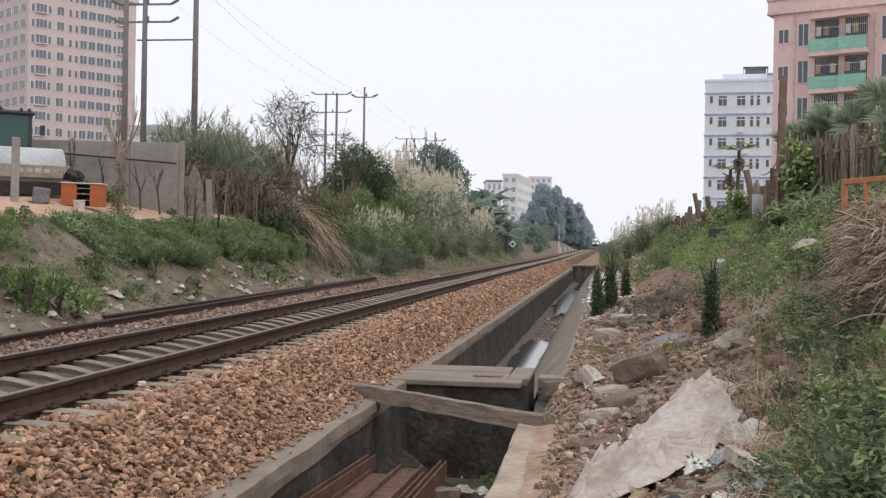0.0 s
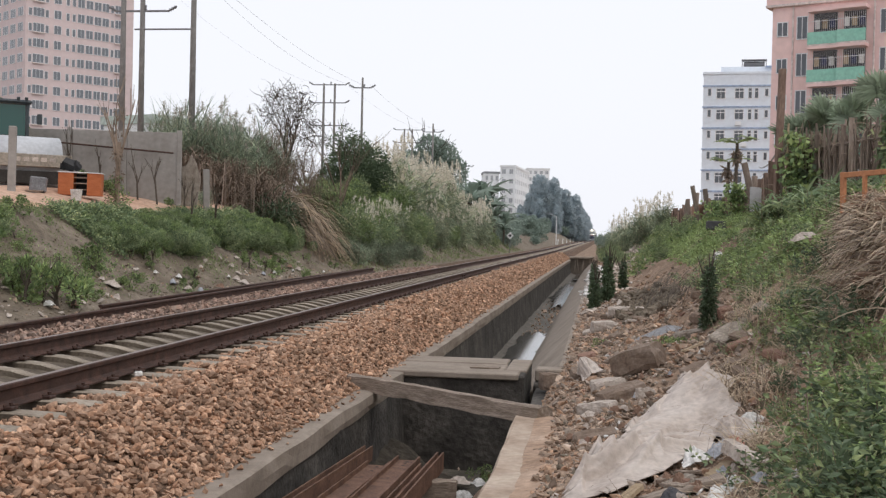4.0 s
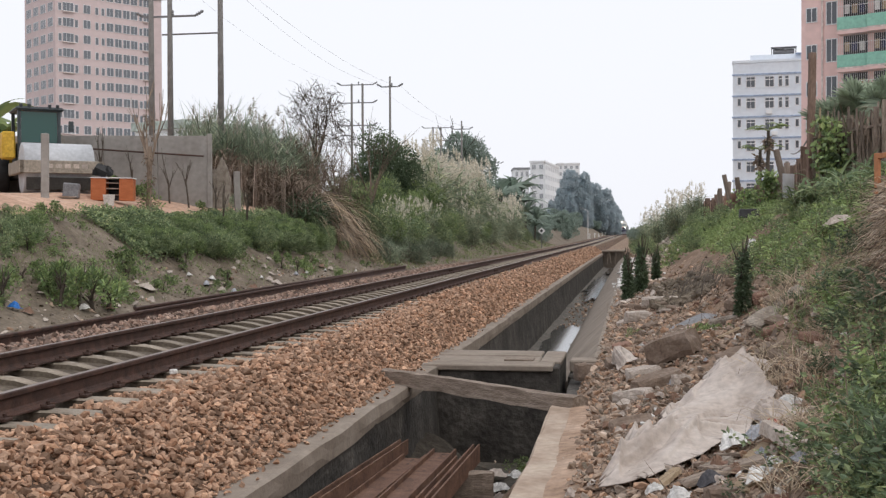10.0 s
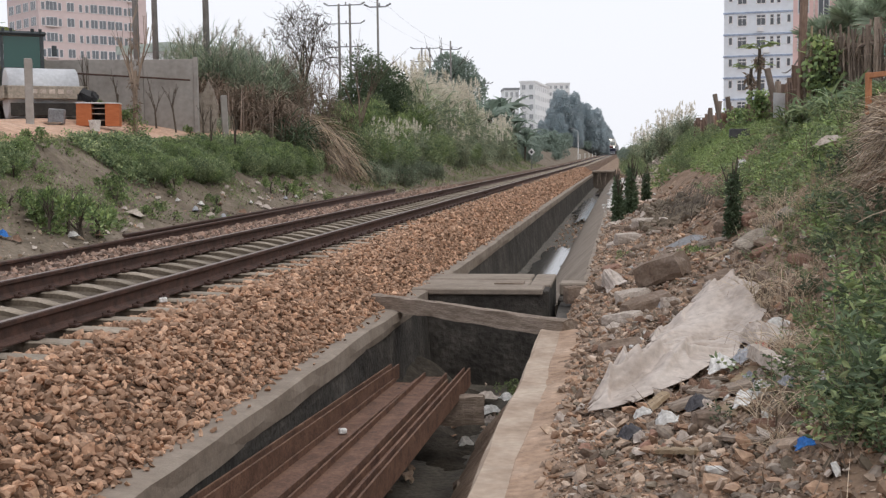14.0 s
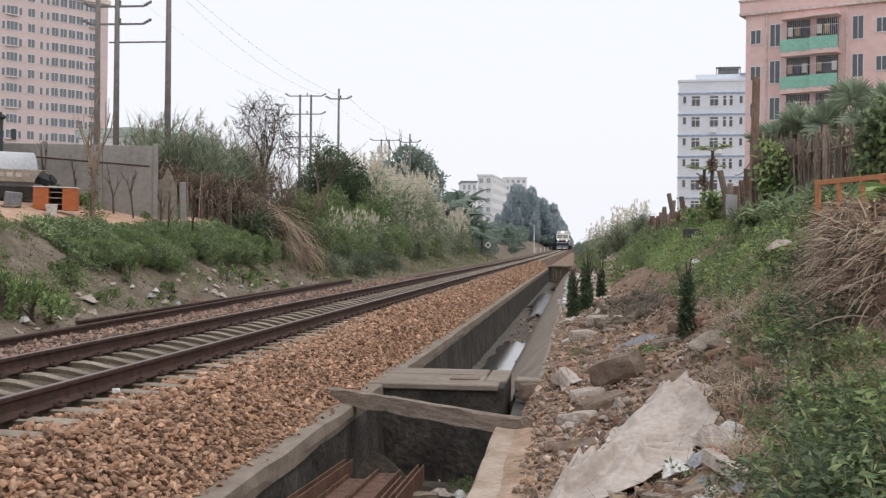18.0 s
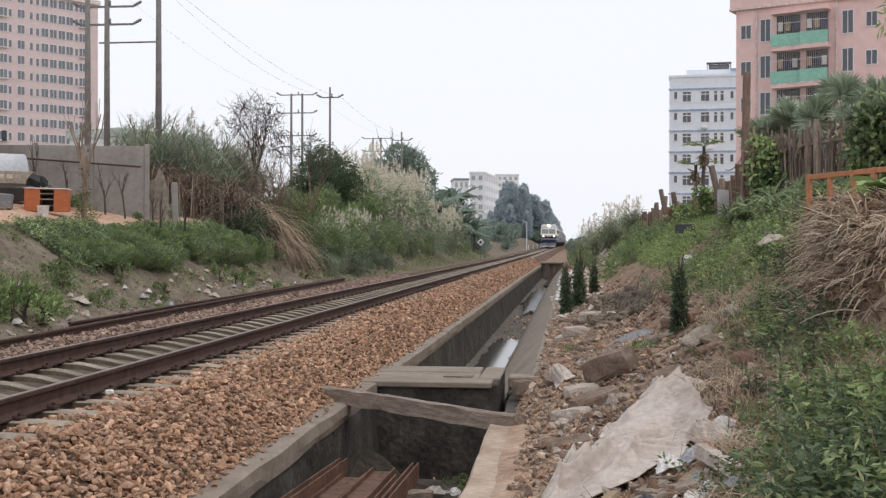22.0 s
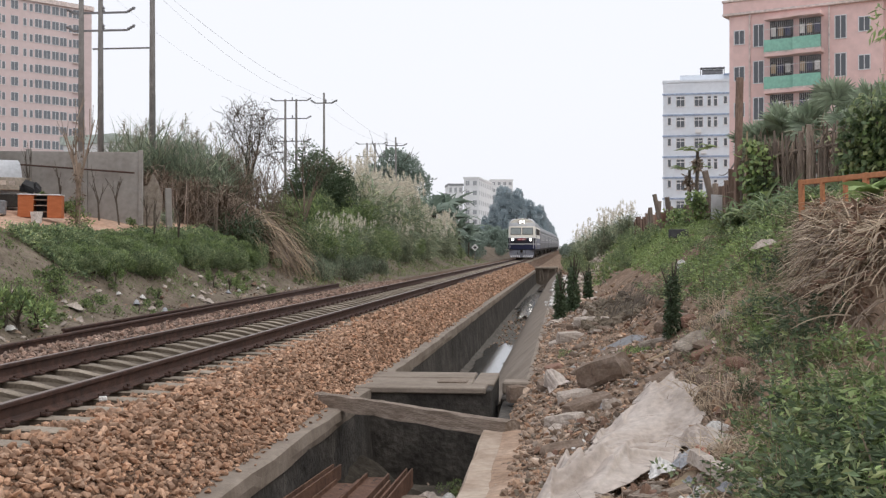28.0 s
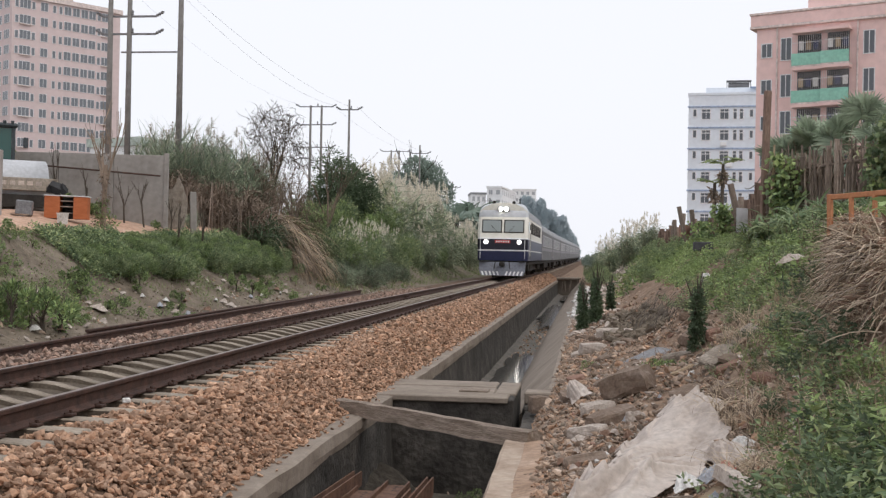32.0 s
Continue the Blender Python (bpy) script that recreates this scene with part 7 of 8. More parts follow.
# ---- rubble slope on the right ----
def rubble(name, n, x0, x1, y0, y1, s0, s1, material, label, seed, dens=None, lift=0.1, flat=0.7):
    r = np.random.default_rng(seed)
    x, y = r.uniform(x0, x1, n), y0 + (y1 - y0) * r.uniform(0, 1, n) ** 1.3
    if dens is not None:
        k = r.uniform(0, 1, n) < dens(x, y)
        x, y = x[k], y[k]
    s = s0 + (s1 - s0) * r.uniform(0, 1, len(x)) ** 3
    V, Fc = stones_arrays(np.stack([x, y, land(x, y) + lift * s], 1), s, seed, flat, 0.3, s1 > 0.09)
    return tagged(new(name, mesh_np(name, V, Fc, material)), label, "rubble", kind="stuff")


slope = lambda x, y: smooth(2.6, 0.6, x - 0.01 * (y - 10)) * (0.3 + 0.7 * smooth(-0.6, 0.5, wob(x, y, 1.4, 8)))
rubble("rubble", 46000, -0.78, 2.8, 4.5, 30, 0.015, 0.075, RUBBLE, "brown broken stone and earth clods on the slope", 301, slope)
rubble("rubble", 3800, -0.62, 2.4, 4.5, 34, 0.05, 0.19, RUBBLE, "larger broken stones on the slope", 302, slope)
rubble("rubble", 3600, -0.3, 3.4, 30, 95, 0.08, 0.34, RUBBLE, "broken stones on the far slope", 303, lambda x, y: smooth(2.0, 0.2, x - bend(y)[0]))
rubble("rubble", 2600, -0.55, 2.2, 7, 24, 0.05, 0.13, RUBBLE, "fist-sized broken stones on the slope", 317, slope, 0.2)
rubble("rubble", 5000, -0.7, 2.8, -8, 4.5, 0.015, 0.1, RUBBLE, "brown broken stone and earth clods on the slope", 319, slope)
rubble("plaster_bits", 1000, -0.3, 2.4, 5, 30, 0.02, 0.10, PALE_RUB, "pale plaster and concrete crumbs", 304, slope, 0.25, 0.5)
rubble("litter", 420, -0.3, 2.6, 5, 60, 0.02, 0.12, WHITE_BAG, "white scraps of plastic litter", 305, slope, 0.3, 0.5)
BRICK_RUB = mat("brick_rubble", [(0.23, 0.13, 0.095), (0.31, 0.19, 0.145)], 6, 0.9, 0.3, 50, island=0.3)
rubble("brick_rubble", 700, -0.3, 2.4, 5, 32, 0.03, 0.15, BRICK_RUB, "reddish brick fragments", 306, slope, 0.2, 0.6)
rubble("bank_rubble", 2200, -10.9, -8.7, 13, 60, 0.02, 0.14, RUBBLE, "stones and earth clods at the foot of the bank", 307, lambda x, y: 0.2 + 0.8 * smooth(-0.4, 0.6, wob(x, y, 1.2, 5)))
rubble("bank_litter", 240, -10.7, -8.8, 13, 50, 0.04, 0.24, PALE_RUB, "pale scraps and litter at the foot of the bank", 308, None, 0.2, 0.35)
cover("twigs", -0.2, 2.6, 4.5, 26, 2600, 0.3, 0.2, 0.008, BROWN_STALK, "dead twigs and roots over the rubble", 309, lambda x, y: smooth(-0.3, 0.6, wob(x, y, 1.9, 14)) * (np.abs(x - (0.33 + 0.24 * (y - 8.3))) > 0.55), True)


def chunk(x, y, sx, sy, sz, material, label, name="concrete_chunk", cat="rubble", rz=0.0, rx=0.0, ry=0.0, dz=0.0, seed=1):
    """A broken block with knocked-off corners."""
    r = random.Random(seed)
    bm = bmesh.new()
    bmesh.ops.create_cube(bm, size=1.0)
    bmesh.ops.subdivide_edges(bm, edges=bm.edges[:], cuts=3, use_grid_fill=True)
    for v in bm.verts:
        c = v.co
        d = sum(abs(a) > 0.45 for a in c)
        k = 1.0 - (0.05 + 0.07 * r.random()) * (d - 1) if d > 1 else 1.0
        v.co = Vector((c.x * sx * k + r.uniform(-0.03, 0.03) * sx, c.y * sy * k + r.uniform(-0.03, 0.03) * sy, c.z * sz * k + r.uniform(-0.06, 0.06) * sz))
    me = bpy.data.meshes.new(name)
    bm.to_mesh(me)
    bm.free()
    me.materials.append(material)
    ob = new(name, me)
    ob.matrix_basis = pose(x, y, ground_at(x, y) + sz * 0.3 + dz, rx, ry, rz)
    return tagged(ob, label, cat, "broken blocks on the slope")


chunk(0.46, 13.6, 0.62, 0.42, 0.3, RUBBLE, "large broken brown block on the slope", rz=-25, ry=-22, rx=8, dz=0.06, seed=1)
chunk(0.12, 13.3, 0.4, 0.3, 0.13, PALE_RUB, "flat grey broken block on the slope", rz=15, ry=-8, seed=2)
chunk(-0.66, 16.0, 0.3, 0.22, 0.24, RUBBLE, "tan stone lying in the side inlet", "stone", rz=20, dz=0.02, seed=3)
chunk(1.48, 13.2, 0.62, 0.26, 0.075, SLAB, "long broken concrete slab half buried in the slope", rz=52, ry=-16, rx=14, seed=4, dz=0.06)
chunk(1.84, 13.75, 0.7, 0.24, 0.07, SLAB, "long broken concrete slab half buried in the slope", rz=58, ry=-18, rx=16, seed=40, dz=0.07)
chunk(2.2, 14.4, 0.6, 0.22, 0.07, SLAB, "long broken concrete slab half buried in the slope", rz=55, ry=-20, rx=12, seed=41, dz=0.06)
chunk(1.1, 12.75, 0.45, 0.22, 0.07, RUBBLE, "flat tan slab lying on the slope", rz=40, ry=-12, rx=10, seed=42, dz=0.03)
chunk(1.2, 15.2, 0.42, 0.26, 0.1, RUBBLE, "tan broken slab on the slope", rz=10, ry=-12, seed=43, dz=0.04)
chunk(1.3, 16.2, 0.5, 0.4, 0.14, SLAB, "grey broken slab on the slope", rz=-10, ry=-12, seed=5)
chunk(1.6, 17.0, 0.55, 0.35, 0.2, RUBBLE, "broken brown block on the slope", rz=50, ry=-15, seed=6)
chunk(0.35, 15.6, 0.5, 0.3, 0.1, RUBBLE, "thin broken slab on the slope", rz=10, ry=-14, seed=7)
chunk(0.95, 18.5, 0.9, 0.5, 0.08, STEEL, "dark grey sheet lying on the slope", "roof_sheet", "sheet", rz=40, ry=-18, seed=8)
chunk(0.75, 17.6, 0.6, 0.3, 0.12, RUBBLE, "broken slab on the slope", rz=25, ry=-14, seed=9)
chunk(0.25, 12.2, 0.55, 0.28, 0.16, RUBBLE, "broken brown block on the slope", rz=30, ry=-14, seed=10)
chunk(0.0, 11.6, 0.4, 0.26, 0.14, PALE_RUB, "pale broken block on the slope", rz=-20, ry=-10, seed=11)
chunk(2.32, 13.6, 0.5, 0.25, 0.12, SLAB, "pale slab edge sticking out of the slope", rz=35, ry=-25, seed=12)
chunk(1.30, 7.9, 0.2, 0.15, 0.1, RUBBLE, "pale stone among the weeds", "stone", rz=20, seed=13)
chunk(1.05, 7.1, 0.2, 0.13, 0.09, RUBBLE, "brown stone among the litter", "stone", rz=60, seed=14)
chunk(0.5, 6.6, 0.2, 0.14, 0.1, RUBBLE, "brown stone on the slope", "stone", rz=15, seed=15)
chunk(0.75, 6.1, 0.15, 0.1, 0.08, BRICK_RUB, "broken piece of red brickwork", "brick_lump", "brick", rz=15, seed=16)
chunk(1.27, 6.1, 0.2, 0.14, 0.12, SLAB, "pale stone at the edge of the weeds", "stone", rz=70, seed=17)
chunk(0.1, 21.5, 0.5, 0.4, 0.22, PALE_RUB, "pale broken block beside the drain", rz=12, seed=18)
chunk(0.5, 24.5, 0.6, 0.4, 0.25, PALE_RUB, "pale broken block beside the drain", rz=42, seed=19)
for i in range(34):
    x, y = R.uniform(-0.25, 1.9), R.uniform(9, 27)
    chunk(x, y, R.uniform(0.15, 0.4), R.uniform(0.12, 0.26), R.uniform(0.06, 0.16), R.choice((RUBBLE, RUBBLE, PALE_RUB, BRICK_RUB)), "broken lump of masonry on the slope", "masonry_lump", "rubble", R.uniform(0, 180), R.uniform(-15, 15), R.uniform(-25, 5), 0.0, 30 + i)


# grimy sheet draped over the rubble
def drape():
    Lf = [(-0.23, 7.95), (-0.17, 8.6), (0.06, 9.65), (0.38, 10.7), (0.68, 11.6), (0.98, 12.45)]
    Rt = [(0.06, 7.8), (0.42, 8.05), (0.74, 8.65), (0.97, 9.4), (1.18, 10.2), (1.28, 11.7)]
    nu, nv = 260, 80
    rc = random.Random(4)
    creases = [(rc.uniform(-0.1, 1.2), rc.uniform(8, 12.2), rc.uniform(0.5, 1.9), rc.uniform(0.2, 0.7), rc.uniform(0.03, 0.10)) for _ in range(44)]
    V = []
    for i in range(nu):
        t = i / (nu - 1) * 5
        k = min(int(t), 4)
        f = t - k
        a = [Lf[k][c] + (Lf[k + 1][c] - Lf[k][c]) * f for c in (0, 1)]
        b = [Rt[k][c] + (Rt[k + 1][c] - Rt[k][c]) * f for c in (0, 1)]
        for j in range(nv):
            s = j / (nv - 1)
            w = (0.11 * noise.noise(Vector((i * 0.045, 3.5 * round(s), 2.3))) + 0.05 * noise.noise(Vector((i * 0.17, 5.5 * round(s), 5.2))) + 0.02 * noise.noise(Vector((i * 0.6, 5.5 * round(s), 7.2)))) * (abs(s - 0.5) * 2) ** 2
            x, y = a[0] + (b[0] - a[0]) * s + w, a[1] + (b[1] - a[1]) * s + w
            fold = 0.03 + 0.11 * noise.noise(Vector((x * 1.9, y * 1.2, 3.1))) + 0.02 * abs(noise.noise(Vector((x * 5, y * 3.5, 8.0))))
            for cx, cy, ang, ln, hh in creases:
                du, dv = (x - cx) * math.cos(ang) + (y - cy) * math.sin(ang), (y - cy) * math.cos(ang) - (x - cx) * math.sin(ang)
                dv += 0.05 * math.sin(du * 6 + cx * 9)
                reach = max(0.0, 1 - (du / ln) ** 2)
                fold += hh * reach * (max(0.0, 1 - dv / 0.16) if dv > 0 else max(0.0, 1 + dv / 0.022))
            edge = min(1.0, min(s, 1 - s) * 4, i / 10, (nu - 1 - i) / 10)
            y -= 0.3
            V.append((x, y, ground_at(x, y) + 0.06 + max(0.0, fold + 0.03) * (0.12 + 0.88 * edge)))
    Fc = [(i * nv + j, i * nv + j + 1, (i + 1) * nv + j + 1, (i + 1) * nv + j) for i in range(nu - 1) for j in range(nv - 1)]
    ob = part("plastic_sheet", Geo().add(V, Fc), CLOTH, None, "", True)
    so = ob.modifiers.new("thickness", "SOLIDIFY")
    so.thickness = 0.006
    return tagged(ob, "crumpled grimy off-white sheet draped over the rubble", "sheet")


drape()


def crumple(name, x, y, sx, sy, h, material, label, cat, seed, dz=0.0, tilt=0.0, rz=0.0):
    """A crumpled bag or rag."""
    n = 12
    V = []
    for i in range(n):
        for j in range(n):
            a, b = i / (n - 1) - 0.5, j / (n - 1) - 0.5
            p = Vector((a * 4 + seed, b * 4, seed * 0.7))
            q = max(0.0, 1 - (a * a + b * b) * 3.6)
            k = 1 + 0.25 * noise.noise(p * 0.9)
            V.append((a * sx * k, b * sy * k, h * q * (0.6 + 0.8 * (1 - abs(noise.noise(p))) ** 2) + 0.01))
    Fc = [(i * n + j, i * n + j + 1, (i + 1) * n + j + 1, (i + 1) * n + j) for i in range(n - 1) for j in range(n - 1)]
    ob = part(name, Geo().add(V, Fc), material)
    so = ob.modifiers.new("thickness", "SOLIDIFY")
    so.thickness = 0.006
    ob.matrix_basis = pose(x, y, ground_at(x, y) + 0.015 + dz, 0, tilt, rz)
    return tagged(ob, label, cat)


rubble("pale_scree", 9000, -0.2, 4.4, 42, 98, 0.08, 0.36, PALE_RUB, "pale rubble spilled down the far slope", 315, scree, 0.25, 0.6)
rubble("litter_heap", 1300, -0.62, 0.35, 36, 74, 0.08, 0.36, WHITE_BAG, "heap of white rubbish beside the drain", 320, lambda x, y: 0.25 + 0.75 * smooth(44, 50, y) * smooth(76, 66, y), 0.3, 0.6)
rubble("litter_heap", 500, -0.6, 0.9, 28, 60, 0.06, 0.22, PALE_RUB, "pale broken lumps beside the drain", 321, None, 0.3, 0.6)
rubble("bank_clods", 12000, -13.2, -8.9, 12, 60, 0.015, 0.10, BANK_SOIL, "crumbs of earth and small stones on the bank", 316, lambda x, y: 0.25 + 0.75 * smooth(-0.5, 0.6, wob(x, y, 1.6, 3)), 0.1, 0.7)
RED_RAG = mat("red_rag", [(0.42, 0.06, 0.06), (0.55, 0.12, 0.10)], 6, 0.9, 0.3, 30)
BLUE_BAG = mat("blue_plastic", [(0.02, 0.12, 0.42), (0.04, 0.2, 0.55)], 6, 0.45, 0.3, 30)
DARK_NET = mat("dark_netting", [(0.045, 0.045, 0.055), (0.12, 0.115, 0.12)], 14, 0.9, 0.8, 40)
GREY_RAG = mat("grey_rag", [(0.30, 0.31, 0.34), (0.44, 0.45, 0.48)], 6, 0.8, 0.3, 30)
crumple("plastic_bag", 0.66, 7.75, 0.17, 0.18, 0.08, WHITE_BAG, "crumpled white plastic bag on the rubble", "plastic bag", 1, 0.03, -20)
crumple("plastic_bag", 0.84, 7.95, 0.24, 0.12, 0.05, GREY_RAG, "torn greyish plastic bag on the rubble", "plastic bag", 2, 0.03, -20, 40)
crumple("plastic_sheet", 1.06, 8.9, 0.3, 0.5, 0.1, CLOTH, "torn flap of the grimy sheet", "sheet", 16, 0.03, -22, 25)
crumple("rag", 0.96, 8.1, 0.14, 0.14, 0.07, RED_RAG, "small red rag on the rubble", "rag", 3, 0.03, -20)
crumple("plastic_scrap", 1.2, 9.2, 0.2, 0.14, 0.06, WHITE_BAG, "white plastic scrap on the rubble", "plastic scrap", 4, 0.03, -20)
crumple("plastic_bag", 0.80, 6.72, 0.12, 0.18, 0.05, WHITE_BAG, "torn white plastic bag among the rubble", "plastic bag", 5, 0.03, -20, 20)
crumple("plastic_bag", 0.82, 5.3, 0.09, 0.06, 0.035, BLUE_BAG, "bright blue plastic bag in the weeds", "plastic bag", 6, 0.04, -20)
crumple("plastic_bag", 0.46, 6.95, 0.15, 0.12, 0.06, DARK_NET, "dark torn netting on the rubble", "plastic bag", 7, 0.02, -20)
crumple("plastic_scrap", 0.13, 7.1, 0.12, 0.08, 0.04, WHITE_BAG, "white plastic scrap on the rubble", "plastic scrap", 40, 0.03, -20)
crumple("plastic_scrap", 0.27, 6.8, 0.14, 0.12, 0.06, WHITE_BAG, "white plastic scrap on the rubble", "plastic scrap", 41, 0.03, -20)
crumple("plastic_scrap", 0.68, 6.5, 0.1, 0.26, 0.06, WHITE_BAG, "long white plastic scrap on the rubble", "plastic scrap", 42, 0.05, -20, -20)
crumple("plastic_sheet", 0.05, 6.75, 0.14, 0.12, 0.05, DARK_NET, "dark sheet of torn roofing on the rubble", "sheet", 43, 0.03, -15, 30)
crumple("plastic_scrap", 0.75, 6.15, 0.1, 0.1, 0.04, WHITE_BAG, "white plastic scrap on the rubble", "plastic scrap", 8, 0.02, -20)
crumple("plastic_scrap", 0.95, 12.6, 0.16, 0.12, 0.06, CLOTH, "white plastic scrap on the rubble", "plastic scrap", 9, 0.03, -20)
crumple("plastic_sheet", -0.12, 14.6, 0.26, 0.7, 0.18, CLOTH, "pale plastic sheet caught on the rubble", "sheet", 10, 0.08, -30, 10)
crumple("plastic_bag", 2.5, 24.5, 0.3, 0.24, 0.12, WHITE_BAG, "white bag on the green slope", "plastic bag", 11, 0.05, -20)
crumple("plastic_scrap", 2.25, 23.6, 0.24, 0.2, 0.08, WHITE_BAG, "white scrap on the green slope", "plastic scrap", 12, 0.05, -20)
crumple("cloth", 2.85, 16.6, 0.42, 0.26, 0.08, PALE_RUB, "pale cloth spread over the weeds", "cloth", 13, 0.16, -15)
for i, (x, y, w) in enumerate(((-10.15, 22.6, 0.9), (-9.75, 20.3, 0.6), (-10.3, 23.6, 0.45), (-10.35, 28.0, 0.5), (-10.2, 30.5, 0.4), (-10.3, 33.5, 0.6), (-9.9, 36.5, 0.5), (-9.6, 21.6, 0.4), (-9.6, 25.6, 0.5), (-9.5, 29.5, 0.7))):
    crumple("plastic_sheet", x, y, w * 0.4, w * 0.3, 0.08, CLOTH if i % 2 else PALE_RUB, "pale crumpled litter at the foot of the bank", "litter", 20 + i, 0.03, 15)
crumple("plastic_bag", -9.9, 17.0, 0.2, 0.12, 0.08, BLUE_BAG, "blue plastic bag at the foot of the bank", "plastic bag", 33, 0.02, 10)
crumple("rag", -10.2, 16.4, 0.22, 0.15, 0.06, GREEN, "green rag at the foot of the bank", "rag", 34, 0.02, 10)
SCRAP_LOOK = ((WHITE_BAG, "small white plastic scrap among the rubble"), (CLOTH, "small dirty cloth scrap among the rubble"), (GREY_RAG, "small grey plastic scrap among the rubble"), (DEAD_LEAF, "scrap of brown paper among the rubble"), (DARK_NET, "scrap of dark plastic among the rubble"))
for k in range(64):
    m, lb = SCRAP_LOOK[(0, 1, 3, 3, 1, 3, 2, 1)[k % 8]]
    px, py = R.uniform(0.1, 1.45), 5.8 + 8.5 * R.random() ** 1.4
    if -0.45 < px - (0.33 + 0.24 * (py - 8.3)) < 0.55 and py > 7.6 and py < 12:
        px += 0.9 if px > 0.6 else -0.6
    w = R.uniform(0.04, 0.11)
    ob = crumple("plastic_scrap", px, py, w, w * R.uniform(0.5, 0.9), w * 0.45, m, lb, "plastic scrap", 100 + k, 0.015, -18, R.uniform(0, 180))
for k in range(40):
    w = R.uniform(0.08, 0.25)
    crumple("plastic_scrap", R.uniform(-10.9, -9.2), R.uniform(13.5, 40), w, w * 0.6, w * 0.4, SCRAP_LOOK[k % 4][0], "small scrap of litter at the foot of the bank", "litter", 180 + k, 0.01, 12, R.uniform(0, 180))
rubble("bank_litter", 500, -11.2, -8.9, 13, 44, 0.02, 0.1, PALE_RUB, "pale crumbs and stones at the foot of the bank", 318, None, 0.2, 0.6)
timber("wooden_post", (0.85, 7.62, -0.13), (0.98, 6.85, -0.12), 0.09, 0.085, PALE_RUB, "short pale broken post on the rubble", "post", 41, 0.006)
timber("wooden_plank", (0.3, 7.1, -0.40), (0.78, 7.15, -0.24), 0.16, 0.03, OLD_WOOD, "broken grey board on the rubble", "board", 42, 0.004)
timber("wooden_plank", (0.55, 6.55, -0.33), (0.95, 7.0, -0.2), 0.14, 0.03, STRAW, "broken tan board on the rubble", "board", 43, 0.004)
for nm, px, py, pz, sz, lb in (("white_stone", -4.30, 10.2, -0.165, 0.075, "small white stone on the ballast"), ("white_stone", -2.36, 9.35, -1.17, 0.07, "small pale pebble lying on a rusty beam")):
    ob = chunk(px, py, sz, sz * 0.75, sz * 0.6, WHITE_BAG, lb, nm, "stone", rz=25, seed=90)
    ob.location.z = pz
# fine debris, boards and fallen sticks below the sheet
near_slope = lambda x, y: 0.35 + 0.65 * smooth(-0.5, 0.5, wob(x, y, 2.2, 17))
rubble("rubble", 30000, -0.42, 1.7, 4.8, 10.5, 0.006, 0.04, RUBBLE, "gravel and crumbs of earth among the rubbish", 331, near_slope, 0.2, 0.7)
rubble("rubble", 5200, -0.45, 1.9, 4.8, 17, 0.03, 0.12, RUBBLE, "angular broken stone heaped on the slope", 332, near_slope, 0.35, 0.55)
rubble("plaster_bits", 1300, -0.3, 1.8, 5, 18, 0.015, 0.09, PALE_RUB, "flat pale chips of plaster and tile", 333, near_slope, 0.45, 0.35)
rubble("earth_clods", 2600, -0.4, 1.9, 5, 22, 0.03, 0.12, BANK_SOIL, "dark crumbled earth between the stones", 334, near_slope, 0.1, 0.6)
q = np.random.default_rng(335)
n = 900
fx, fy = q.uniform(-0.1, 2.1, n), q.uniform(5, 18, n)
fd = np.stack([q.normal(size=n), q.normal(size=n), np.zeros(n)], 1)
fd[:, 2] = 0.35 * fd[:, 0] + q.uniform(0, 0.35, n)
V, Fc = ribbon_arrays(np.stack([fx, fy, land(fx, fy) + 0.03], 1), fd, q.uniform(0.12, 0.5, n), 0.006, q.uniform(0.1, 0.6, n), 3, 336)
tagged(new("fallen_sticks", mesh_np("fallen_sticks", V, Fc, BROWN_STALK)), "thin dead sticks lying over the rubble", "sticks", kind="stuff")
for k in range(22):
    px, py = (R.uniform(0.1, 1.0), R.uniform(5.7, 7.5)) if k < 14 else (R.uniform(0.6, 1.8), R.uniform(12.6, 17))
    a, b = R.uniform(0, 3.1), R.uniform(0.12, 0.3)
    ex, ey = px + b * math.cos(a), py + b * math.sin(a)
    timber("wooden_plank", (px, py, ground_at(px, py) + 0.035), (ex, ey, ground_at(ex, ey) + 0.06), R.uniform(0.04, 0.11), 0.022, (OLD_WOOD, STRAW, SLAB)[k % 3], "short broken board among the rubble", "board", 500 + k, 0.004)
# silt and scraps on the floor of the drain
silt_x, silt_y = np.meshgrid(np.linspace(-2.74, -1.2, 24), np.linspace(11.4, 14.95, 36))
silt_h = 0.55 * np.clip(1 - (silt_x + 2.74) / 1.2, 0, 1) ** 1.3 * smooth(11.3, 13.6, silt_y) + 0.05 * wob(silt_x, silt_y, 4, 2)
ka, kb = np.meshgrid(np.arange(23), np.arange(35))
kc = (kb * 24 + ka).ravel()
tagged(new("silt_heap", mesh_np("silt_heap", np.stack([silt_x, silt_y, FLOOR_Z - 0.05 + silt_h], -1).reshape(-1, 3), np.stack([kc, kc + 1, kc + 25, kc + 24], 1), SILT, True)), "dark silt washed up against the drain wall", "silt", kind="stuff")
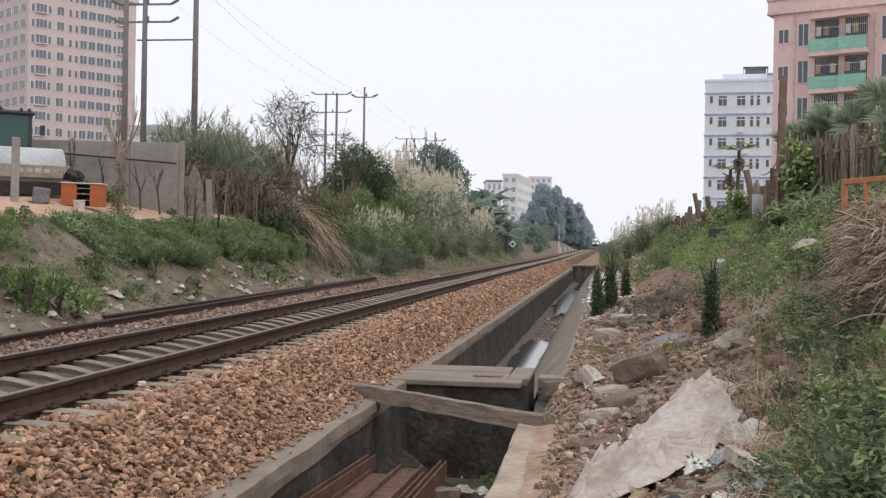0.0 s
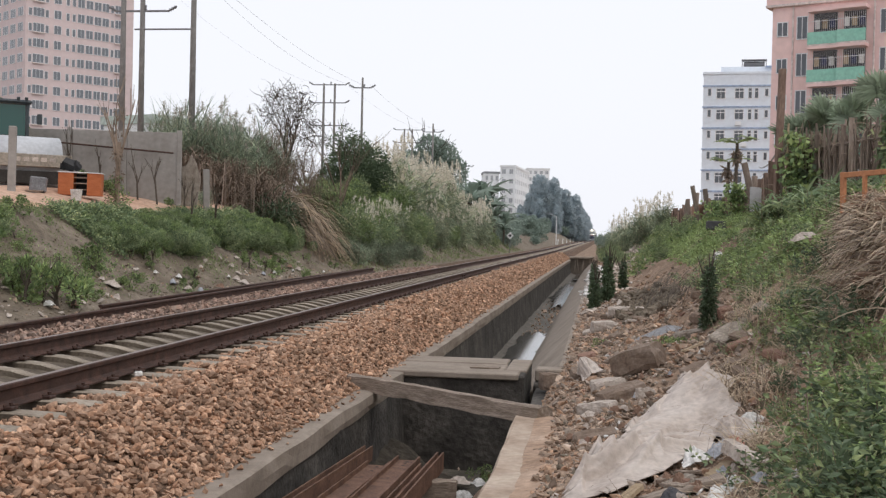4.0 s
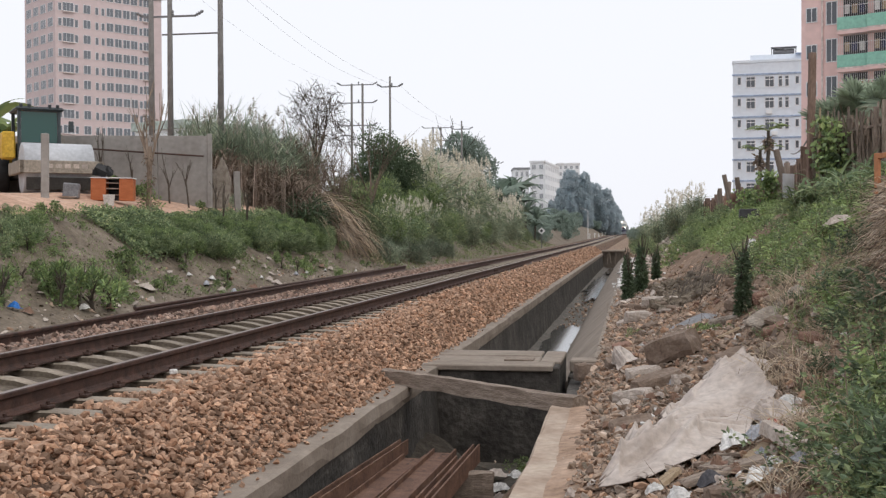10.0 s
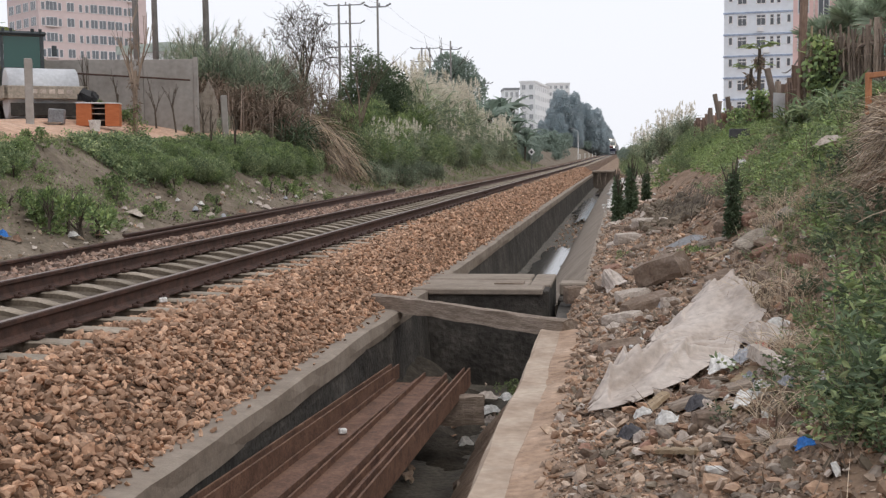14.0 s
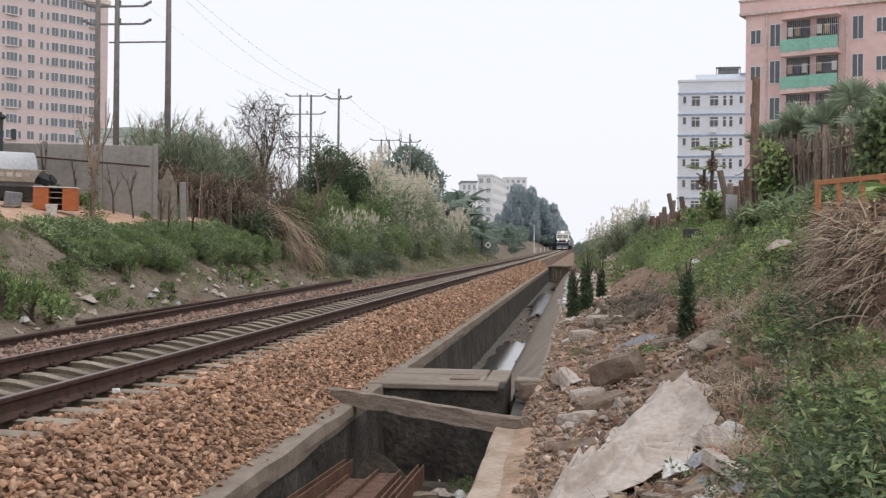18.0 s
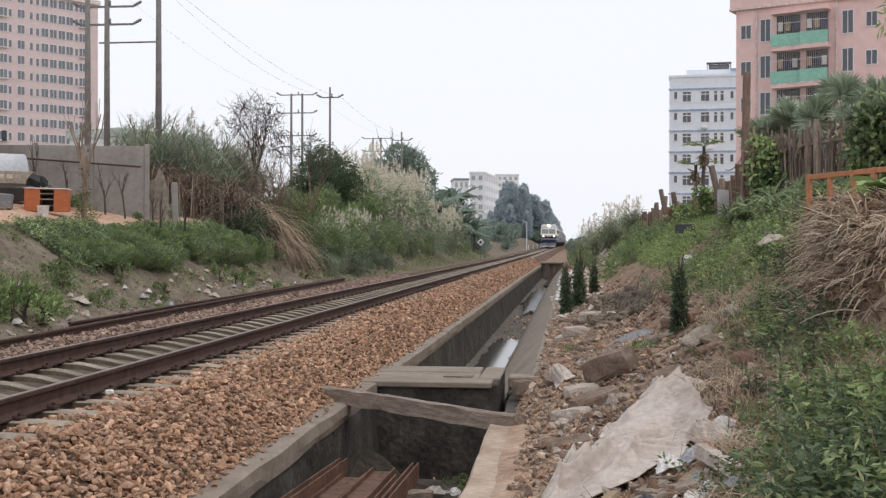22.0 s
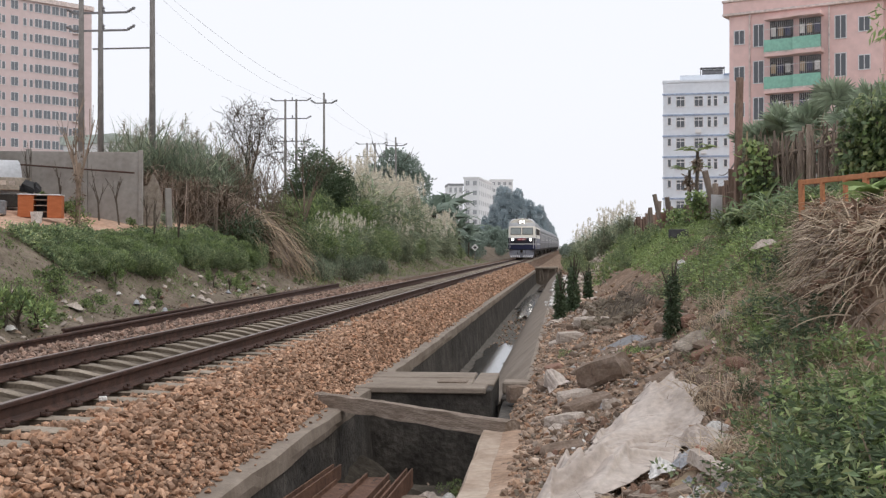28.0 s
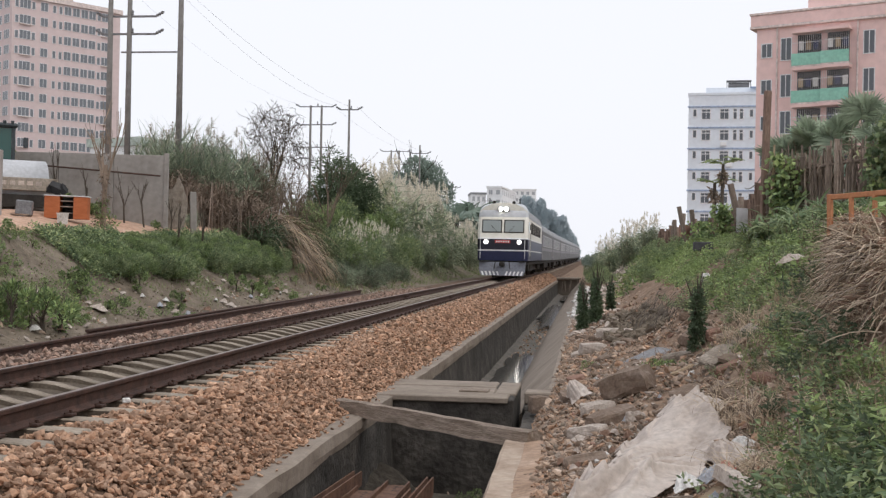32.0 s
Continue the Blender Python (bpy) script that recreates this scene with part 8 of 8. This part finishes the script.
for k, (px, py, w) in enumerate(((-1.75, 14.6, 0.3), (-1.62, 13.8, 0.26), (-1.82, 13.4, 0.2), (-1.45, 14.2, 0.22), (-1.5, 12.9, 0.18), (-1.7, 12.2, 0.16))):
    ob = crumple("plastic_scrap", px, py, w, w * 0.7, 0.07, WHITE_BAG if k % 2 else CLOTH, "dirty pale scrap lying on the drain floor", "plastic scrap", 60 + k, 0, 0, 40 * k)
    ob.location.z = FLOOR_Z + (0.04 if px < -1.6 else 0.12)
for px, py in ((-1.52, 15.0), (-1.3, 14.5)):
    WEEDS[1].put(px, py, 0.45, z=FLOOR_Z)

# straw heap and the orange frame above it
def heap_edge(y):
    return np.maximum(2.22, 2.26 + 0.19 * (np.asarray(y, float) - 11.15))


def heap_rise(x, y):
    inside = smooth(0.0, 0.3, x - heap_edge(y)) * smooth(8.2, 9.6, y) * smooth(17.2, 16.2, y)
    return np.clip(1.36 + 0.05 * (y - 12) + 0.14 * wob(x, y, 2.6, 6) - land(x, y), 0, 0.75) * inside


hx, hy = np.meshgrid(np.linspace(2.0, 4.4, 40), np.linspace(8.0, 17.4, 70))
hz = land(hx, hy) + heap_rise(hx, hy) - 0.05
ix, iy = np.meshgrid(np.arange(39), np.arange(69))
ia = (iy * 40 + ix).ravel()
tagged(new("earth_heap", mesh_np("earth_heap", np.stack([hx, hy, hz], -1).reshape(-1, 3), np.stack([ia, ia + 1, ia + 41, ia + 40], 1), SOIL, True)), "mound of dark earth under the straw", "earth heap", kind="stuff")


def straw(name, n, w, l0, l1, material, label, seed, x0=2.2, x1=4.1, y0=8.6, y1=16.6, out=0.2):
    """Tufts of stalks that lie over the heap and hang down its side."""
    q = np.random.default_rng(seed)
    m = n // 24
    cx, cy = q.uniform(x0, x1, m), q.uniform(y0, y1, m)
    keep = (q.uniform(0, 1, m) < np.clip(heap_rise(cx, cy) * 2.6, 0.3, 1)) & (cx > heap_edge(cy) + 0.02)
    keep &= wob(cx, cy, 3.7, seed) > -0.8
    cx, cy = cx[keep], cy[keep]
    k = np.repeat(np.arange(len(cx)), 24)
    a = np.where(q.uniform(0, 1, len(cx)) < 0.7, q.uniform(0, 6.28, len(cx)), q.normal(3.7, 0.9, len(cx)))[k] + q.normal(0, 0.5, len(k))
    x, y = cx[k] + q.normal(0, 0.09, len(k)), cy[k] + q.normal(0, 0.12, len(k))
    z = land(x, y) + heap_rise(x, y) + q.uniform(-0.03, out, len(k))
    D = np.stack([np.cos(a), np.sin(a), q.normal(0.15, 0.35, len(k))], 1)
    V, Fc = ribbon_arrays(np.stack([x, y, z], 1), D, q.uniform(l0, l1, len(k)), w, q.uniform(0.2, 1.5, len(k)), 4, seed + 1, 0.6)
    return tagged(new(name, mesh_np(name, V, Fc, material)), label, "straw", kind="stuff")


straw("straw_heap", 30000, 0.013, 0.15, 0.5, PALE_STRAW, "heap of pale dry straw and stalks on the bank edge", 12)
straw("dead_stalks", 9000, 0.016, 0.2, 0.6, BROWN_STALK, "brown dead stalks mixed into the straw heap", 14)
ql = np.random.default_rng(17)
ly = ql.uniform(9.0, 16.4, 5200)
lx = heap_edge(ly) + ql.uniform(0.05, 1.5, 5200)
Vl, Fl = leaf_arrays(np.stack([lx, ly, land(lx, ly) + heap_rise(lx, ly) + ql.uniform(0.02, 0.2, 5200)], 1), ql.normal(size=(5200, 3)) * (1, 1, 0.3), ql.uniform(0.05, 0.2, 5200), ql.uniform(0.02, 0.08, 5200), seed=18)
tagged(new("dead_leaves", mesh_np("dead_leaves", Vl, Fl, DEAD_LEAF)), "withered brown leaves on the straw heap", "dead leaves", kind="stuff")
cover("dead_roots", 2.0, 3.2, 8.8, 16.5, 1500, 0.3, 0.2, 0.012, BROWN_STALK, "brown dead roots and stalks under the straw heap", 311, lambda x, y: smooth(-0.15, 0.1, x - heap_edge(y)) * smooth(0.6, 0.2, x - heap_edge(y)), True)
# crumbling brow of earth below the creepers
rubble("earth_brow", 700, 0.45, 1.6, 21.5, 30, 0.12, 0.34, BANK_SOIL, "dark crumbling earth brow with bare roots", 312, None, 0.15)
rb = np.random.default_rng(313)
nb = 220
bx, by = rb.uniform(1.0, 1.9, nb), rb.uniform(20.5, 29, nb)
Vb, Fb = ribbon_arrays(np.stack([bx, by, land(bx, by) + rb.uniform(0.15, 0.35, nb)], 1), np.stack([rb.uniform(-1.2, -0.2, nb), rb.normal(-0.4, 0.4, nb), rb.uniform(-0.4, 0.3, nb)], 1), rb.uniform(0.3, 0.7, nb), 0.014, rb.uniform(1.2, 2.6, nb), 4, 314, 0.6)
tagged(new("bare_roots", mesh_np("bare_roots", Vb, Fb, BARK)), "brown roots hanging from the earth brow", "roots", kind="stuff")
for k, (a, b) in enumerate((((2.32, 11.6, 0.75), (3.0, 11.0, 1.3)), ((2.4, 10.4, 0.8), (2.75, 9.2, 0.95)), ((2.55, 12.6, 1.2), (3.3, 12.0, 1.62)), ((2.3, 10.9, 0.5), (2.9, 10.2, 1.2)))):
    timber("dead_branch", a, b, 0.05, 0.05, BARK, "thick dark branch sticking out of the straw heap", "branch", 50 + k, 0.006)
timber("dead_branch", (2.0, 10.4, 0.55), (3.0, 9.6, 1.05), 0.03, 0.03, STRAW, "pale dead branch across the slope", "branch", 44, 0.003)

FRAME = mat("orange_timber", [(0.40, 0.17, 0.08), (0.52, 0.24, 0.12)], 3, 0.7, 0.2, 30, stain=0.15)
PALE_WOOD = mat("pale_board", [(0.36, 0.27, 0.19), (0.46, 0.36, 0.27)], 3, 0.85, 0.3, 30)
fa, fb = Vector((3.2, 15.9, 0)), Vector((4.5, 13.9, 0))
fm = place((fa.x, fa.y, 1.64), (fb.x, fb.y, 1.70))
bench = thing("wooden_railing", fm, "orange-brown wooden railing standing on the bank edge", "railing")
FL = 2.35
part("top_rail", Geo().box(FL / 2, 0, 0.50, FL, 0.05, 0.07, None, 0.006), FRAME, bench)
part("middle_rail", Geo().box(FL * 0.72, 0, 0.30, FL * 0.52, 0.04, 0.05, None, 0.006), FRAME, bench)
part("bottom_rail", Geo().box(FL / 2, 0, 0.08, FL, 0.05, 0.06, None, 0.006), FRAME, bench)
for k, x in enumerate((0.04, 0.42, 0.82, 1.16, 1.6, 2.0, 2.3)):
    part("upright", Geo().box(x, 0, 0.26, 0.075 if k in (0, 3) else 0.05, 0.055, 0.56 if k in (0, 3) else 0.44, None, 0.006), FRAME, bench)
for x, y, h, w, t in ((3.3, 15.55, 0.42, 0.11, 12), (3.42, 15.4, 0.4, 0.09, 18), (3.6, 15.15, 0.36, 0.08, -6)):
    ob = part("board", Geo().box(0, 0, h / 2, w, 0.02, h, None, 0.004), PALE_WOOD)
    ob.matrix_basis = pose(x, y, ground_at(x, y) - 0.02, 10, -t, -40)
    tagged(ob, "short pale board leaning on the wooden frame", "board", "leaning boards")
rl = np.random.default_rng(15)
nl = 12
al = np.linspace(0, 6.28, nl)
Vc, Fcv = ribbon_arrays(np.tile([3.55, 13.6, 1.86], (nl, 1)), np.stack([np.cos(al), np.sin(al), rl.uniform(0.6, 1.6, nl)], 1), rl.uniform(0.35, 0.55, nl), 0.2, 1.2, 5, 16, 0.7)
cab_ob = thing("leafy_vegetable", pose(0, 0, 0), "broad pale green leafy vegetable on the heap", "vegetable plant")
part("foliage", mesh_np("foliage", Vc, Fcv, BRIGHT_LEAF), None, cab_ob)
part("root", Geo().rod((3.55, 13.6, 1.4), (3.55, 13.6, 1.88), 0.03), BARK, cab_ob)

# ---- fence on the right ----
BROWN_BOARD = mat("brown_board", [(0.10, 0.065, 0.05), (0.17, 0.115, 0.09), (0.24, 0.17, 0.135)], 2.5, 0.9, 0.3, 30, stretch=(2, 2, 0.5), obj=0.35)
fence = thing("stake_fence", pose(0, 0, 0), "fence of weathered brown stakes and bamboo, partly overgrown", "fence")
stakes = [Geo().rod((0, 0, 0), (random.uniform(-0.06, 0.06), 0, 2.0), 0.016 + 0.007 * k, 0.012 + 0.005 * k, 7).mesh("stake", DARK_WOOD) for k in range(4)]
FA, FB = Vector((4.15, 27.9)), Vector((7.6, 23.0))
for k in range(150):
    t = k / 149
    p = FA.lerp(FB, t)
    s = part("stake", R.choice(stakes), None, fence)
    s.matrix_basis = pose(p.x + R.uniform(-0.05, 0.05), p.y + R.uniform(-0.06, 0.06), ground_at(p.x, p.y) - 0.1, R.uniform(-3, 3), R.uniform(-4, 4), R.uniform(0, 360))
    s.scale = (1, 1, R.uniform(0.82, 1.12) * (1.0 - 0.12 * (t < 0.08)))
for k in range(140):
    t = k / 139
    p = FA.lerp(FB, t)
    s = part("stake", R.choice(stakes), None, fence)
    s.matrix_basis = pose(p.x + 0.2 + R.uniform(-0.08, 0.08), p.y + 0.28 + R.uniform(-0.1, 0.1), ground_at(p.x, p.y) - 0.1, R.uniform(-5, 5), R.uniform(-7, 7), R.uniform(0, 360))
    s.scale = (0.75, 0.75, R.uniform(0.75, 1.05))
qd = np.random.default_rng(421)
nd = 1500
td = qd.uniform(0.02, 1.0, nd)
xd, yd = FA.x + (FB.x - FA.x) * td + qd.normal(0.12, 0.1, nd), FA.y + (FB.y - FA.y) * td + qd.normal(0.2, 0.12, nd)
Vq, Fq = ribbon_arrays(np.stack([xd, yd, land(xd, yd) + qd.uniform(0.6, 2.0, nd)], 1), np.stack([qd.normal(0, 0.4, nd), qd.normal(-0.2, 0.4, nd), qd.normal(-0.3, 0.7, nd)], 1), qd.uniform(0.3, 0.9, nd), 0.03, 1.6, 4, 422)
tagged(part("dead_fronds", mesh_np("dead_fronds", Vq, Fq, BROWN_STALK), None, fence, "dry brown fronds woven into the stakes"), kind="stuff")
for z in (0.7, 1.6):
    a, b = FA.lerp(FB, 0.0), FA.lerp(FB, 1.0)
    part("cross_pole", Geo().rod((a.x, a.y - 0.08, ground_at(a.x, a.y) + z), (b.x, b.y - 0.08, ground_at(b.x, b.y) + z), 0.03, n=6), DARK_WOOD, fence)
for t, h in ((0.33, 2.1), (0.37, 2.2), (0.86, 3.0), (0.2, 1.95)):
    p = FA.lerp(FB, t)
    part("post", Geo().box(p.x, p.y - 0.1, ground_at(p.x, p.y) + h / 2 - 0.1, 0.11, 0.05, h, None, 0.01), DARK_WOOD, fence)
tall = tagged(part("timber_pole", Geo().box(0, 0, 1.85, 0.15, 0.13, 3.75, None, 0.012), BROWN_BOARD), "tall dark timber pole at the fence corner", "pole")
tall.matrix_basis = pose(4.12, 27.8, ground_at(4.12, 27.8) - 0.1, 0, 1.2, 20)
thin = tagged(part("bamboo_pole", Geo().rod((0, 0, 0), (0.03, 0, 2.2), 0.03, 0.025, 7), STRAW), "pale bamboo pole beside the fence corner", "pole")
thin.matrix_basis = pose(4.25, 27.3, ground_at(4.25, 27.3) - 0.05)

board_fence = thing("board_fence", pose(0, 0, 0), "makeshift fence of brown boards and rusty sheets", "fence")
bm_mesh = [Geo().box(0, 0, 0.75, 0.5, 0.03, 1.6, None, 0.006).mesh("board", BROWN_BOARD), Geo().box(0, 0, 0.7, 0.34, 0.03, 1.5, None, 0.006).mesh("board", BROWN_BOARD)]
pts = [(4.15, 28.2), (4.9, 33.5), (5.3, 39.5), (4.9, 48), (4.5, 56), (4.3, 70)]
for (xa, ya), (xb, yb) in zip(pts, pts[1:]):
    n = int(math.hypot(xb - xa, yb - ya) / 0.42)
    for k in range(n):
        f = (k + 0.5) / n
        x, y = xa + (xb - xa) * f, ya + (yb - ya) * f
        b = part("board", R.choice(bm_mesh), None, board_fence)
        b.matrix_basis = pose(x, y, ground_at(x, y) - 0.1, R.uniform(-4, 4), R.uniform(-3, 3), 62 + R.uniform(-9, 9))
        b.scale = (1, 1, R.uniform(0.8, 1.1) * (1.0 if y < 42 else 0.82))
for x, y, h, ty in ((4.9, 36.8, 2.0, -14), (5.0, 38.5, 1.75, 0), (4.4, 47.5, 1.7, -7), (4.3, 50.5, 1.9, -12), (4.2, 52.5, 1.75, 4), (4.15, 54.5, 1.6, -4), (4.2, 58, 1.6, 3)):
    p = part("post", Geo().box(0, 0, h / 2, 0.16, 0.16, h, None, 0.015), DARK_WOOD, board_fence)
    p.matrix_basis = pose(x, y, ground_at(x, y) - 0.1, 0, ty, 15)
part("patch_sheet", Geo().box(4.72, 36.0, 2.55, 0.6, 0.03, 0.75, Matrix.Rotation(radians(50), 4, "Z")), LIGHT_GREY, board_fence, "pale grey sheet patch")
part("patch_sheet", Geo().box(4.25, 51.2, 2.5, 0.8, 0.03, 0.7, Matrix.Rotation(radians(50), 4, "Z")), BRICK_RUB, board_fence, "rust-red sheet patch")
wire((4.12, 27.8, 3.4), (4.9, 36.8, 3.6), 0.15, 8, 0.02)


# creepers over the fence
def fence_vine(t0, t1, z0, z1, n, seed, material=LEAF):
    r = np.random.default_rng(seed)
    t = r.uniform(t0, t1, n)
    x, y = FA.x + (FB.x - FA.x) * t, FA.y + (FB.y - FA.y) * t
    g0 = land(x, y)
    top = z1 * (0.85 + 0.18 * wob(t * 14, t * 3, 1.0, seed))
    z = g0 + z0 + (top - z0) * r.uniform(0, 1, n)
    keep = wob(t * 16, z * 2.2, 1.0, seed + 2) > -0.3
    P = np.stack([x - 0.12 + r.normal(0, 0.14, n), y - 0.18 + r.normal(0, 0.14, n), z], 1)[keep]
    D = np.stack([r.normal(-0.3, 0.5, n), r.normal(-0.7, 0.4, n), r.normal(-0.5, 0.4, n)], 1)[keep]
    V, Fc = leaf_arrays(P, D, 0.17 * r.uniform(0.6, 1.3, len(P)), 0.13, 0.12, seed=seed)
    ob = thing("creeper", pose(0, 0, 0), "green creeper with broad leaves climbing the fence", "creeper", "creepers on the fence")
    part("foliage", mesh_np("foliage", V, Fc, material), None, ob)
    g = Geo()
    rr = random.Random(seed)
    for _ in range(5):
        f = rr.uniform(t0, t1)
        p = FA.lerp(FB, f)
        zz = ground_at(p.x, p.y)
        g.rod((p.x - 0.1, p.y - 0.12, zz), (p.x - 0.1 + rr.uniform(-0.2, 0.2), p.y - 0.12, zz + z1 * 0.9), 0.012, n=5)
    part("stem", g, BARK, ob)


fence_vine(0.08, 0.19, 0.2, 1.75, 500, 401)
fence_vine(0.08, 0.19, 0.2, 1.6, 300, 404, DARK_LEAF)
fence_vine(0.56, 1.0, 0.3, 2.9, 3600, 402, SHRUB_LEAF)
fence_vine(0.6, 0.95, 0.9, 3.0, 1400, 403, LEAF)


def wall_vine(x, y, w, h, n, seed):
    r = np.random.default_rng(seed)
    P = np.stack([x + r.normal(0, w / 2.6, n), y + r.normal(0, w / 2.6, n) - 0.2, ground_at(x, y) + h * r.uniform(0, 1, n)], 1)
    D = np.stack([r.normal(-0.3, 0.5, n), r.normal(-0.7, 0.4, n), r.normal(-0.3, 0.4, n)], 1)
    V, Fc = leaf_arrays(P, D, 0.17, 0.12, seed=seed)
    ob = thing("creeper", pose(0, 0, 0), "green creeper covering a fence post", "creeper", "creepers on the fence")
    part("foliage", mesh_np("foliage", V, Fc, LEAF), None, ob)
    part("stem", Geo().rod((x, y, ground_at(x, y) - 0.05), (x, y, ground_at(x, y) + h * 0.95), 0.06, n=6), BARK, ob)


wall_vine(4.75, 41.0, 0.5, 1.5, 600, 411)
wall_vine(4.4, 45.0, 0.6, 1.0, 400, 412)


# fan palms behind the fence
def fan_palm(x, y, z, h, n, L, seed):
    r = random.Random(seed)
    ob = thing("fan_palm", pose(x, y, z), "fan palm with dark green pleated leaves", "palm", "fan palms")
    part("trunk", Geo().rod((0, 0, 0), (0, 0, h), 0.14, 0.12, 10), BARK, ob)
    for k in range(n):
        a, e = 2.4 * k + r.uniform(-0.3, 0.3), r.uniform(0.0, 1.35)
        d = Vector((math.cos(a) * math.cos(e), math.sin(a) * math.cos(e), math.sin(e)))
        s = Vector((-math.sin(a), math.cos(a), 0))
        s = (Matrix.Rotation(r.uniform(-1.3, 1.3), 3, d) @ s).normalized()
        u = s.cross(d)
        st = Vector((0, 0, h)) + d * (L * r.uniform(0.5, 0.75))
        g = Geo().rod((0, 0, h), st, 0.018, 0.012, 5)
        m = 26
        for q in range(m):
            b = (q / (m - 1) - 0.5) * 3.7
            w = d * math.cos(b) + s * math.sin(b)
            Lf = L * 0.62 * (0.75 + 0.25 * math.cos(b))
            tip = st + w * Lf + Vector((0, 0, -0.16 * Lf)) + u * 0.03 * (-1) ** q
            mid = st + w * Lf * 0.55
            side = (u.cross(w)).normalized() * 0.042
            g.add([st, mid + side + u * 0.02, tip, mid - side + u * 0.02], [(0, 1, 2), (0, 2, 3)])
        part("frond", g, PALM, ob)
    return ob


fan_palm(5.2, 30.4, 2.0, 1.6, 16, 1.05, 1)
fan_palm(5.9, 29.6, 2.0, 1.85, 16, 1.1, 2)
fan_palm(6.7, 28.6, 2.0, 2.1, 16, 1.15, 3)
fan_palm(5.6, 31.5, 2.0, 1.4, 14, 1.0, 4)
fan_palm(7.4, 27.8, 2.0, 2.05, 16, 1.1, 5)

# papaya trees by the boards
for x, y, h, s in ((5.25, 46.2, 3.2, 1), (5.0, 46.8, 2.6, 2)):
    ob = thing("papaya_tree", pose(x, y, ground_at(x, y)), "slender papaya tree with a tuft of lobed leaves", "papaya tree", "papaya trees")
    part("trunk", Geo().rod((0, 0, 0), (0.05, 0, h), 0.09, 0.06, 8), BARK, ob)
    rp = random.Random(520 + s)
    for k in range(11 if s == 1 else 7):
        a, e = 2.4 * k + rp.uniform(-0.3, 0.3), rp.uniform(0.0, 0.5)
        tip = Vector((math.cos(a) * rp.uniform(0.4, 0.75), math.sin(a) * 0.6, 0.42 * e + 0.1))
        g = Geo().rod((0.05, 0, h), Vector((0.05, 0, h)) + tip, 0.014, 0.01, 5)
        c = Vector((0.05, 0, h)) + tip
        for m in range(9):
            b = a + (m - 4) * 0.62
            w = Vector((math.cos(b), math.sin(b), -0.25 - 0.1 * rp.random()))
            sd = Vector((-math.sin(b), math.cos(b), 0)) * 0.075
            Lf = 0.34 - 0.03 * abs(m - 4)
            g.add([c, c + w * Lf * 0.55 + sd, c + w * Lf, c + w * Lf * 0.55 - sd], [(0, 1, 2, 3)])
        part("leaf", g, LEAF, ob)
    part("dead_foliage", leafy("dead_foliage", 60, [(0.0, 0, h - 0.35, 0.14), (0.05, 0, h - 0.6, 0.14)], 0.28, 0.1, BROWN_STALK, 510 + s, 0.2, -1.0), None, ob)
near_tree = thing("tree", pose(7.95, 22.5, 2.0), "tree with hanging yellowish leaves behind the fence", "tree")
part("trunk", twigs(2.6, 0.5, 6, 0.09, 77, depth=3), None, near_tree)
part("crown", leafy("crown", 900, [(-1.6, 0, 3.6, 0.5), (-1.0, 0, 4.0, 0.6), (0, 0, 4.2, 0.9), (0.8, 0, 3.6, 0.8), (-0.6, 0, 3.2, 0.6)], 0.2, 0.06, BRIGHT_LEAF, 78, 0.2, -0.6), None, near_tree)
bx = tagged(part("crate", Geo().box(0, 0, 0.16, 0.55, 0.4, 0.26, None, 0.02), DARK_IN), "dark low crate on the green slope", "crate")
bx.matrix_basis = pose(3.35, 34.0, ground_at(3.35, 34.0))

# trackside things far down the line
lamp = thing("lamp_post", pose(-8.1, 211, ground_at(-8.1, 211)), "slim pale lamp post beside the line", "lamp post")
part("shaft", Geo().rod((0, 0, 0), (0, 0, 5.2), 0.09, 0.06, 8), WHITE_PAINT, lamp)
part("arm", Geo().rod((0, 0, 5.2), (-1.1, 0, 5.7), 0.05, 0.04, 6), WHITE_PAINT, lamp)
part("head", Geo().box(-1.3, 0, 5.72, 0.6, 0.2, 0.12, None, 0.03), STEEL, lamp)
sign = thing("track_sign", pose(-8.7, 110, ground_at(-8.7, 110)), "white diamond-shaped track sign on a short post", "sign")
part("post", Geo().rod((0, 0, 0), (0, 0, 1.9), 0.04, n=8), STEEL, sign)
part("plate", Geo().box(0, -0.05, 1.7, 0.5, 0.03, 0.5, Matrix.Rotation(radians(45), 4, "Y"), 0.005), WHITE_PAINT, sign)
part("mark", Geo().box(0, -0.072, 1.7, 0.24, 0.01, 0.24, Matrix.Rotation(radians(45), 4, "Y")), DARK_IN, sign)
for k in range(5):
    ob = tagged(part("marker_post", Geo().box(0, 0, 0.5, 0.16, 0.16, 1.0, None, 0.02), WHITE_PAINT), "short white marker post beside the line", "post", "marker posts")
    ob.matrix_basis = pose(-7.9 + 0.2 * k, 215 + k * 22, ground_at(-7.9 + 0.2 * k, 215 + k * 22))


motions()
